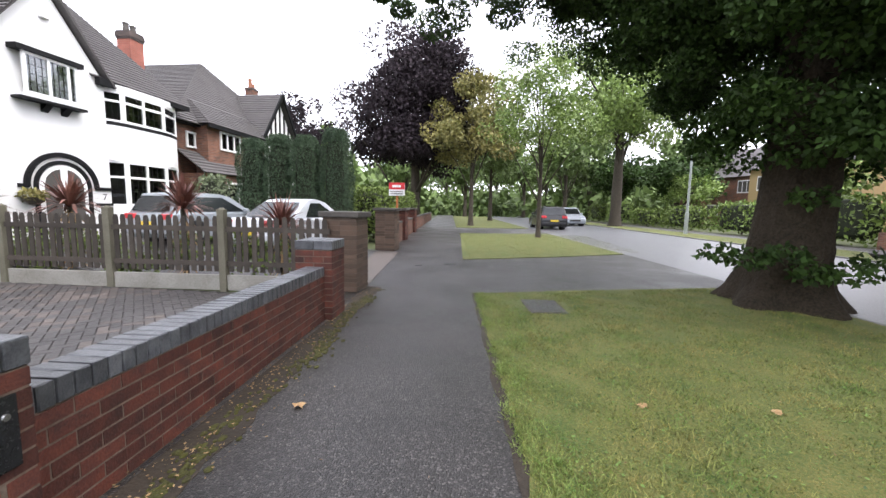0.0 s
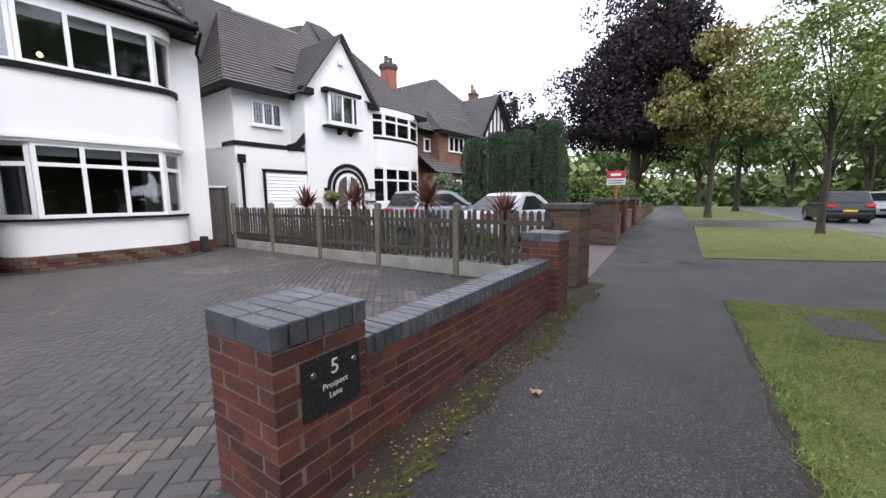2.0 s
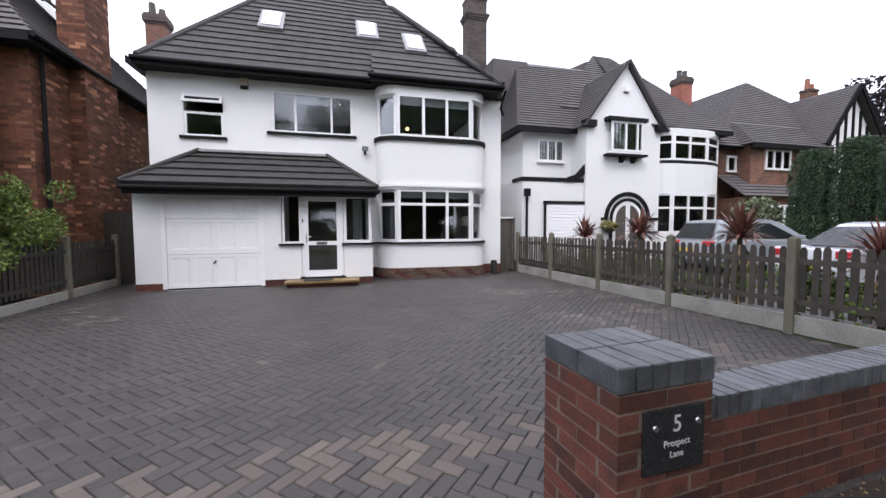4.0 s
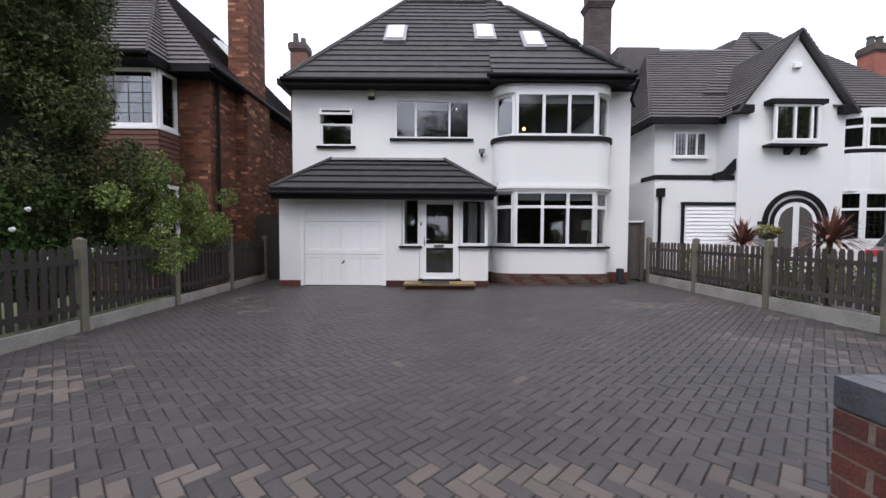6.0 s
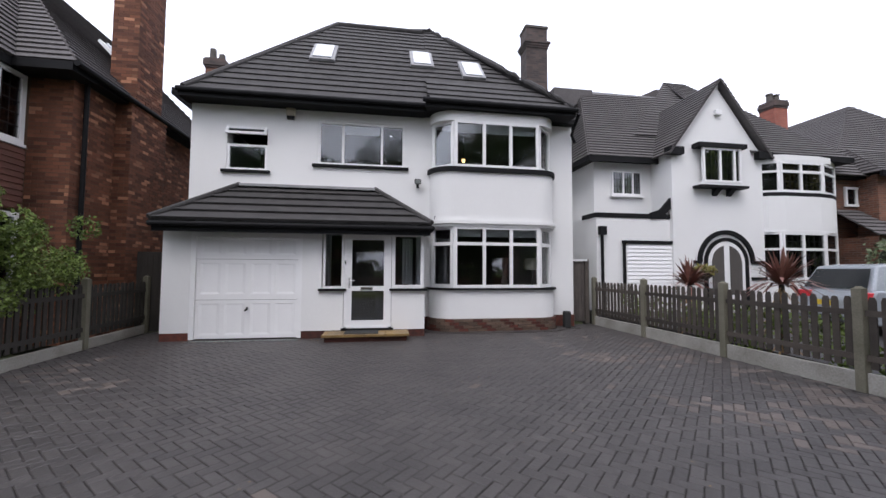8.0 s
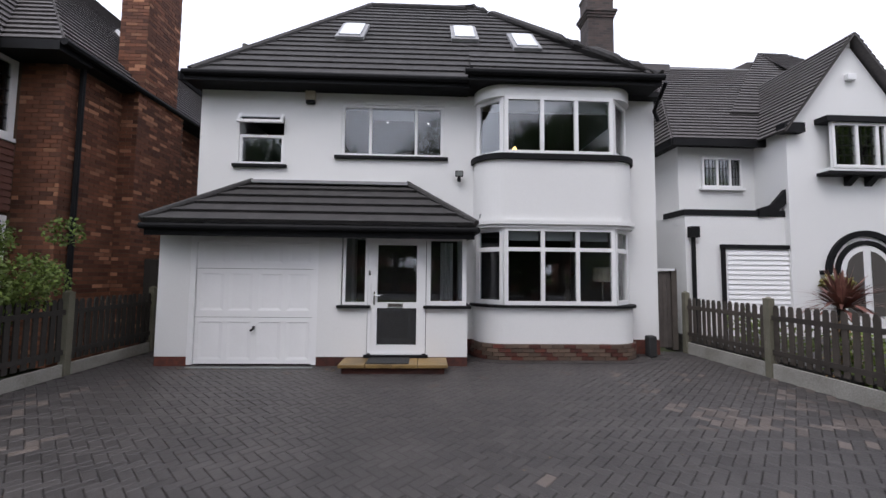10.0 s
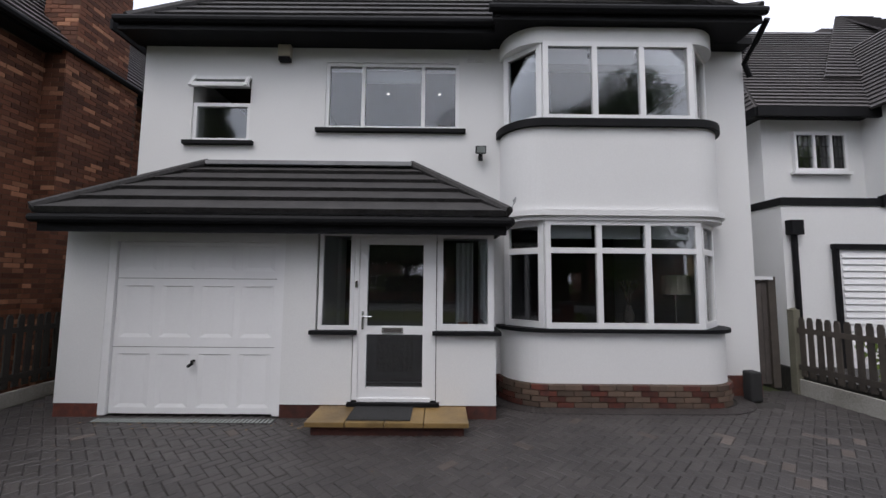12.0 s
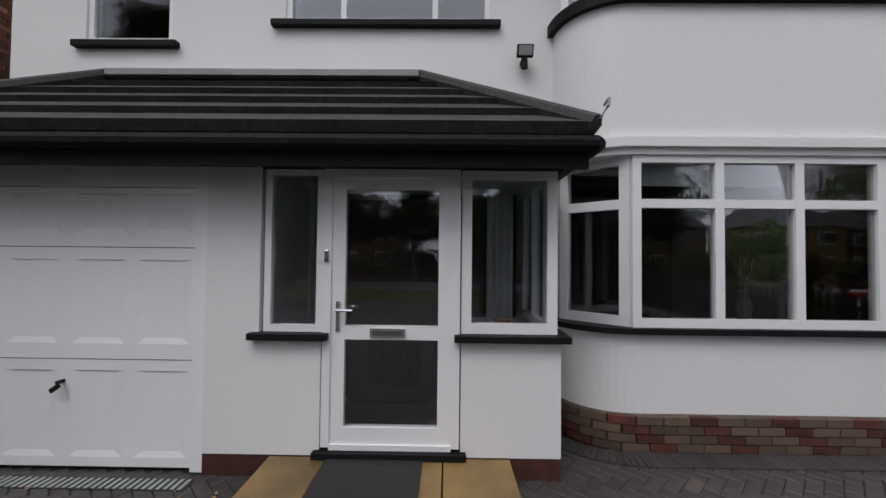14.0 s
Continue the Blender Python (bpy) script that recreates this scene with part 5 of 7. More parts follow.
# Mostly unseen trees, placed and sized so the window panes mirror dark foliage.
for i, (x, y, h, w) in enumerate(((18.5, -3.0, 8, 8), (16.6, 2.5, 7.5, 7), (17.0, 12.5, 11, 9), (22.5, 18.5, 11, 10), (22.5, 9.0, 12, 9), (17.5, -9.5, 8, 8), (16.5, 52, 9, 9), (20.0, 44, 8, 8), (19.5, 6.5, 11, 9), (20, -16, 10, 9), (27, 20, 12, 11))):
    tree("leafy garden tree across the road", (x, y), h, 1.6, w, 0.3, M_leaf_oak, 0.26, 26, 170, 40 + i, "garden_tree", group="opposite garden trees")
# Unseen oak added for shade on pavement and wall; panes mirror such trees.
tree("broad oak added out of view to shade the path and wall", (7.2, -9.0), 11.0, 3.2, 11.0, 0.45, M_leaf_oak, 0.14, 55, 420, 53, "oak_tree", limbs=12)
tree("purple-leaved tree behind the roofs", (-19.0, 36.0), 13.0, 2.0, 9.0, 0.3, M_leaf_copper, 0.17, 55, 260, 51, "plum_tree")
tree("thin tree behind the houses", (-24.0, -7.5), 11.5, 6.5, 3.2, 0.15, M_leaf_far, 0.16, 14, 120, 52, "garden_tree")

# hedges and shrubs
for i, (x0, w, h) in enumerate(((-9.3, 0.95, 3.7), (-8.25, 0.92, 3.85), (-7.2, 0.98, 3.8), (-6.08, 1.0, 4.05))):
    bush("clipped_cypress", "dense clipped dark-green cypress in a row", "conifer", [(x0, x0 + w, 13.45 + 0.1 * (i % 2), 14.5, 0, h)], M_cypress, 0.032, 26000, 60 + i, group="cypress row", round_top=0.42)
bush("garden_hedge", "clipped light-green hedge beside the footpath", "hedge", [(-5.7, -4.3, 15.2, 18.2, 0, 2.1), (-6.0, -4.7, 18.2, 22.2, 0, 2.2), (-6.4, -5.0, 22.2, 27, 0, 2.3)], M_hedge, 0.085, 3600, 70, round_top=0.1)
bush("shrub", "pale leafy shrub beside the brick house", "shrub", [(-11.1, -9.9, 13.4, 14.6, 0, 2.35)], M_leaf_pale, 0.07, 2500, 71, round_top=0.5)
rng = np.random.default_rng(77)
con = thing("tall_conifer", "tall dark conifer overhanging the side fence", "conifer", (-6.9, -7.0, 0))
part("trunk", tube([(-6.9, -7.0, -0.1), (-6.9, -7.0, 5.8)], [0.16, 0.03], 8), M_bark, con)
cc, cr = [], []
for i in range(190):
    z = rng.uniform(0.7, 7.2)
    w = 1.65 * (1 - max(0, z - 2.2) / 6.5) ** 0.8
    a = rng.uniform(0, math.tau)
    k = rng.uniform(0.1, 0.95)
    cc.append((-6.75 + w * 1.35 * k * math.cos(a), -7.0 + w * k * math.sin(a) * 0.85, z))
    r = rng.uniform(0.25, 0.42)
    cr.append((r, r, r * 1.4))
quads("foliage", leaf_quads(blob_points(cc, cr, 950, rng, 0.2), 0.028, rng, 0.5, 2.4), M_conifer, con)
# Dark core stands in for the shade deep in the conifer.
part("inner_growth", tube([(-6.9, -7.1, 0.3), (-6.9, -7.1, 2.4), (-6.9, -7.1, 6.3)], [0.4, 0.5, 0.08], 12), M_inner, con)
sh = thing("fence_shrub", "leafy green shrub growing over the picket fence", "shrub", (-8.6, -6.0, 0))
part("stem", tube([(-8.6, -6.0, -0.1), (-8.5, -5.95, 1.2)], [0.04, 0.02], 6), M_bark, sh)
cc = [(-8.3 + rng.normal() * 0.8, -5.85 + rng.normal() * 0.24, 1.45 + rng.normal() * 0.55) for i in range(56)]
quads("foliage", leaf_quads(blob_points(cc, [(0.28, 0.24, 0.22)] * 56, 300, rng), 0.034, rng), M_hedge, sh)
sh2 = thing("rose_bush", "tangled rose bush with white flowers behind the fence", "shrub", (-5.2, -6.2, 0))
part("stem", tube([(-5.2, -6.2, -0.1), (-5.2, -6.1, 1.2)], [0.04, 0.02], 6), M_bark, sh2)
cc = [(-5.2 + rng.normal() * 0.9, -6.25 + rng.normal() * 0.25, 1.5 + rng.normal() * 0.6) for i in range(42)]
quads("foliage", leaf_quads(blob_points(cc, [(0.3, 0.25, 0.25)] * 42, 120, rng), 0.045, rng), M_leaf_oak, sh2)
for i in range(9):
    part("flower", tube([(-5.9 + i * 0.19, -5.86, 1.0 + 0.13 * ((i * 5) % 7)), (-5.9 + i * 0.19, -5.83, 1.02 + 0.13 * ((i * 5) % 7))], [0.035, 0.02], 7), M_white, sh2)


def cordyline(x, y, h, seed):
    r = np.random.default_rng(seed)
    th = thing("cordyline", "spiky red-leaved cordyline behind the picket fence", "plant", (x, y, 0), "cordylines")
    part("stem", tube([(x, y, -0.1), (x, y, h)], [0.05, 0.04], 8), M_bark, th)
    n = 130
    a = r.uniform(0, math.tau, n)
    e = r.uniform(-0.15, 1.45, n)
    ln = r.uniform(0.45, 0.75, n)
    d = np.stack([np.cos(a) * np.cos(e), np.sin(a) * np.cos(e), np.sin(e)], 1)
    s = np.stack([-np.sin(a), np.cos(a), np.zeros(n)], 1) * 0.026
    o = np.array((x, y, h))
    mid = o + d * ln[:, None] * 0.55
    tip = o + d * ln[:, None] - np.array((0, 0, 1)) * (ln * 0.25 * np.cos(e))[:, None]
    q = np.concatenate([np.stack([o - s * 0.5, mid - s, mid + s, o + s * 0.5], 1), np.stack([mid - s, tip - s * 0.1, tip + s * 0.1, mid + s], 1)])
    quads("leaves", q, M_cordy, th)
    q2 = []
    for i in range(45):
        z = r.uniform(0.2, h)
        aa = r.uniform(0, math.tau)
        p = np.array((x, y, z))
        t = p + np.array((math.cos(aa) * 0.3, math.sin(aa) * 0.3, -0.28))
        w = np.array((-math.sin(aa), math.cos(aa), 0)) * 0.014
        q2.append((p - w, t - w, t + w, p + w))
    quads("dead_leaves", np.array(q2), M_litter, th)


for i, (x, y, h) in enumerate(((-9.4, 6.25, 1.15), (-7.5, 6.3, 1.25), (-5.3, 6.35, 1.25), (-3.6, 6.6, 0.95))):
    cordyline(x, y, h, 80 + i)
rng = np.random.default_rng(90)
hg = thing("border_plants", "low mixed greenery in the border behind the fence", "plants", (-7, 6.1, 0), kind="stuff")
cc = [(rng.uniform(-11.3, -2.8), 6.15 + rng.normal() * 0.12, rng.uniform(0.25, 0.8)) for i in range(60)]
quads("foliage", leaf_quads(blob_points(cc, [(0.28, 0.15, 0.2)] * 60, 90, rng), 0.045, rng), M_hedge, hg)

# far woods that close the view
rng = np.random.default_rng(321)
cc = [(rng.uniform(-75, 75), rng.uniform(95, 125), rng.uniform(0, 11)) for i in range(260)]
cc += [(-rng.uniform(14, 60), rng.uniform(48, 92), rng.uniform(0, 8)) for i in range(110)]
cc += [(rng.uniform(14, 70), rng.uniform(60, 95), rng.uniform(0, 8)) for i in range(120)]
cc += [(rng.uniform(-16, 30), rng.uniform(62, 92), rng.uniform(0, 2.5)) for i in range(130)]
woods = quads("far_woods", leaf_quads(blob_points(cc, [(3.4, 3.4, 2.4)] * len(cc), 110, rng), 0.7, rng), M_leaf_far)
tagged(woods, "leafy woods closing the far end of the street", "woods", "", "stuff")

# ---- number 7: white house with gable ----
h7 = thing("gabled_house", "white rendered house with gable, black trim and arched door", "house", (-15, 10, 0))
part("wall", box(-20, -12.32, 5.85, 8.3, 0, 3.05), M_render, h7)
part("wall", box(-20, -13.1, 6.25, 8.3, 3.15, 4.95), M_render, h7)
part("parapet", box(-13.1, -12.3, 5.83, 8.3, 3.02, 3.16), M_black, h7, "black coping band")
sw = [(7.6, 3.0), (7.95, 3.06), (8.27, 3.34), (8.5, 3.74), (8.5, 3.96), (8.18, 3.58), (7.92, 3.3), (7.6, 3.2)]
part("swept_band", yz_prism(sw, -12.36, -12.26), M_black, h7, "black swept coping")
part("swept_wall", yz_prism([(7.6, 3.03), (7.95, 3.08), (8.27, 3.36), (8.5, 3.76), (8.5, 3.03)], -12.5, -12.36), M_render, h7)
part("gable_wall", yz_prism([(8.25, 0), (11.42, 0), (11.42, 5.1), (9.85, 7.22), (8.25, 5.1)], -19, -12.2), M_render, h7)
part("wall", box(-19, -12.75, 11.42, 14.75, 0, 5.1), M_render, h7)
rf7 = part("roof", box(-20.2, -13.0, 5.9, 8.3, 4.9, 5.0), M_black, h7)
roof_face("roof_slope", (-12.75, 5.9, 4.98), (-12.75, 9.9, 4.98), (-15.4, 11.4, 8.32), (-15.4, 7.12, 8.24), 28, M_slate, rf7)
roof_face("roof_slope", (-20, 5.9, 4.98), (-12.75, 5.9, 4.98), (-15.4, 7.12, 8.24), (-17.4, 7.12, 8.24), 28, M_slate, rf7)
part("flat_roof", box(-17.4, -15.4, 7.12, 11.5, 8.22, 8.34), M_lead, rf7)
roof_face("roof_slope", (-12.0, 8.05, 4.95), (-18.5, 8.05, 4.95), (-18.5, 9.85, 7.36), (-12.0, 9.85, 7.36), 20, M_slate, rf7)
roof_face("roof_slope", (-18.5, 11.65, 4.95), (-12.0, 11.65, 4.95), (-12.0, 9.85, 7.36), (-18.5, 9.85, 7.36), 20, M_slate, rf7)
roof_face("roof_slope", (-12.15, 11.0, 5.15), (-12.15, 14.85, 5.15), (-16.3, 12.3, 9.45), (-16.3, 11.4, 9.45), 36, M_slate, rf7)
roof_face("roof_slope", (-12.15, 14.85, 5.15), (-20, 14.85, 5.15), (-16.5, 12.3, 9.45), (-16.3, 12.3, 9.45), 36, M_slate, rf7)
roof_face("roof_slope", (-13.5, 8.0, 6.0), (-13.5, 11.2, 6.0), (-16.3, 11.8, 9.45), (-16.3, 11.4, 9.45), 24, M_slate, rf7)
part("roof_back", yz_prism([(7.4, 5), (14.6, 5), (12.3, 9.3), (11.3, 9.3), (9, 8.2), (7.5, 8.2)], -19.5, -16.6), M_slate, rf7)
part("fascia", box(-12.78, -12.72, 5.9, 8.3, 4.82, 5.0), M_black, rf7)
part("fascia", box(-20, -12.75, 5.86, 5.92, 4.82, 5.0), M_black, rf7)
part("fascia", box(-12.16, -12.1, 11.5, 14.85, 5.0, 5.17), M_black, rf7)
part("soffit", box(-12.8, -12.14, 11.5, 14.8, 5.0, 5.04), M_black, rf7)
for s, y in ((1, 8.05), (-1, 11.65)):
    part("kneeler", box(-12.24, -12.02, min(y, y + s * 0.5), max(y, y + s * 0.5), 4.95, 5.17), M_black, rf7)
    part("verge", obox(-12.1, y + s * 0.9, 6.15, 0.2, 3.0, 0.05, 0, s * 53.2), M_slate, rf7)
part("bargeboard", box(-12.2, -12.17, 9.79, 9.91, 7.1, 7.3), M_render, h7)
window_frame(h7, (-13.07, 6.84), (-13.07, 7.88), 3.86, 4.63, (0.38, 0.7), None, 0.05, 0.07, M_glass_d, True)
part("sill", box(-13.1, -13.0, 6.79, 7.93, 3.79, 3.85), M_upvc, h7)
ori = part("oriel", box(-12.2, -11.98, 9.05, 10.52, 4.02, 4.12), M_upvc, h7)
part("oriel_hood", box(-12.2, -11.9, 8.95, 10.6, 5.18, 5.31), M_black, ori, "black hood")
part("oriel_base", box(-12.2, -11.9, 8.95, 10.62, 3.96, 4.03), M_black, ori)
for y in (9.6, 10.1):
    part("corbel", xz_prism([(-12.2, 3.75), (-12.2, 3.96), (-11.98, 3.96)], y, y + 0.18), M_black, ori)
window_frame(ori, (-12.0, 9.12), (-12.0, 10.45), 4.12, 5.18, (0.45, 0.82), None, 0.07, 0.07, M_glass_d, True)
part("shutter_light", box(-12.06, -12.035, 9.19, 9.7, 4.19, 5.11), M_blind, ori)
for z0, z1, mm in ((0.0, 1.2, M_render), (2.75, 3.8, M_render), (3.8, 3.92, M_black), (4.9, 5.1, M_render), (2.68, 2.75, M_upvc)):
    o = [(-12.75, 11.3), (-12.35, 11.32), (-12.1, 11.5), (-11.98, 12.0), (-11.98, 13.3), (-12.1, 13.9), (-12.35, 14.4), (-12.75, 14.65)]
    part("bay_wall", poly_prism(o, z0, z1), mm, h7)
# Solid dark block paints the unlit room behind the bay panes.
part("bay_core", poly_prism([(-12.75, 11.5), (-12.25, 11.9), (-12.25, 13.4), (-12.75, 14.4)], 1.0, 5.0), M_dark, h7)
for z0, z1, tr in ((1.2, 2.68, 2.15), (3.92, 4.9, 4.58)):
    window_frame(h7, (-12.3, 11.36), (-12.02, 11.85), z0, z1, (), tr, 0.07, 0.07, M_glass_d, True)
    window_frame(h7, (-12.02, 11.85), (-12.02, 13.45), z0, z1, (0.48,), tr, 0.08, 0.07, M_glass_d, True)
    window_frame(h7, (-12.02, 13.45), (-12.38, 14.4), z0, z1, (), tr, 0.07, 0.07, M_glass_d, True)


def arch(yc, zc, r0, r1, x0, x1, leg, material, nm, parent):
    bm = bmesh.new()
    o = [(yc + r1 * math.cos(a), zc + r1 * math.sin(a)) for a in np.linspace(0, math.pi, 25)]
    i = [(yc + r0 * math.cos(a), zc + r0 * math.sin(a)) for a in np.linspace(0, math.pi, 25)]
    o, i = [(yc + r1, leg)] + o + [(yc - r1, leg)], [(yc + r0, leg)] + i + [(yc - r0, leg)]
    for k in range(len(o) - 1):
        pts = (o[k], o[k + 1], i[k + 1], i[k])
        lo = [bm.verts.new((x0, y, z)) for y, z in pts]
        hi = [bm.verts.new((x1, y, z)) for y, z in pts]
        bm.faces.new(lo[::-1]); bm.faces.new(hi)
        for m in range(4):
            if m % 2 == 0 or k in (0, len(o) - 2):
                bm.faces.new((lo[m], lo[(m + 1) % 4], hi[(m + 1) % 4], hi[m]))
    bmesh.ops.remove_doubles(bm, verts=bm.verts, dist=0.0005)
    return part(nm, bm, material, parent)


arch(10.02, 1.72, 0.86, 0.99, -12.21, -12.14, 1.72, M_black, "arch_band", h7)
arch(10.02, 1.72, 0.66, 0.76, -12.21, -12.15, 0.1, M_black, "arch_band", h7)
part("band", box(-12.21, -12.15, 8.9, 9.15, 1.68, 1.78), M_black, h7)
part("band", box(-12.21, -12.15, 10.9, 11.42, 1.68, 1.78), M_black, h7)
part("band", box(-12.21, -12.15, 10.9, 11.42, 1.2, 1.28), M_black, h7)
d7 = part("arched_door", yz_prism([(10.02 + 0.64 * math.cos(a), 1.72 + 0.64 * math.sin(a)) for a in np.linspace(0, math.pi, 21)] + [(9.38, 0.1), (10.66, 0.1)], -12.2, -12.17), M_upvc, h7, "white arched double door")
for s in (-1, 1):
    # Opaque panes, dark to paint the gloom behind the door glass.
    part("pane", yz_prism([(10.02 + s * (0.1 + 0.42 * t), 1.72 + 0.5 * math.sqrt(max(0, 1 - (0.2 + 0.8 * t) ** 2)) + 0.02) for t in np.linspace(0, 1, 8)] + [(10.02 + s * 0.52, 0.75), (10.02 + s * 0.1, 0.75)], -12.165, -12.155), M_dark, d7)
g7 = part("garage_leaf", box(-12.32, -12.27, 6.75, 8.87, 0.0, 2.24), M_upvc, h7, "white slatted garage doors")
for i in range(19):
    part("slat", xz_prism([(-12.27, 0.1 + i * 0.112), (-12.245, 0.1 + i * 0.112), (-12.268, 0.2 + i * 0.112)], 6.78, 8.84), M_upvc, g7)
part("garage_frame", box(-12.3, -12.22, 6.64, 8.93, 2.26, 2.35), M_black, h7)
part("garage_frame", box(-12.3, -12.24, 6.66, 6.73, 0.0, 2.26), M_black, h7)
part("wall", box(-12.5, -12.33, 8.3, 9.0, 0, 3.02), M_render, h7)
part("downpipe", tube([(-12.27, 6.0, 0.1), (-12.27, 6.0, 2.55)], [0.045] * 2, 8), M_black, h7)
part("hopper", box(-12.32, -12.18, 5.9, 6.1, 2.5, 2.75), M_black, h7)
part("alarm", obox(-12.15, 9.85, 6.35, 0.22, 0.1, 0.16, 90, 0, None, 0.02), M_white, h7)
lettering("7", 0.28, (-12.14, 11.15, 1.47), h7, M_black, 90)
part("dormer", box(-17.0, -15.2, 5.95, 7.5, 6.0, 8.3), M_slate, rf7)
window_frame(h7, (-16.6, 5.93), (-15.5, 5.93), 6.6, 7.8, (0.5,), None, 0.07)
ch7 = part("chimney", box(-15.27, -14.67, 14.95, 15.57, -0.1, 7.95), M_brick_pink, h7, "pinkish red brick chimney with dark pots")
for k, (z0, z1) in enumerate(((7.95, 8.03), (8.03, 8.2), (8.2, 8.28))):
    e = (0.02, 0.045, 0.02)[k]
    part("chimney_course", box(-15.27 - e, -14.67 + e, 14.95 - e, 15.57 + e, z0, z1), M_brick_dark, ch7)
for y in (15.1, 15.42):
    part("chimney_pot", tube([(-14.97, y, 8.28), (-14.97, y, 8.55), (-14.97, y, 8.57), (-14.97, y, 8.62)], [0.12, 0.1, 0.125, 0.12], 12), M_cap, ch7)
hb = thing("hanging_basket", "hanging basket of yellow and red flowers by the arched door", "basket", (-12.0, 9.1, 1.4))
part("basket", tube([(-12.0, 9.1, 1.22), (-12.0, 9.1, 1.32), (-12.0, 9.1, 1.42)], [0.08, 0.2, 0.25], 12), M_bark, hb)
part("chain", tube([(-12.0, 9.1, 1.4), (-12.12, 9.1, 2.1)], [0.008] * 2, 5), M_black, hb)
part("bracket", tube([(-12.2, 9.1, 2.1), (-12.0, 9.1, 2.1)], [0.012] * 2, 5), M_black, hb)
quads("bloom", leaf_quads(blob_points([(-12.0, 9.1, 1.48)], [(0.3, 0.3, 0.16)], 500, rng), 0.05, rng), M_leaf_gold, hb)

# ---- number 9: brick house with timbered gable ----
h9 = thing("brick_house", "brown brick house with half-timbered gable and grey roof", "house", (-15, 19, 0))
part("wall", box(-20, -12.9, 14.9, 24.2, 0, 4.7), M_brick_far, h9)
part("wing_wall", box(-14, -12.3, 16.05, 20.4, 0, 4.75), M_brick_far, h9)
rf9 = part("roof", box(-20, -12.6, 14.7, 24.4, 4.65, 4.75), M_black, h9)
roof_face("roof_slope", (-12.5, 14.5, 4.7), (-12.5, 26, 4.7), (-16.0, 20.6, 8.95), (-16.0, 20.5, 8.95), 34, M_slate, rf9)
roof_face("roof_slope", (-21, 14.5, 4.7), (-12.5, 14.5, 4.7), (-16.0, 20.5, 8.95), (-20, 20.5, 8.95), 34, M_slate, rf9)
roof_face("roof_slope", (-12.5, 26.5, 4.7), (-21, 26.5, 4.7), (-20, 20.6, 8.95), (-16.0, 20.6, 8.95), 34, M_slate, rf9)
roof_face("roof_slope", (-12.05, 15.85, 4.78), (-12.05, 20.6, 4.78), (-13.4, 20.6, 5.95), (-13.4, 16.4, 5.95), 10, M_slate, rf9)
roof_face("roof_slope", (-13.2, 15.85, 4.78), (-12.05, 15.85, 4.78), (-13.4, 16.4, 5.95), (-13.6, 16.4, 5.95), 10, M_slate, rf9)
part("fascia", box(-12.1, -12.02, 15.85, 20.4, 4.62, 4.8), M_black, rf9)
roof_face("roof_slope", (-12.1, 20.1, 5.0), (-18, 20.1, 5.0), (-18, 22.05, 7.7), (-12.1, 22.05, 7.7), 22, M_slate, rf9)
roof_face("roof_slope", (-18, 24.0, 5.0), (-12.1, 24.0, 5.0), (-12.1, 22.05, 7.7), (-18, 22.05, 7.7), 22, M_slate, rf9)
for y, sgn in ((21.07, 1), (23.03, -1)):
    part("bargeboard", obox(-12.08, y, 6.3, 0.06, 3.35, 0.2, 0, sgn * 54.2), M_black, rf9)
part("gable_wall", yz_prism([(20.4, 0), (23.7, 0), (23.7, 5.2), (22.05, 7.5), (20.4, 5.2)], -18, -12.4), M_render, h9)
for i in range(7):
    y = 20.7 + i * 0.47
    part("timber", box(-12.42, -12.36, y, y + 0.14, 4.2, 5.1 + 2.35 * (1 - abs(y + 0.07 - 22.05) / 1.72)), M_black, h9, "black timber")
roof_face("lean_to_roof", (-11.6, 14.9, 2.6), (-11.6, 19.5, 2.6), (-12.9, 19.5, 3.6), (-12.9, 14.9, 3.6), 7, M_slate, rf9)
part("porch_wall", box(-12.9, -11.8, 15.2, 19.3, 0, 2.6), M_brick_far, h9)
window_frame(h9, (-12.86, 15.5), (-12.86, 16.45), 3.72, 4.4, (0.5,), None, 0.08, 0.07, M_glass_d, True)
window_frame(h9, (-12.27, 16.82), (-12.27, 18.25), 3.78, 4.62, (0.33, 0.66), None, 0.08, 0.07, M_glass_d, True)
window_frame(h9, (-11.78, 16.5), (-11.78, 18.8), 0.9, 2.3, (0.33, 0.66), None, 0.09, 0.07, M_glass_d, True)
ch9 = part("chimney", box(-15.7, -15.2, 24.0, 24.6, 6.0, 8.75), M_brick_far, h9)
part("chimney_course", box(-15.74, -15.16, 23.96, 24.64, 8.6, 8.7), M_brick_dark, ch9)
for y, h in ((24.15, 9.3), (24.45, 9.05)):
    part("chimney_pot", tube([(-15.45, y, 8.75), (-15.45, y, h)], [0.13, 0.11], 10), M_terra, ch9)

# ---- number 3: brick house on the other side ----
h3 = thing("red_brick_house", "old red brick house with tile-hung bay and tall chimney", "house", (-13, -9, 0))
YS = -6.3
part("wall_core", box(-19, -10.42, -15, YS - 0.02, 0, 5.25), M_mortar_d, h3)


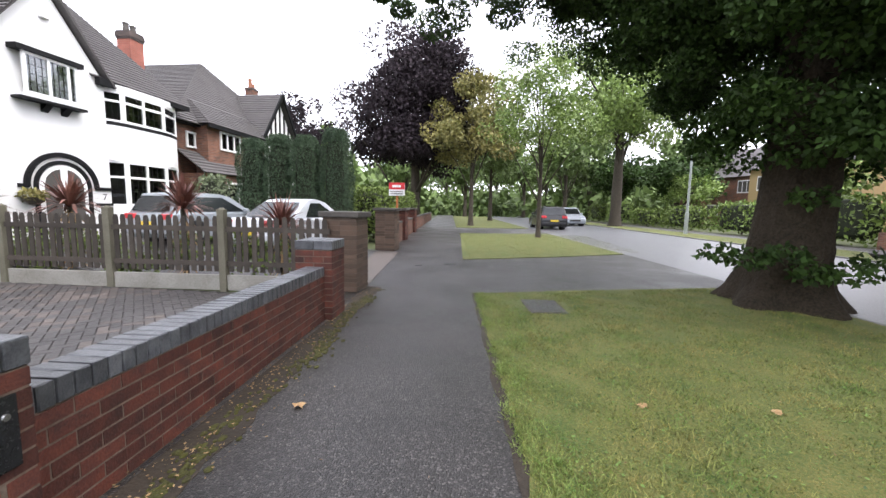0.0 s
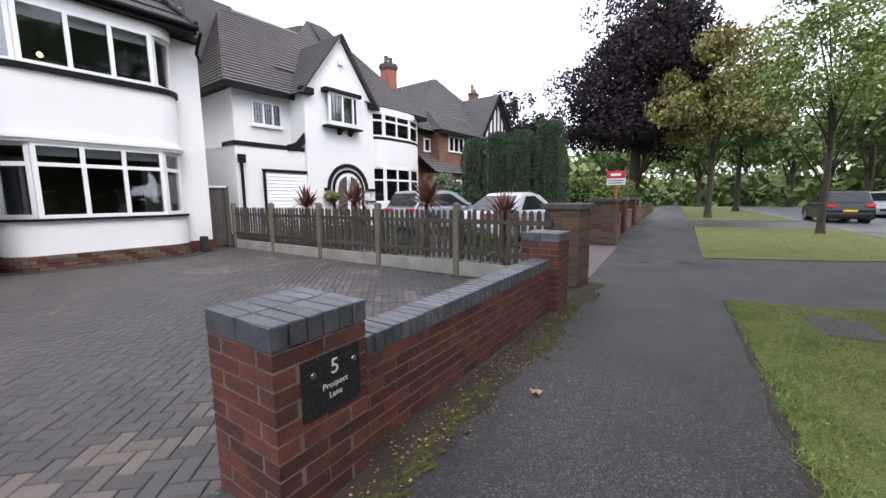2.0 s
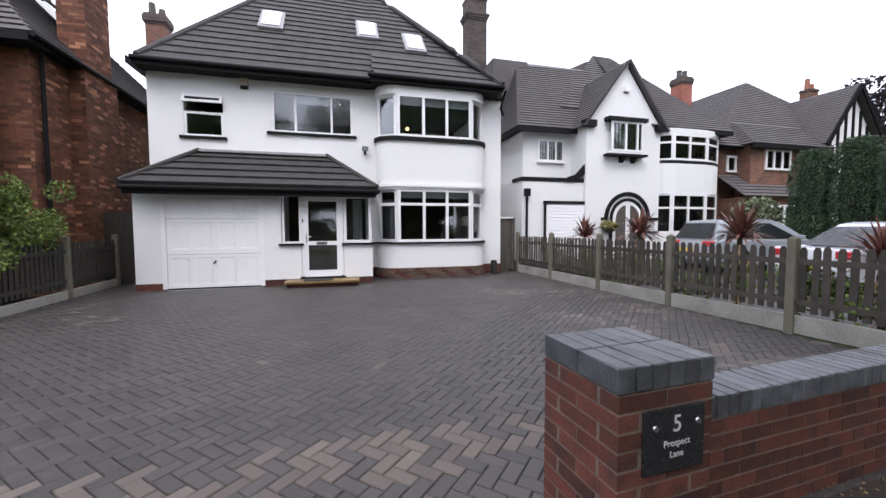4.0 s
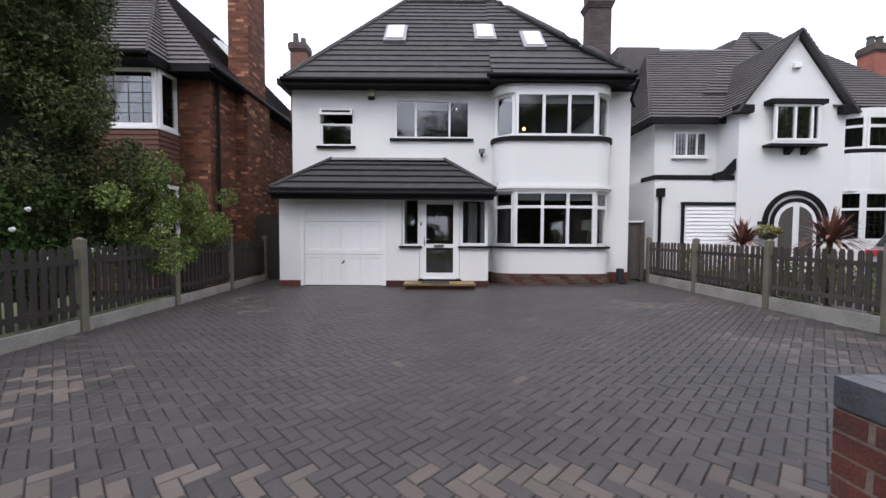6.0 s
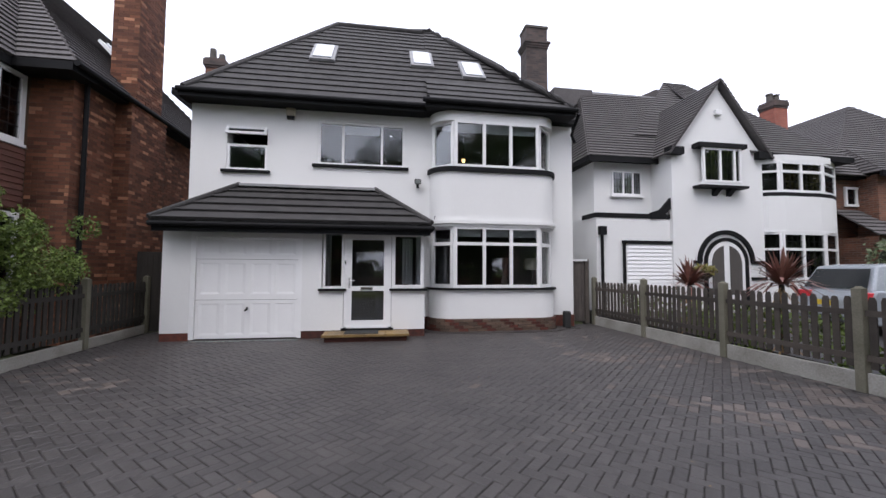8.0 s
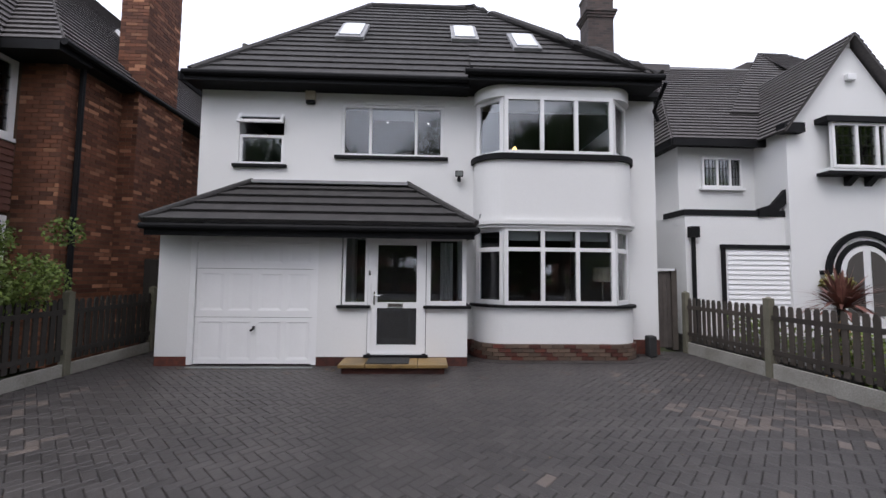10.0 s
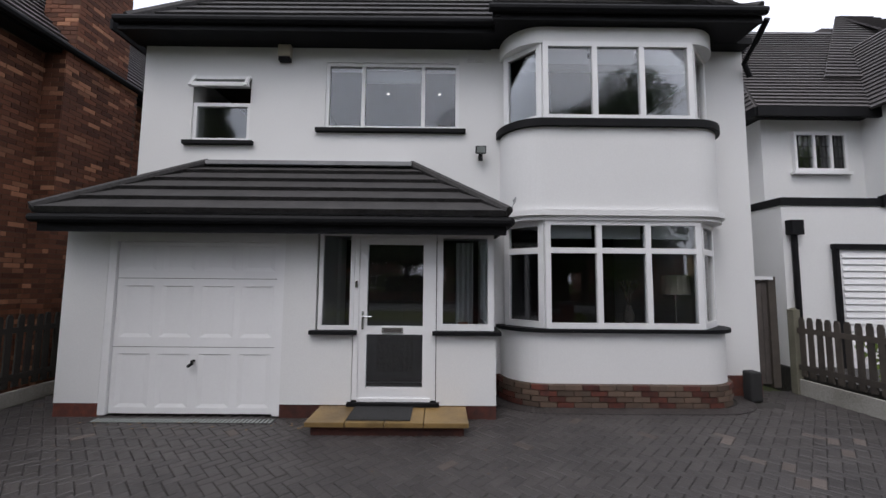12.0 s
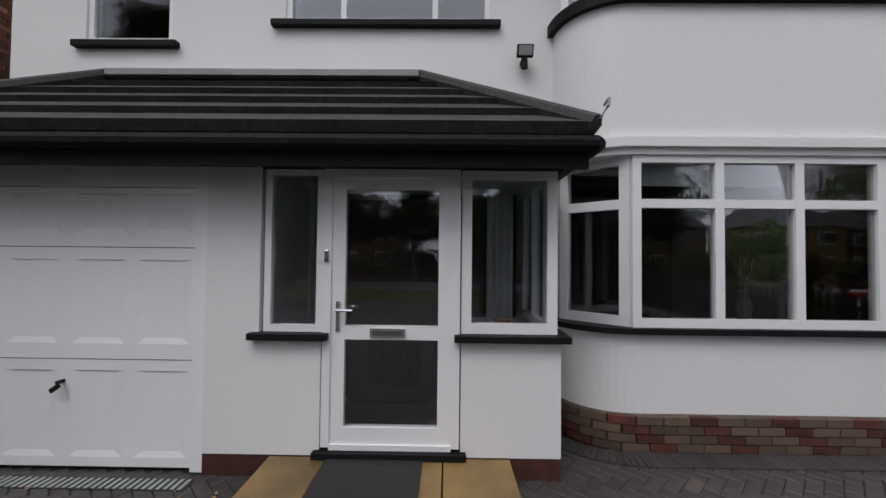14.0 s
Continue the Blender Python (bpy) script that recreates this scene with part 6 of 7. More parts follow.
def brick_sheet(nm, origin, ux, length, height, parent, nrm, skip=()):
    """Face bricks of a large wall, joined."""
    rr = np.random.default_rng(7)
    q = []
    ux, nrm = np.array(ux, float), np.array(nrm, float)
    uz = np.array((0, 0, 1.0))
    o = np.array(origin, float)
    for k in range(int(height / 0.075)):
        u = -0.1125 * (k % 2)
        while u < length:
            a, b = max(u, 0), min(u + 0.215, length)
            if b - a > 0.05:
                pr = rr.uniform(0.006, 0.014)
                z0, z1 = k * 0.075, k * 0.075 + 0.065
                p = [o + ux * a + uz * z0, o + ux * b + uz * z0, o + ux * b + uz * z1, o + ux * a + uz * z1]
                f = [v + nrm * pr for v in p]
                q += [(f, p)]
            u += 0.225
    verts, faces = [], []
    for f, p in q:
        n = len(verts)
        verts += f + p
        faces += [(n, n + 1, n + 2, n + 3), (n, n + 4, n + 5, n + 1), (n + 1, n + 5, n + 6, n + 2), (n + 2, n + 6, n + 7, n + 3), (n + 3, n + 7, n + 4, n)]
    me = bpy.data.meshes.new(nm)
    me.from_pydata(verts, [], faces)
    finish(me, M_brick_i)
    me.materials.append(M_brick_p)
    for i in range(len(q)):
        if rr.random() < 0.13:
            for f in me.polygons[i * 5:i * 5 + 5]:
                f.material_index = 1
    ob = attach(new(nm, me), parent)
    ob["kind"] = "stuff"
    return ob


brick_sheet("bricks", (-10.42, YS - 0.02, 0), (-1, 0, 0), 8.0, 5.2, h3, (0, 1, 0))
brick_sheet("bricks", (-10.42, -7.05, 0), (0, 1, 0), 0.74, 5.2, h3, (1, 0, 0))
ch3 = part("chimney", box(-13.0, -11.6, -6.5, -5.98, 0, 5.3), M_mortar_d, h3, "tall red brick chimney stack")
brick_sheet("bricks", (-11.6, -5.98, 0), (-1, 0, 0), 1.4, 5.3, h3, (0, 1, 0))
brick_sheet("bricks", (-11.6, -6.4, 0), (0, 1, 0), 0.42, 5.3, h3, (1, 0, 0))
part("stack_core", box(-12.75, -11.75, -6.55, -5.99, 5.3, 10.0), M_mortar_d, ch3)
brick_sheet("bricks", (-11.75, -5.99, 5.3), (-1, 0, 0), 1.0, 4.7, h3, (0, 1, 0))
brick_sheet("bricks", (-11.75, -6.55, 5.3), (0, 1, 0), 0.56, 4.7, h3, (1, 0, 0))
rf3 = part("roof", box(-19, -10.1, -15, YS + 0.25, 5.2, 5.32), M_black, h3)
roof_face("roof_slope", (-10.0, -15.5, 5.3), (-10.0, -6.0, 5.3), (-13.2, -9.8, 9.4), (-13.2, -12, 9.4), 26, M_slate, rf3)
roof_face("roof_slope", (-10.0, -6.0, 5.3), (-19.5, -6.0, 5.3), (-17, -9.8, 9.4), (-13.2, -9.8, 9.4), 26, M_slate, rf3)
roof_face("roof_slope", (-9.3, -11.5, 5.3), (-9.3, -7.0, 5.3), (-12.4, -9.0, 8.4), (-12.4, -9.5, 8.4), 20, M_slate, rf3)
roof_face("roof_slope", (-9.3, -7.0, 5.3), (-11.5, -7.0, 5.3), (-12.4, -9.0, 8.4), (-12.4, -9.0, 8.4), 20, M_slate, rf3)
part("soffit", box(-10.4, -9.35, -11.4, -7.0, 5.14, 5.34), M_black, rf3)
part("soffit", box(-10.55, -9.95, -7.05, -6.02, 5.14, 5.3), M_black, rf3)
part("gutter", tube([(-9.95, -5.95, 5.28), (-19, -5.95, 5.28)], [0.06] * 2, 8), M_black, rf3)
part("gutter", tube([(-9.25, -11, 5.28), (-9.25, -7.0, 5.28)], [0.06] * 2, 8), M_black, rf3)
part("downpipe", tube([(-10.62, -6.22, 5.2), (-10.62, -6.22, 0.1)], [0.045] * 2, 8), M_black, h3, "black downpipe")
part("bay_wall", box(-10.42, -9.75, -11, -7.1, 0, 0.9), M_brick_far, h3)
th3 = part("tile_hanging", box(-10.42, -9.75, -11, -7.1, 2.55, 3.75), M_tilehung, h3)
for i in range(10):
    part("tile_course", box(-9.75, -9.72, -11, -7.08, 2.58 + i * 0.115, 2.67 + i * 0.115), M_tilehung, th3)
    part("tile_course", box(-10.42, -9.75, -7.1, -7.07, 2.58 + i * 0.115, 2.67 + i * 0.115), M_tilehung, th3)
# Solid dark core stands in for the unlit bay room.
part("bay_core", box(-10.4, -9.9, -11, -7.25, 0.9, 5.2), M_dark, h3)
for z0, z1 in ((0.9, 2.5), (3.8, 5.15)):
    window_frame(h3, (-9.8, -11.0), (-9.8, -7.15), z0, z1, (0.33, 0.66), None, 0.09, 0.08, M_glass_d, True)
    window_frame(h3, (-10.4, -7.13), (-9.8, -7.13), z0, z1, (), None, 0.09, 0.08, M_glass_d, True)
    part("sill", box(-10.42, -9.7, -11, -7.05, z0 - 0.06, z0), M_upvc, h3)
sk3 = part("skylight", obox(-13.4, -7.3, 7.0, 0.8, 1.1, 0.08, 180, 47), M_white, h3)
part("pane", obox(-13.4, -7.25, 7.05, 0.6, 0.9, 0.06, 180, 47), M_velux, sk3)
cl = thing("rear_chimney", "small brick chimney with pot behind the hipped roof", "chimney", (-17.5, -5.4, 5))
part("stack", box(-17.8, -17.25, -6.95, -6.3, 4.8, 9.0), M_brick_far, cl)
for k, (z0, z1) in enumerate(((9.0, 9.08), (9.08, 9.3), (9.3, 9.38))):
    e = (0.03, 0.07, 0.03)[k]
    part("stack_course", box(-17.8 - e, -17.25 + e, -6.95 - e, -6.3 + e, z0, z1), M_brick_dark, cl)
for y, h in ((-6.8, 9.85), (-6.48, 9.65)):
    part("pot", tube([(-17.52, y, 9.38), (-17.52, y, h)], [0.13, 0.11], 10), M_cap, cl)
part("lower_stack", box(-18.0, -17.1, -7.0, -6.1, -0.1, 4.8), M_brick_far, cl)

# ---- houses across the road ----


def far_house(x, y, w, d, h, ridge, turn, wall, label):
    th = thing("far_house", label, "house", (x, y, 0), "houses across the road")
    T = pose(x, y, -0.1, 0, 0, turn)

    def put(nm, bm, mm, par=th):
        bmesh.ops.transform(bm, matrix=T, verts=bm.verts)
        return part(nm, bm, mm, par)

    put("wall", box(-w / 2, w / 2, -d / 2, d / 2, 0, h), wall)
    bm = bmesh.new()
    e = [bm.verts.new(v) for v in ((-w / 2 - 0.4, -d / 2 - 0.4, h), (w / 2 + 0.4, -d / 2 - 0.4, h), (w / 2 + 0.4, d / 2 + 0.4, h), (-w / 2 - 0.4, d / 2 + 0.4, h), (-w / 4, 0, ridge), (w / 4, 0, ridge))]
    for f in ((0, 1, 5, 4), (1, 2, 5), (2, 3, 4, 5), (3, 0, 4), (3, 2, 1, 0)):
        bm.faces.new([e[i] for i in f])
    put("roof", bm, M_slate)
    for z in (1.0, 3.5):
        for i in (-1, 0, 1):
            wi = put("window", box(i * w / 3.2 - 0.8, i * w / 3.2 + 0.8, -d / 2 - 0.05, -d / 2, z, z + 1.3), M_upvc)
            for j in (-1, 0, 1):
                # Opaque dark panes put the unlit interior into their colour.
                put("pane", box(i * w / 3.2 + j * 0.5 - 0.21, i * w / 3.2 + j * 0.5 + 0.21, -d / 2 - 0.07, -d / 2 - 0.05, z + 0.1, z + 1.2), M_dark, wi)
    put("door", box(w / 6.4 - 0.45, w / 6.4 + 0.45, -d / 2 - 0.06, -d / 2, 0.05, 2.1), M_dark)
    return th


far_house(29, 48, 12, 8, 5.2, 8.6, -75, M_brick_far, "brick house with white windows across the road")
far_house(29, 36, 9, 8, 5.4, 8.4, -80, M_ochre, "ochre rendered house across the road")
far_house(30, 22, 10, 8, 5.2, 8.4, -88, M_brick_far, "red brick house behind trees across the road")
far_house(28, 6, 11, 8, 5.2, 8.4, -92, M_brick_far, "red brick house behind garden trees across the road")
# Added house, not seen directly; brown so the panes mirror it dark.
far_house(28, -10, 11, 8, 5.2, 8.4, -92, M_brick_far, "brown brick house added out of view across the road")
rg = np.random.default_rng(99)
for i in range(11):
    y = -12 + i * 6.2
    x = 18.6 - 0.1 * y
    bush("front_hedge", "bright green garden hedge across the road", "hedge", [(x, x + 1.6, y, y + 5.4, 0, 1.5 + 0.8 * ((i * 3) % 4) / 3)], M_hedge if i % 3 else M_leaf_light, 0.13, 1500, 100 + i, group="hedges across the road", round_top=0.3)
    if i < 5:
        solid("front_wall", box(x - 0.6, x - 0.35, y, y + 5.9, -0.1, 0.65), M_brick_far, "low brick garden wall across the road", "wall", "", "walls across the road")

for i, (x, y, hh, w) in enumerate(((21.5, 17.0, 6.5, 5.0), (22.0, 29.0, 6.0, 5.0), (20.0, 41.0, 6.0, 5.5))):
    tree("bushy garden tree across the road", (x, y), hh, 0.8, w, 0.14, M_leaf_light, 0.17, 18, 150, 140 + i, "garden_tree", group="opposite garden trees")

# ---- piers, walls and sign along the footpath ----


def far_pier(x, y, w, h, label, mm):
    th = thing("brick_pier", label, "pillar", (x, y, 0), "entrance piers")
    n = int(h / 0.075)
    part("core", box(x - w / 2 + 0.01, x + w / 2 - 0.01, y - w / 2 + 0.01, y + w / 2 - 0.01, -0.05, h), M_mortar, th)
    for k in range(n):
        for s in (-1, 1):
            sh = 0.25 if k % 2 else -0.25
            piece("brick", w * 0.48, 0.06, 0.064, mm, th, (x + s * w * 0.245, y - w / 2 + 0.03, 0.04 + k * 0.075), 0)
            piece("brick", 0.06, w * 0.48, 0.064, mm, th, (x + w / 2 - 0.03, y + s * w * 0.245, 0.04 + k * 0.075), 0)
    part("cap", box(x - w / 2 - 0.05, x + w / 2 + 0.05, y - w / 2 - 0.05, y + w / 2 + 0.05, h, h + 0.09, None, 0.015), M_cap, th, "dark stone cap")


far_pier(-2.27, 6.2, 0.56, 1.18, "weathered brick entrance pier with a stone cap", M_brick_old)
far_pier(-3.1, 11.9, 0.62, 1.22, "weathered brick entrance pier with a stone cap", M_brick_old)
far_pier(-3.55, 15.6, 0.55, 1.2, "red brick pier with a stone cap", M_brick)
far_pier(-4.1, 20.5, 0.55, 1.2, "red brick pier with a stone cap", M_brick)
for a, b in (((-3.15, 12.2), (-3.5, 15.3)), ((-3.6, 15.9), (-4.05, 20.2)), ((-4.15, 20.8), (-6.0, 40))):
    c = ((a[0] + b[0]) / 2, (a[1] + b[1]) / 2)
    ln = math.dist(a, b)
    tn = math.degrees(math.atan2(b[1] - a[1], b[0] - a[0]))
    w9 = thing("front_garden_wall", "low brick garden wall beside the footpath", "wall", (c[0], c[1], 0), "street walls")
    part("wall", obox(c[0], c[1], 0.33, ln, 0.22, 0.8, tn), M_brick_far, w9)
    part("coping", obox(c[0], c[1], 0.76, ln, 0.26, 0.07, tn), M_cap, w9)
sign = thing("agent_sign", "red and white estate agent board on an orange post", "sign", (-3.55, 15.0, 0))
part("post", box(-3.58, -3.51, 14.98, 15.05, -0.1, 2.3), M_orange, sign)
bd = part("board", box(-3.86, -3.23, 14.95, 14.98, 1.78, 2.28), M_white, sign)
part("red_panel", box(-3.86, -3.23, 14.94, 14.95, 2.02, 2.28), M_red, bd)
part("writing_bar", box(-3.72, -3.38, 14.93, 14.94, 2.1, 2.19), M_white, bd)
for i in range(2):
    part("writing_bar", box(-3.8, -3.3, 14.94, 14.95, 1.84 + i * 0.08, 1.87 + i * 0.08), M_kerb, bd)
lamp = thing("street_lamp", "tall grey steel street lamp across the road", "street lamp", (12.2, 25.5, 0))
part("post", tube([(12.2, 25.5, -0.1), (12.2, 25.5, 1.3), (12.2, 25.5, 1.35), (12.2, 25.5, 8)], [0.11, 0.11, 0.075, 0.05], 10), M_metal, lamp)
part("arm", tube([(12.2, 25.5, 8), (11.4, 25.5, 8.3)], [0.05, 0.04], 8), M_metal, lamp)
part("lantern", obox(11.1, 25.5, 8.3, 0.6, 0.22, 0.14, 0, 0, None, 0.03), M_metal, lamp)


# ---- cars ----
def car(x, y, z, turn, paint, label, boxy=False, ln=4.4, w=1.78, h=1.45):
    th = thing("car", label, "car", (x, y, z))
    T = pose(x, y, z, 0, 0, turn)

    def put(nm, bm, mm, par=th, lab="", smooth=False):
        bmesh.ops.transform(bm, matrix=T, verts=bm.verts)
        return part(nm, bm, mm, par, lab, smooth)

    L = ln / 2
    belt = h * 0.62
    low = [(-L, 0.38), (-L + 0.03, 0.7), (-L + 0.14, belt), (L - 1.25, belt), (L - 0.35, belt - 0.16), (L - 0.02, 0.62), (L, 0.36), (L - 0.1, 0.2), (-L + 0.1, 0.2)]
    bm = xz_prism(low, -w / 2, w / 2)
    bmesh.ops.bevel(bm, geom=bm.edges[:], offset=0.06, segments=3, profile=0.6, affect="EDGES")
    body = put("body", bm, paint, th, "", False)
    rear = -L + (0.12 if boxy else 0.7)
    cab = [(rear, belt - 0.03), (rear + (0.28 if boxy else 0.85), h - 0.05), (rear + (0.75 if boxy else 1.2), h), (L - 2.35, h - 0.01), (L - 1.9, h - 0.09), (L - 1.15, belt - 0.03)]
    bm = xz_prism(cab, -w / 2 + 0.05, w / 2 - 0.05)
    for v in bm.verts:
        if v.co.z > belt:
            v.co.y *= 0.80
    bmesh.ops.bevel(bm, geom=bm.edges[:], offset=0.04, segments=2, profile=0.6, affect="EDGES")
    put("cabin", bm, paint, body)
    for s in (-1, 1):
        side = [(rear + (0.32 if boxy else 0.6), belt + 0.02), (rear + (0.55 if boxy else 1.0), h - 0.13), (L - 2.25, h - 0.12), (L - 1.5, belt + 0.02)]
        bm = bmesh.new()
        q = [bm.verts.new((px, s * ((w / 2 - 0.05) * (1 if pz < belt + 0.1 else 0.83) + 0.012), pz)) for px, pz in side]
        bm.faces.new(q)
        bmesh.ops.solidify(bm, geom=bm.faces[:], thickness=0.012)
        put("side_window", bm, M_carglass, body)
        put("mirror", obox(L - 1.55, s * (w / 2 + 0.06), belt + 0.06, 0.12, 0.18, 0.12, 0, 0, None, 0.03), paint, body)
        put("door_handle", obox(-0.35, s * (w / 2 + 0.005), belt - 0.14, 0.16, 0.02, 0.025), paint, body)
        put("tail_light", obox(-L + 0.09, s * (w / 2 - 0.2), belt - 0.12, 0.16, 0.34, 0.15, 0, 0, None, 0.02), M_red, body, "red tail light")
        put("headlight", obox(L - 0.14, s * (w / 2 - 0.24), 0.62, 0.2, 0.36, 0.13, 0, 0, None, 0.03), M_lamp, body)
        for wx in (-L + 0.82, L - 0.85):
            wh = put("wheel", tube([(wx, s * (w / 2 - 0.2), 0.31), (wx, s * (w / 2 + 0.005), 0.31)], [0.31, 0.31], 20), M_rubber, th)
            put("rim", tube([(wx, s * (w / 2), 0.31), (wx, s * (w / 2 + 0.015), 0.31)], [0.2, 0.17], 14), M_metal, wh)
            put("wheel_arch", tube([(wx, s * (w / 2 - 0.3), 0.33), (wx, s * (w / 2 + 0.002), 0.33)], [0.37, 0.37], 20), M_rubber, body)
    for rearw, (xa, za), (xb, zb) in ((True, (rear + 0.03, belt + 0.03), (rear + (0.24 if boxy else 0.72), h - 0.11)), (False, (L - 1.2, belt + 0.02), (L - 1.86, h - 0.12))):
        bm = bmesh.new()
        e = (-0.03 if boxy else -0.045) if rearw else 0.03
        q = [bm.verts.new(v) for v in ((xa + e, -w / 2 + 0.16, za), (xa + e, w / 2 - 0.16, za), (xb + e, w / 2 - 0.27, zb), (xb + e, -w / 2 + 0.27, zb))]
        bm.faces.new(q)
        bmesh.ops.solidify(bm, geom=bm.faces[:], thickness=0.014)
        put("screen", bm, M_carglass, body, "dark glass")
    put("bumper", obox(-L + 0.02, 0, 0.42, 0.16, w - 0.1, 0.2, 0, 0, None, 0.04), paint, body)
    put("number_plate", obox(-L - 0.07, 0, 0.62 if boxy else 0.5, 0.02, 0.52, 0.11), M_yplate, body, "yellow rear number plate")
    put("grille", obox(L - 0.02, 0, 0.48, 0.08, 0.9, 0.16, 0, 0, None, 0.02), M_rubber, body)
    return th


M_silver = mat("silver_car_paint", (0.36, 0.39, 0.42), (0.33, 0.36, 0.39), rough=0.25, metal=0.2, bump=0.0)
M_whitecar = mat("white_car_paint", (0.62, 0.64, 0.67), (0.58, 0.6, 0.63), rough=0.2, metal=0.1, bump=0.0)
M_blackcar = mat("black_car_paint", (0.012, 0.012, 0.014), (0.018, 0.018, 0.02), rough=0.15, bump=0.0)
M_carglass = mat("car_glass", (0.03, 0.036, 0.04), (0.04, 0.046, 0.05), rough=0.1, bump=0.0, spec=1.0)
M_lamp = mat("headlight_lens", (0.6, 0.62, 0.65), (0.5, 0.52, 0.55), rough=0.15, bump=0.0)
M_yplate = mat("yellow_plate", (0.7, 0.5, 0.03), (0.65, 0.46, 0.03), rough=0.5, bump=0.0)
car(-5.75, 11.5, 0.085, 80, M_whitecar, "pale silver saloon parked behind the picket fence")
car(-8.85, 11.6, 0.165, 80, M_silver, "silver-grey hatchback parked beside the saloon", True, 4.1, 1.72, 1.48)
car(4.3, 29.0, -0.035, 95, M_blackcar, "black crossover car on the road", True, 4.3, 1.8, 1.6)
car(7.2, 36.0, -0.035, -86, M_silver, "silver car approaching on the road", True, 4.5, 1.82, 1.6)

# ---- turf, litter and moss ----
rng = np.random.default_rng(123)


def blades(nm, label, pts, h, material):
    n = len(pts)
    a = rng.uniform(0, math.tau, n)
    w = np.stack([np.cos(a), np.sin(a), np.zeros(n)], 1) * 0.003
    ht = h * rng.uniform(0.4, 1.3, n) * (0.75 + 0.45 * np.sin(pts[:, 0] * 5.3 + 2 * np.sin(pts[:, 1] * 2.1)) * np.sin(pts[:, 1] * 4.1 + pts[:, 0]))
    tip = pts + np.stack([rng.normal(size=n) * 0.8 * ht, rng.normal(size=n) * 0.8 * ht, ht], 1)
    ob = quads(nm, np.stack([pts - w, pts + w, tip + w * 0.25, tip - w * 0.25], 1), material)
    return tagged(ob, label, "grass", "", "stuff")


n = 110000
yy = 0.8 + 6.6 * rng.uniform(size=n) ** 1.3
xx = 0.5 - 0.1 * yy + rng.uniform(size=n) ** 1.15 * 4.6
ok = (yy < 6.15 + 0.3 * (xx + 0.1)) & ~((np.abs(xx - 0.82) < 0.38) & (np.abs(yy - 5.55) < 0.3))
blades("verge_grass", "short damp grass of the verge beside the path", np.stack([xx, yy, np.full(n, 0.008)], 1)[ok], 0.032, M_grass)
n = 16000
yy = np.repeat(rng.uniform(0.8, 6.2, n // 40), 40) + rng.normal(size=n) * 0.05
xx = 0.53 - 0.1 * yy + np.repeat(np.abs(rng.normal(size=n // 40)) * 0.2 - 0.05, 40) + rng.normal(size=n) * 0.03
blades("verge_edge_grass", "ragged longer grass along the path edge", np.stack([xx, yy, np.full(n, 0.004)], 1), 0.034, M_grass_tuft)
pts = np.stack([(y := rng.uniform(1.2, 6.0, 5200)) * -0.1 + 0.62 + rng.uniform(0, 1, 5200) ** 1.4 * 4.2, y, np.full(5200, 0.02)], 1)
pts[:, :2] += 0.12 * np.sin(pts[:, [1, 0]] * 9)
q = leaf_quads(pts, 0.013, rng, 0.0)
q[:, :, 2] = 0.026 + (q[:, :, 2] - 0.02) * 0.5
tagged(quads("lawn_clover", q, M_clover), "small broad-leaved weeds among the verge grass", "weeds", "", "stuff")
pts = np.stack([(y := rng.uniform(1.2, 6.0, 520)) * -0.1 + 0.7 + rng.uniform(0, 4.2, 520), y, np.full(520, 0.02)], 1)
q = leaf_quads(pts, 0.012, rng, 0.0)
q[:, :, 2] = 0.03 + (q[:, :, 2] - 0.02) * 0.3
tagged(quads("lawn_litter", q, M_brown), "dead brown leaf scraps on the verge grass", "leaf litter", "", "stuff")
n = 16000
xx, yy = rng.uniform(-1.4, 5.0, n), rng.uniform(10.4, 20.5, n)
ok = (xx > 0.6 - 0.1 * yy) & (yy > 10.5 + 0.5 * (xx + 0.5))
blades("verge_grass", "mown grass of the farther verge", np.stack([xx, yy, np.full(n, 0.008)], 1)[ok], 0.05, M_grass)
bm = bmesh.new()
for i in range(1100):
    y = rng.uniform(0.6, 6.2)
    patch = noise.noise((y * 1.6, 9.0, 0))
    if patch < rng.uniform(-0.5, 0.3):
        continue
    x = -1.31 - 0.07 * y + rng.normal() * 0.055 + 0.05 * math.sin(y * 2.3)
    r = rng.uniform(0.006, 0.026)
    b = bmesh.ops.create_icosphere(bm, subdivisions=1, radius=1.0)
    for v in b["verts"]:
        v.co = Vector((x + v.co.x * r * rng.uniform(0.7, 1.2), y + v.co.y * r * 1.4, 0.006 + v.co.z * 0.011 * rng.uniform(0.5, 1.3)))
tagged(part("moss", bm, M_moss), "yellow-green moss along the wall foot", "moss", "", "stuff")
n = 1300
pts = np.stack([-1.42 - 0.07 * (y := rng.uniform(0.3, 6.3, n)) + rng.normal(size=n) * 0.13, y, np.full(n, 0.02)], 1)
q = leaf_quads(pts, 0.014, rng, 0.0)
q[:, :, 2] = 0.014 + (q[:, :, 2] - 0.02) * 0.25 + 0.006
tagged(quads("leaf_litter", q, M_litter), "dead leaves and twigs at the foot of the wall", "leaf litter", "", "stuff")
pts = np.stack([rng.uniform(-10.3, 4.2, 300), rng.uniform(-5.0, 6.2, 300), np.full(300, 0.02)], 1)
q = leaf_quads(pts, 0.014, rng, 0.0)
q[:, :, 2] = 0.022 + (q[:, :, 2] - 0.02) * 0.2
tagged(quads("fallen_leaves", q, M_litter), "scattered small fallen leaves on drive and grass", "leaf litter", "", "stuff")
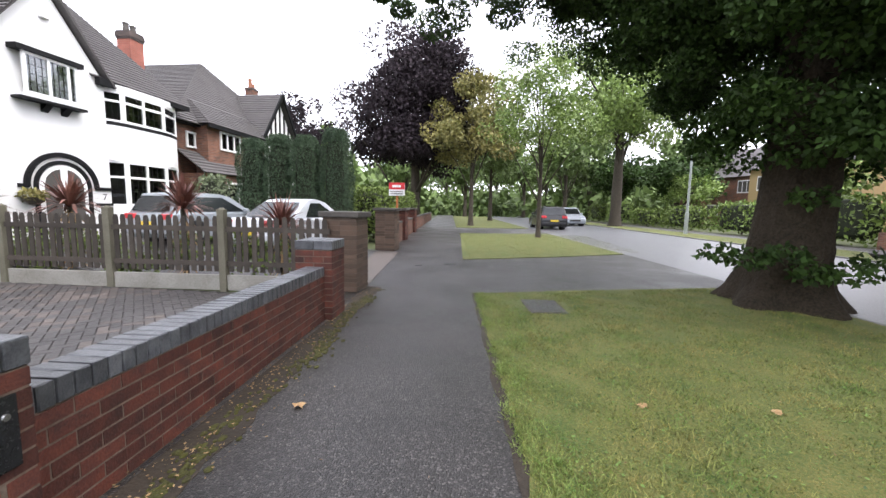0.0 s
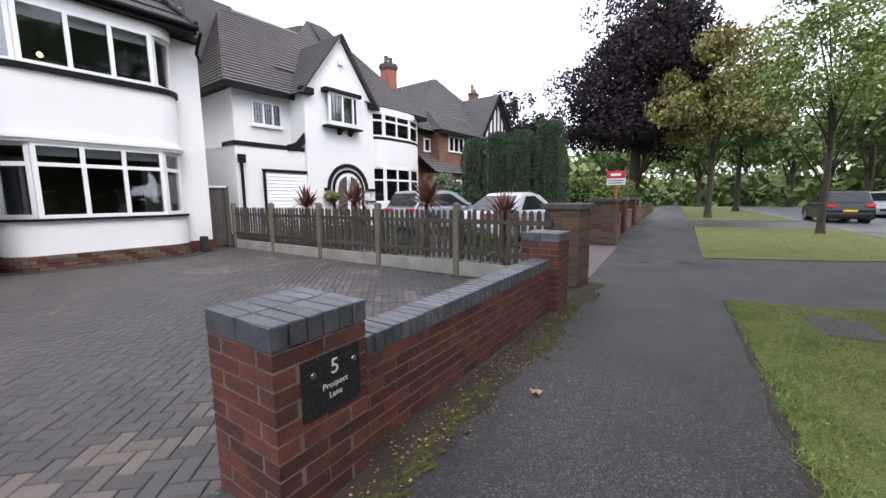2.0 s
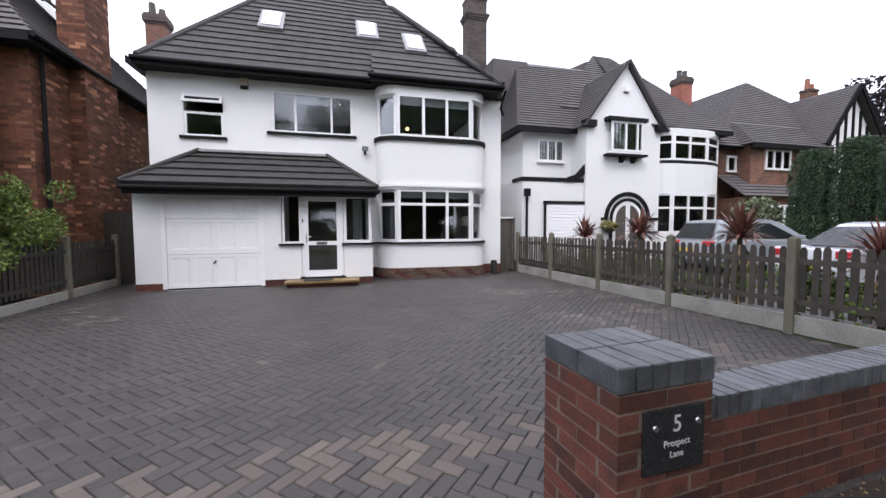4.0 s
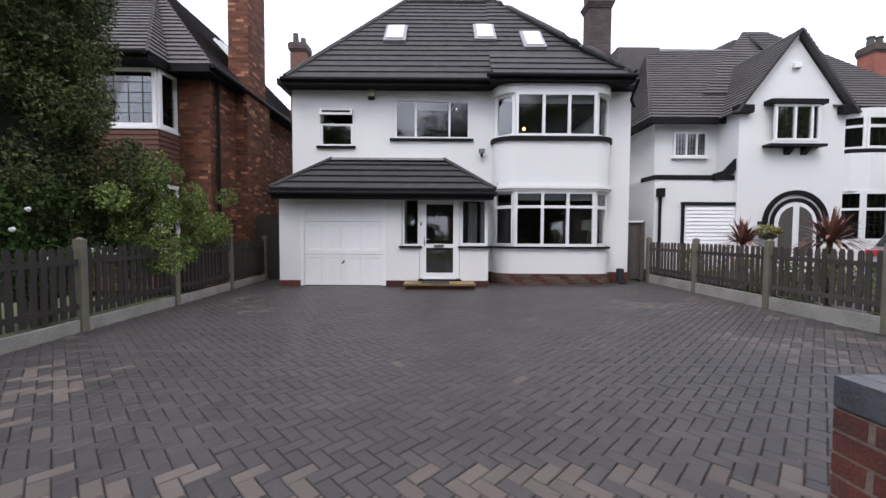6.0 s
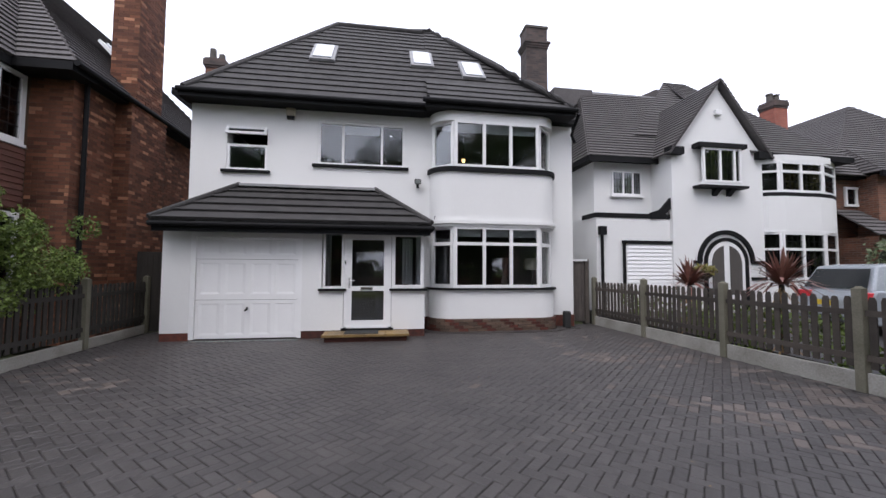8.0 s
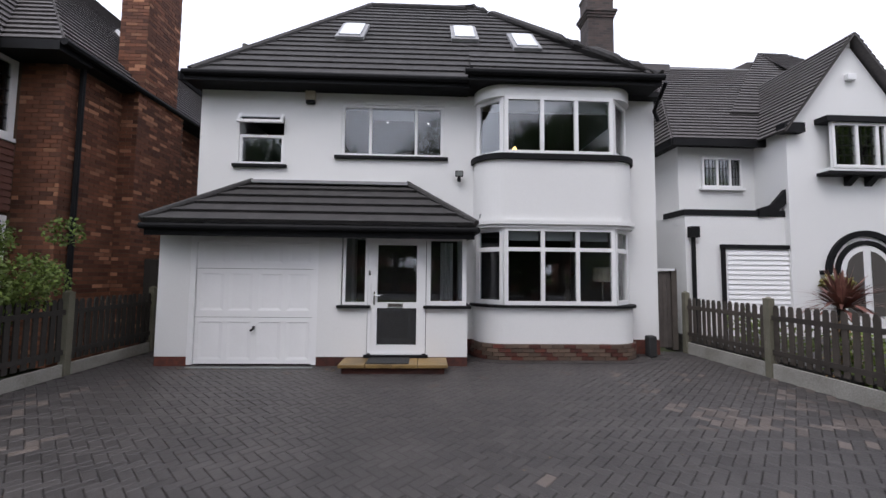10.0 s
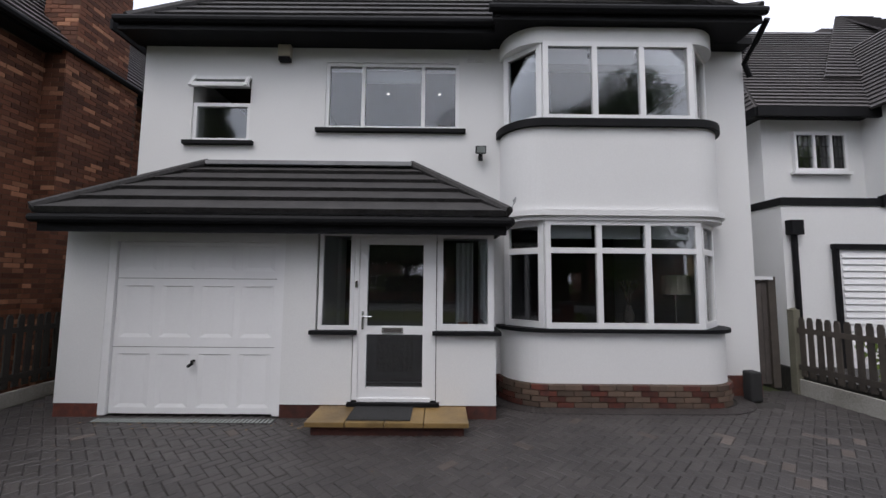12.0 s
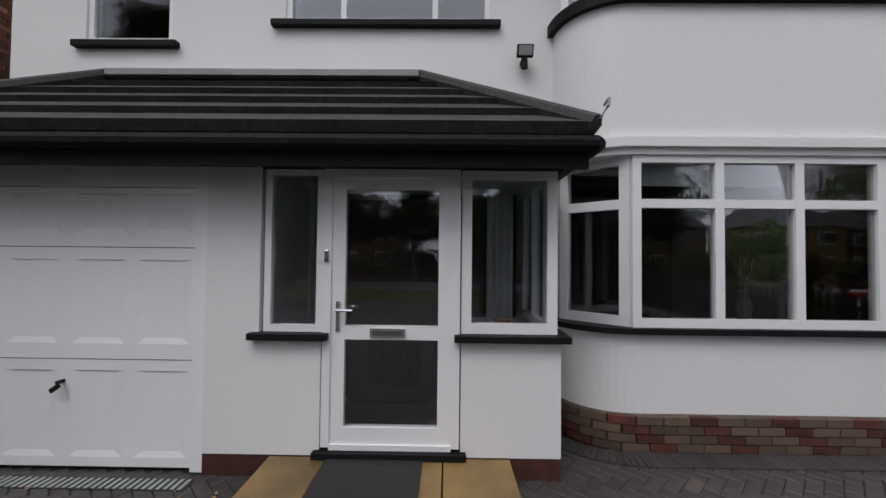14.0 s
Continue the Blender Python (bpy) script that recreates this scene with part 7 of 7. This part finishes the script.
pts = np.stack([rng.uniform(-10.4, -10.15, 90), rng.uniform(-4.2, 0.4, 90), np.full(90, 0.02)], 1)
q = leaf_quads(pts, 0.022, rng, 0.0)
q[:, :, 2] = 0.016 + (q[:, :, 2] - 0.02) * 0.25
tagged(quads("doorstep_leaves", q, M_litter), "dead leaves by the garage threshold", "leaf litter", "", "stuff")
for lx, ly in ((1.15, 2.85), (2.05, 2.9), (-1.2, 2.5)):
    bm = bmesh.new()
    c = bm.verts.new((lx, ly, 0.024))
    rim = [bm.verts.new((lx + (0.05 if k % 2 else 0.028) * math.cos(k * 0.628), ly + (0.05 if k % 2 else 0.028) * math.sin(k * 0.628), 0.013 + 0.008 * (k % 3))) for k in range(10)]
    for k in range(10):
        bm.faces.new((c, rim[k], rim[(k + 1) % 10]))
    solid("fallen_leaf", bm, M_litter, "single fallen orange-brown leaf on the ground", "leaf", "", "fallen leaves")

# ---- herringbone pavers ----
PL, PW = 0.2, 0.1
rot = radians(45)
ca, sa = math.cos(rot), math.sin(rot)


def paver_verts(cx, cy, along, lift):
    hx, hy = (PL / 2 - 0.003, PW / 2 - 0.003) if along else (PW / 2 - 0.003, PL / 2 - 0.003)
    out = []
    for k, z in ((1.0, -0.012), (1.0, -0.006), (0.0, 0.0)):
        ix, iy = (hx, hy) if k else (hx - 0.006, hy - 0.006)
        for sx, sy in ((-1, -1), (1, -1), (1, 1), (-1, 1)):
            px, py = cx + sx * ix, cy + sy * iy
            out.append((ca * px - sa * py, sa * px + ca * py, z + lift))
    return out


FQ = [(8, 9, 10, 11)] + [(a + k, a + (k + 1) % 4, a + 4 + (k + 1) % 4, a + 4 + k) for a in (0, 4) for k in range(4)]
rr = random.Random(4)
V, Fc, Fm, near = [], [], [], []
gx = {}
for r in range(-130, 130):
    for c in range(-130, 130):
        k = (c - r) % 4
        if k == 0:
            gx[(c, r)] = 1
        elif k == 3:
            gx[(c, r)] = 0
for (c, r), along in gx.items():
    if along:
        cx, cy = c * PW + PL / 2, r * PW + PW / 2
    else:
        cx, cy = c * PW + PW / 2, r * PW + PL / 2
    X, Y = ca * cx - sa * cy - 6.2, sa * cx + ca * cy
    if not (DX0 + 0.05 < X < DX1 - 0.02 and DY0 + 0.08 < Y < DY1 - 0.08):
        continue
    if X < XP and -4.7 < Y < 0.64 or X < -11.05 and 0.6 < Y < 4.7:
        continue
    roll = rr.random()
    mottle = noise.noise((X * 0.8, Y * 0.9, 3.0))
    if abs(X + 2.72) < 0.24:
        tan = roll < 0.5
    elif Y > 2.9 and X > -10.2:
        tan = roll < 0.16 + 0.75 * mottle
    elif Y < -3.6:
        tan = roll < 0.9 * mottle - 0.12
    else:
        tan = roll < 0.006
    lift = rr.uniform(-0.0022, 0.0022)
    edge = X > -2.75 and -1.6 < Y < 0.6
    if (edge or tan) and len(near) < 300:
        near.append((cx, cy, along, lift, tan))
    else:
        b = len(V)
        V += [(x - 6.2, y, z) for x, y, z in paver_verts(cx, cy, along, lift)]
        Fc += [tuple(b + q for q in f) for f in FQ]
        Fm += [int(tan)] * len(FQ)
me = bpy.data.meshes.new("pavers")
me.from_pydata(V, [], Fc)
finish(me, M_paver)
me.materials.append(M_tan_i)
me.polygons.foreach_set("material_index", Fm)
pav = attach(new("pavers", me), drive)
pav["kind"] = "stuff"
PM = {}
for cx, cy, along, lift, tan in near:
    key = (along, tan)
    if key not in PM:
        m2 = bpy.data.meshes.new("paver")
        m2.from_pydata(paver_verts(0, 0, along, 0), [], FQ)
        PM[key] = finish(m2, M_tan if tan else M_paver_o)
    ob = new("paver", PM[key])
    ob.parent = drive
    ob.matrix_basis = Matrix.Translation((ca * cx - sa * cy - 6.2, sa * cx + ca * cy, lift))
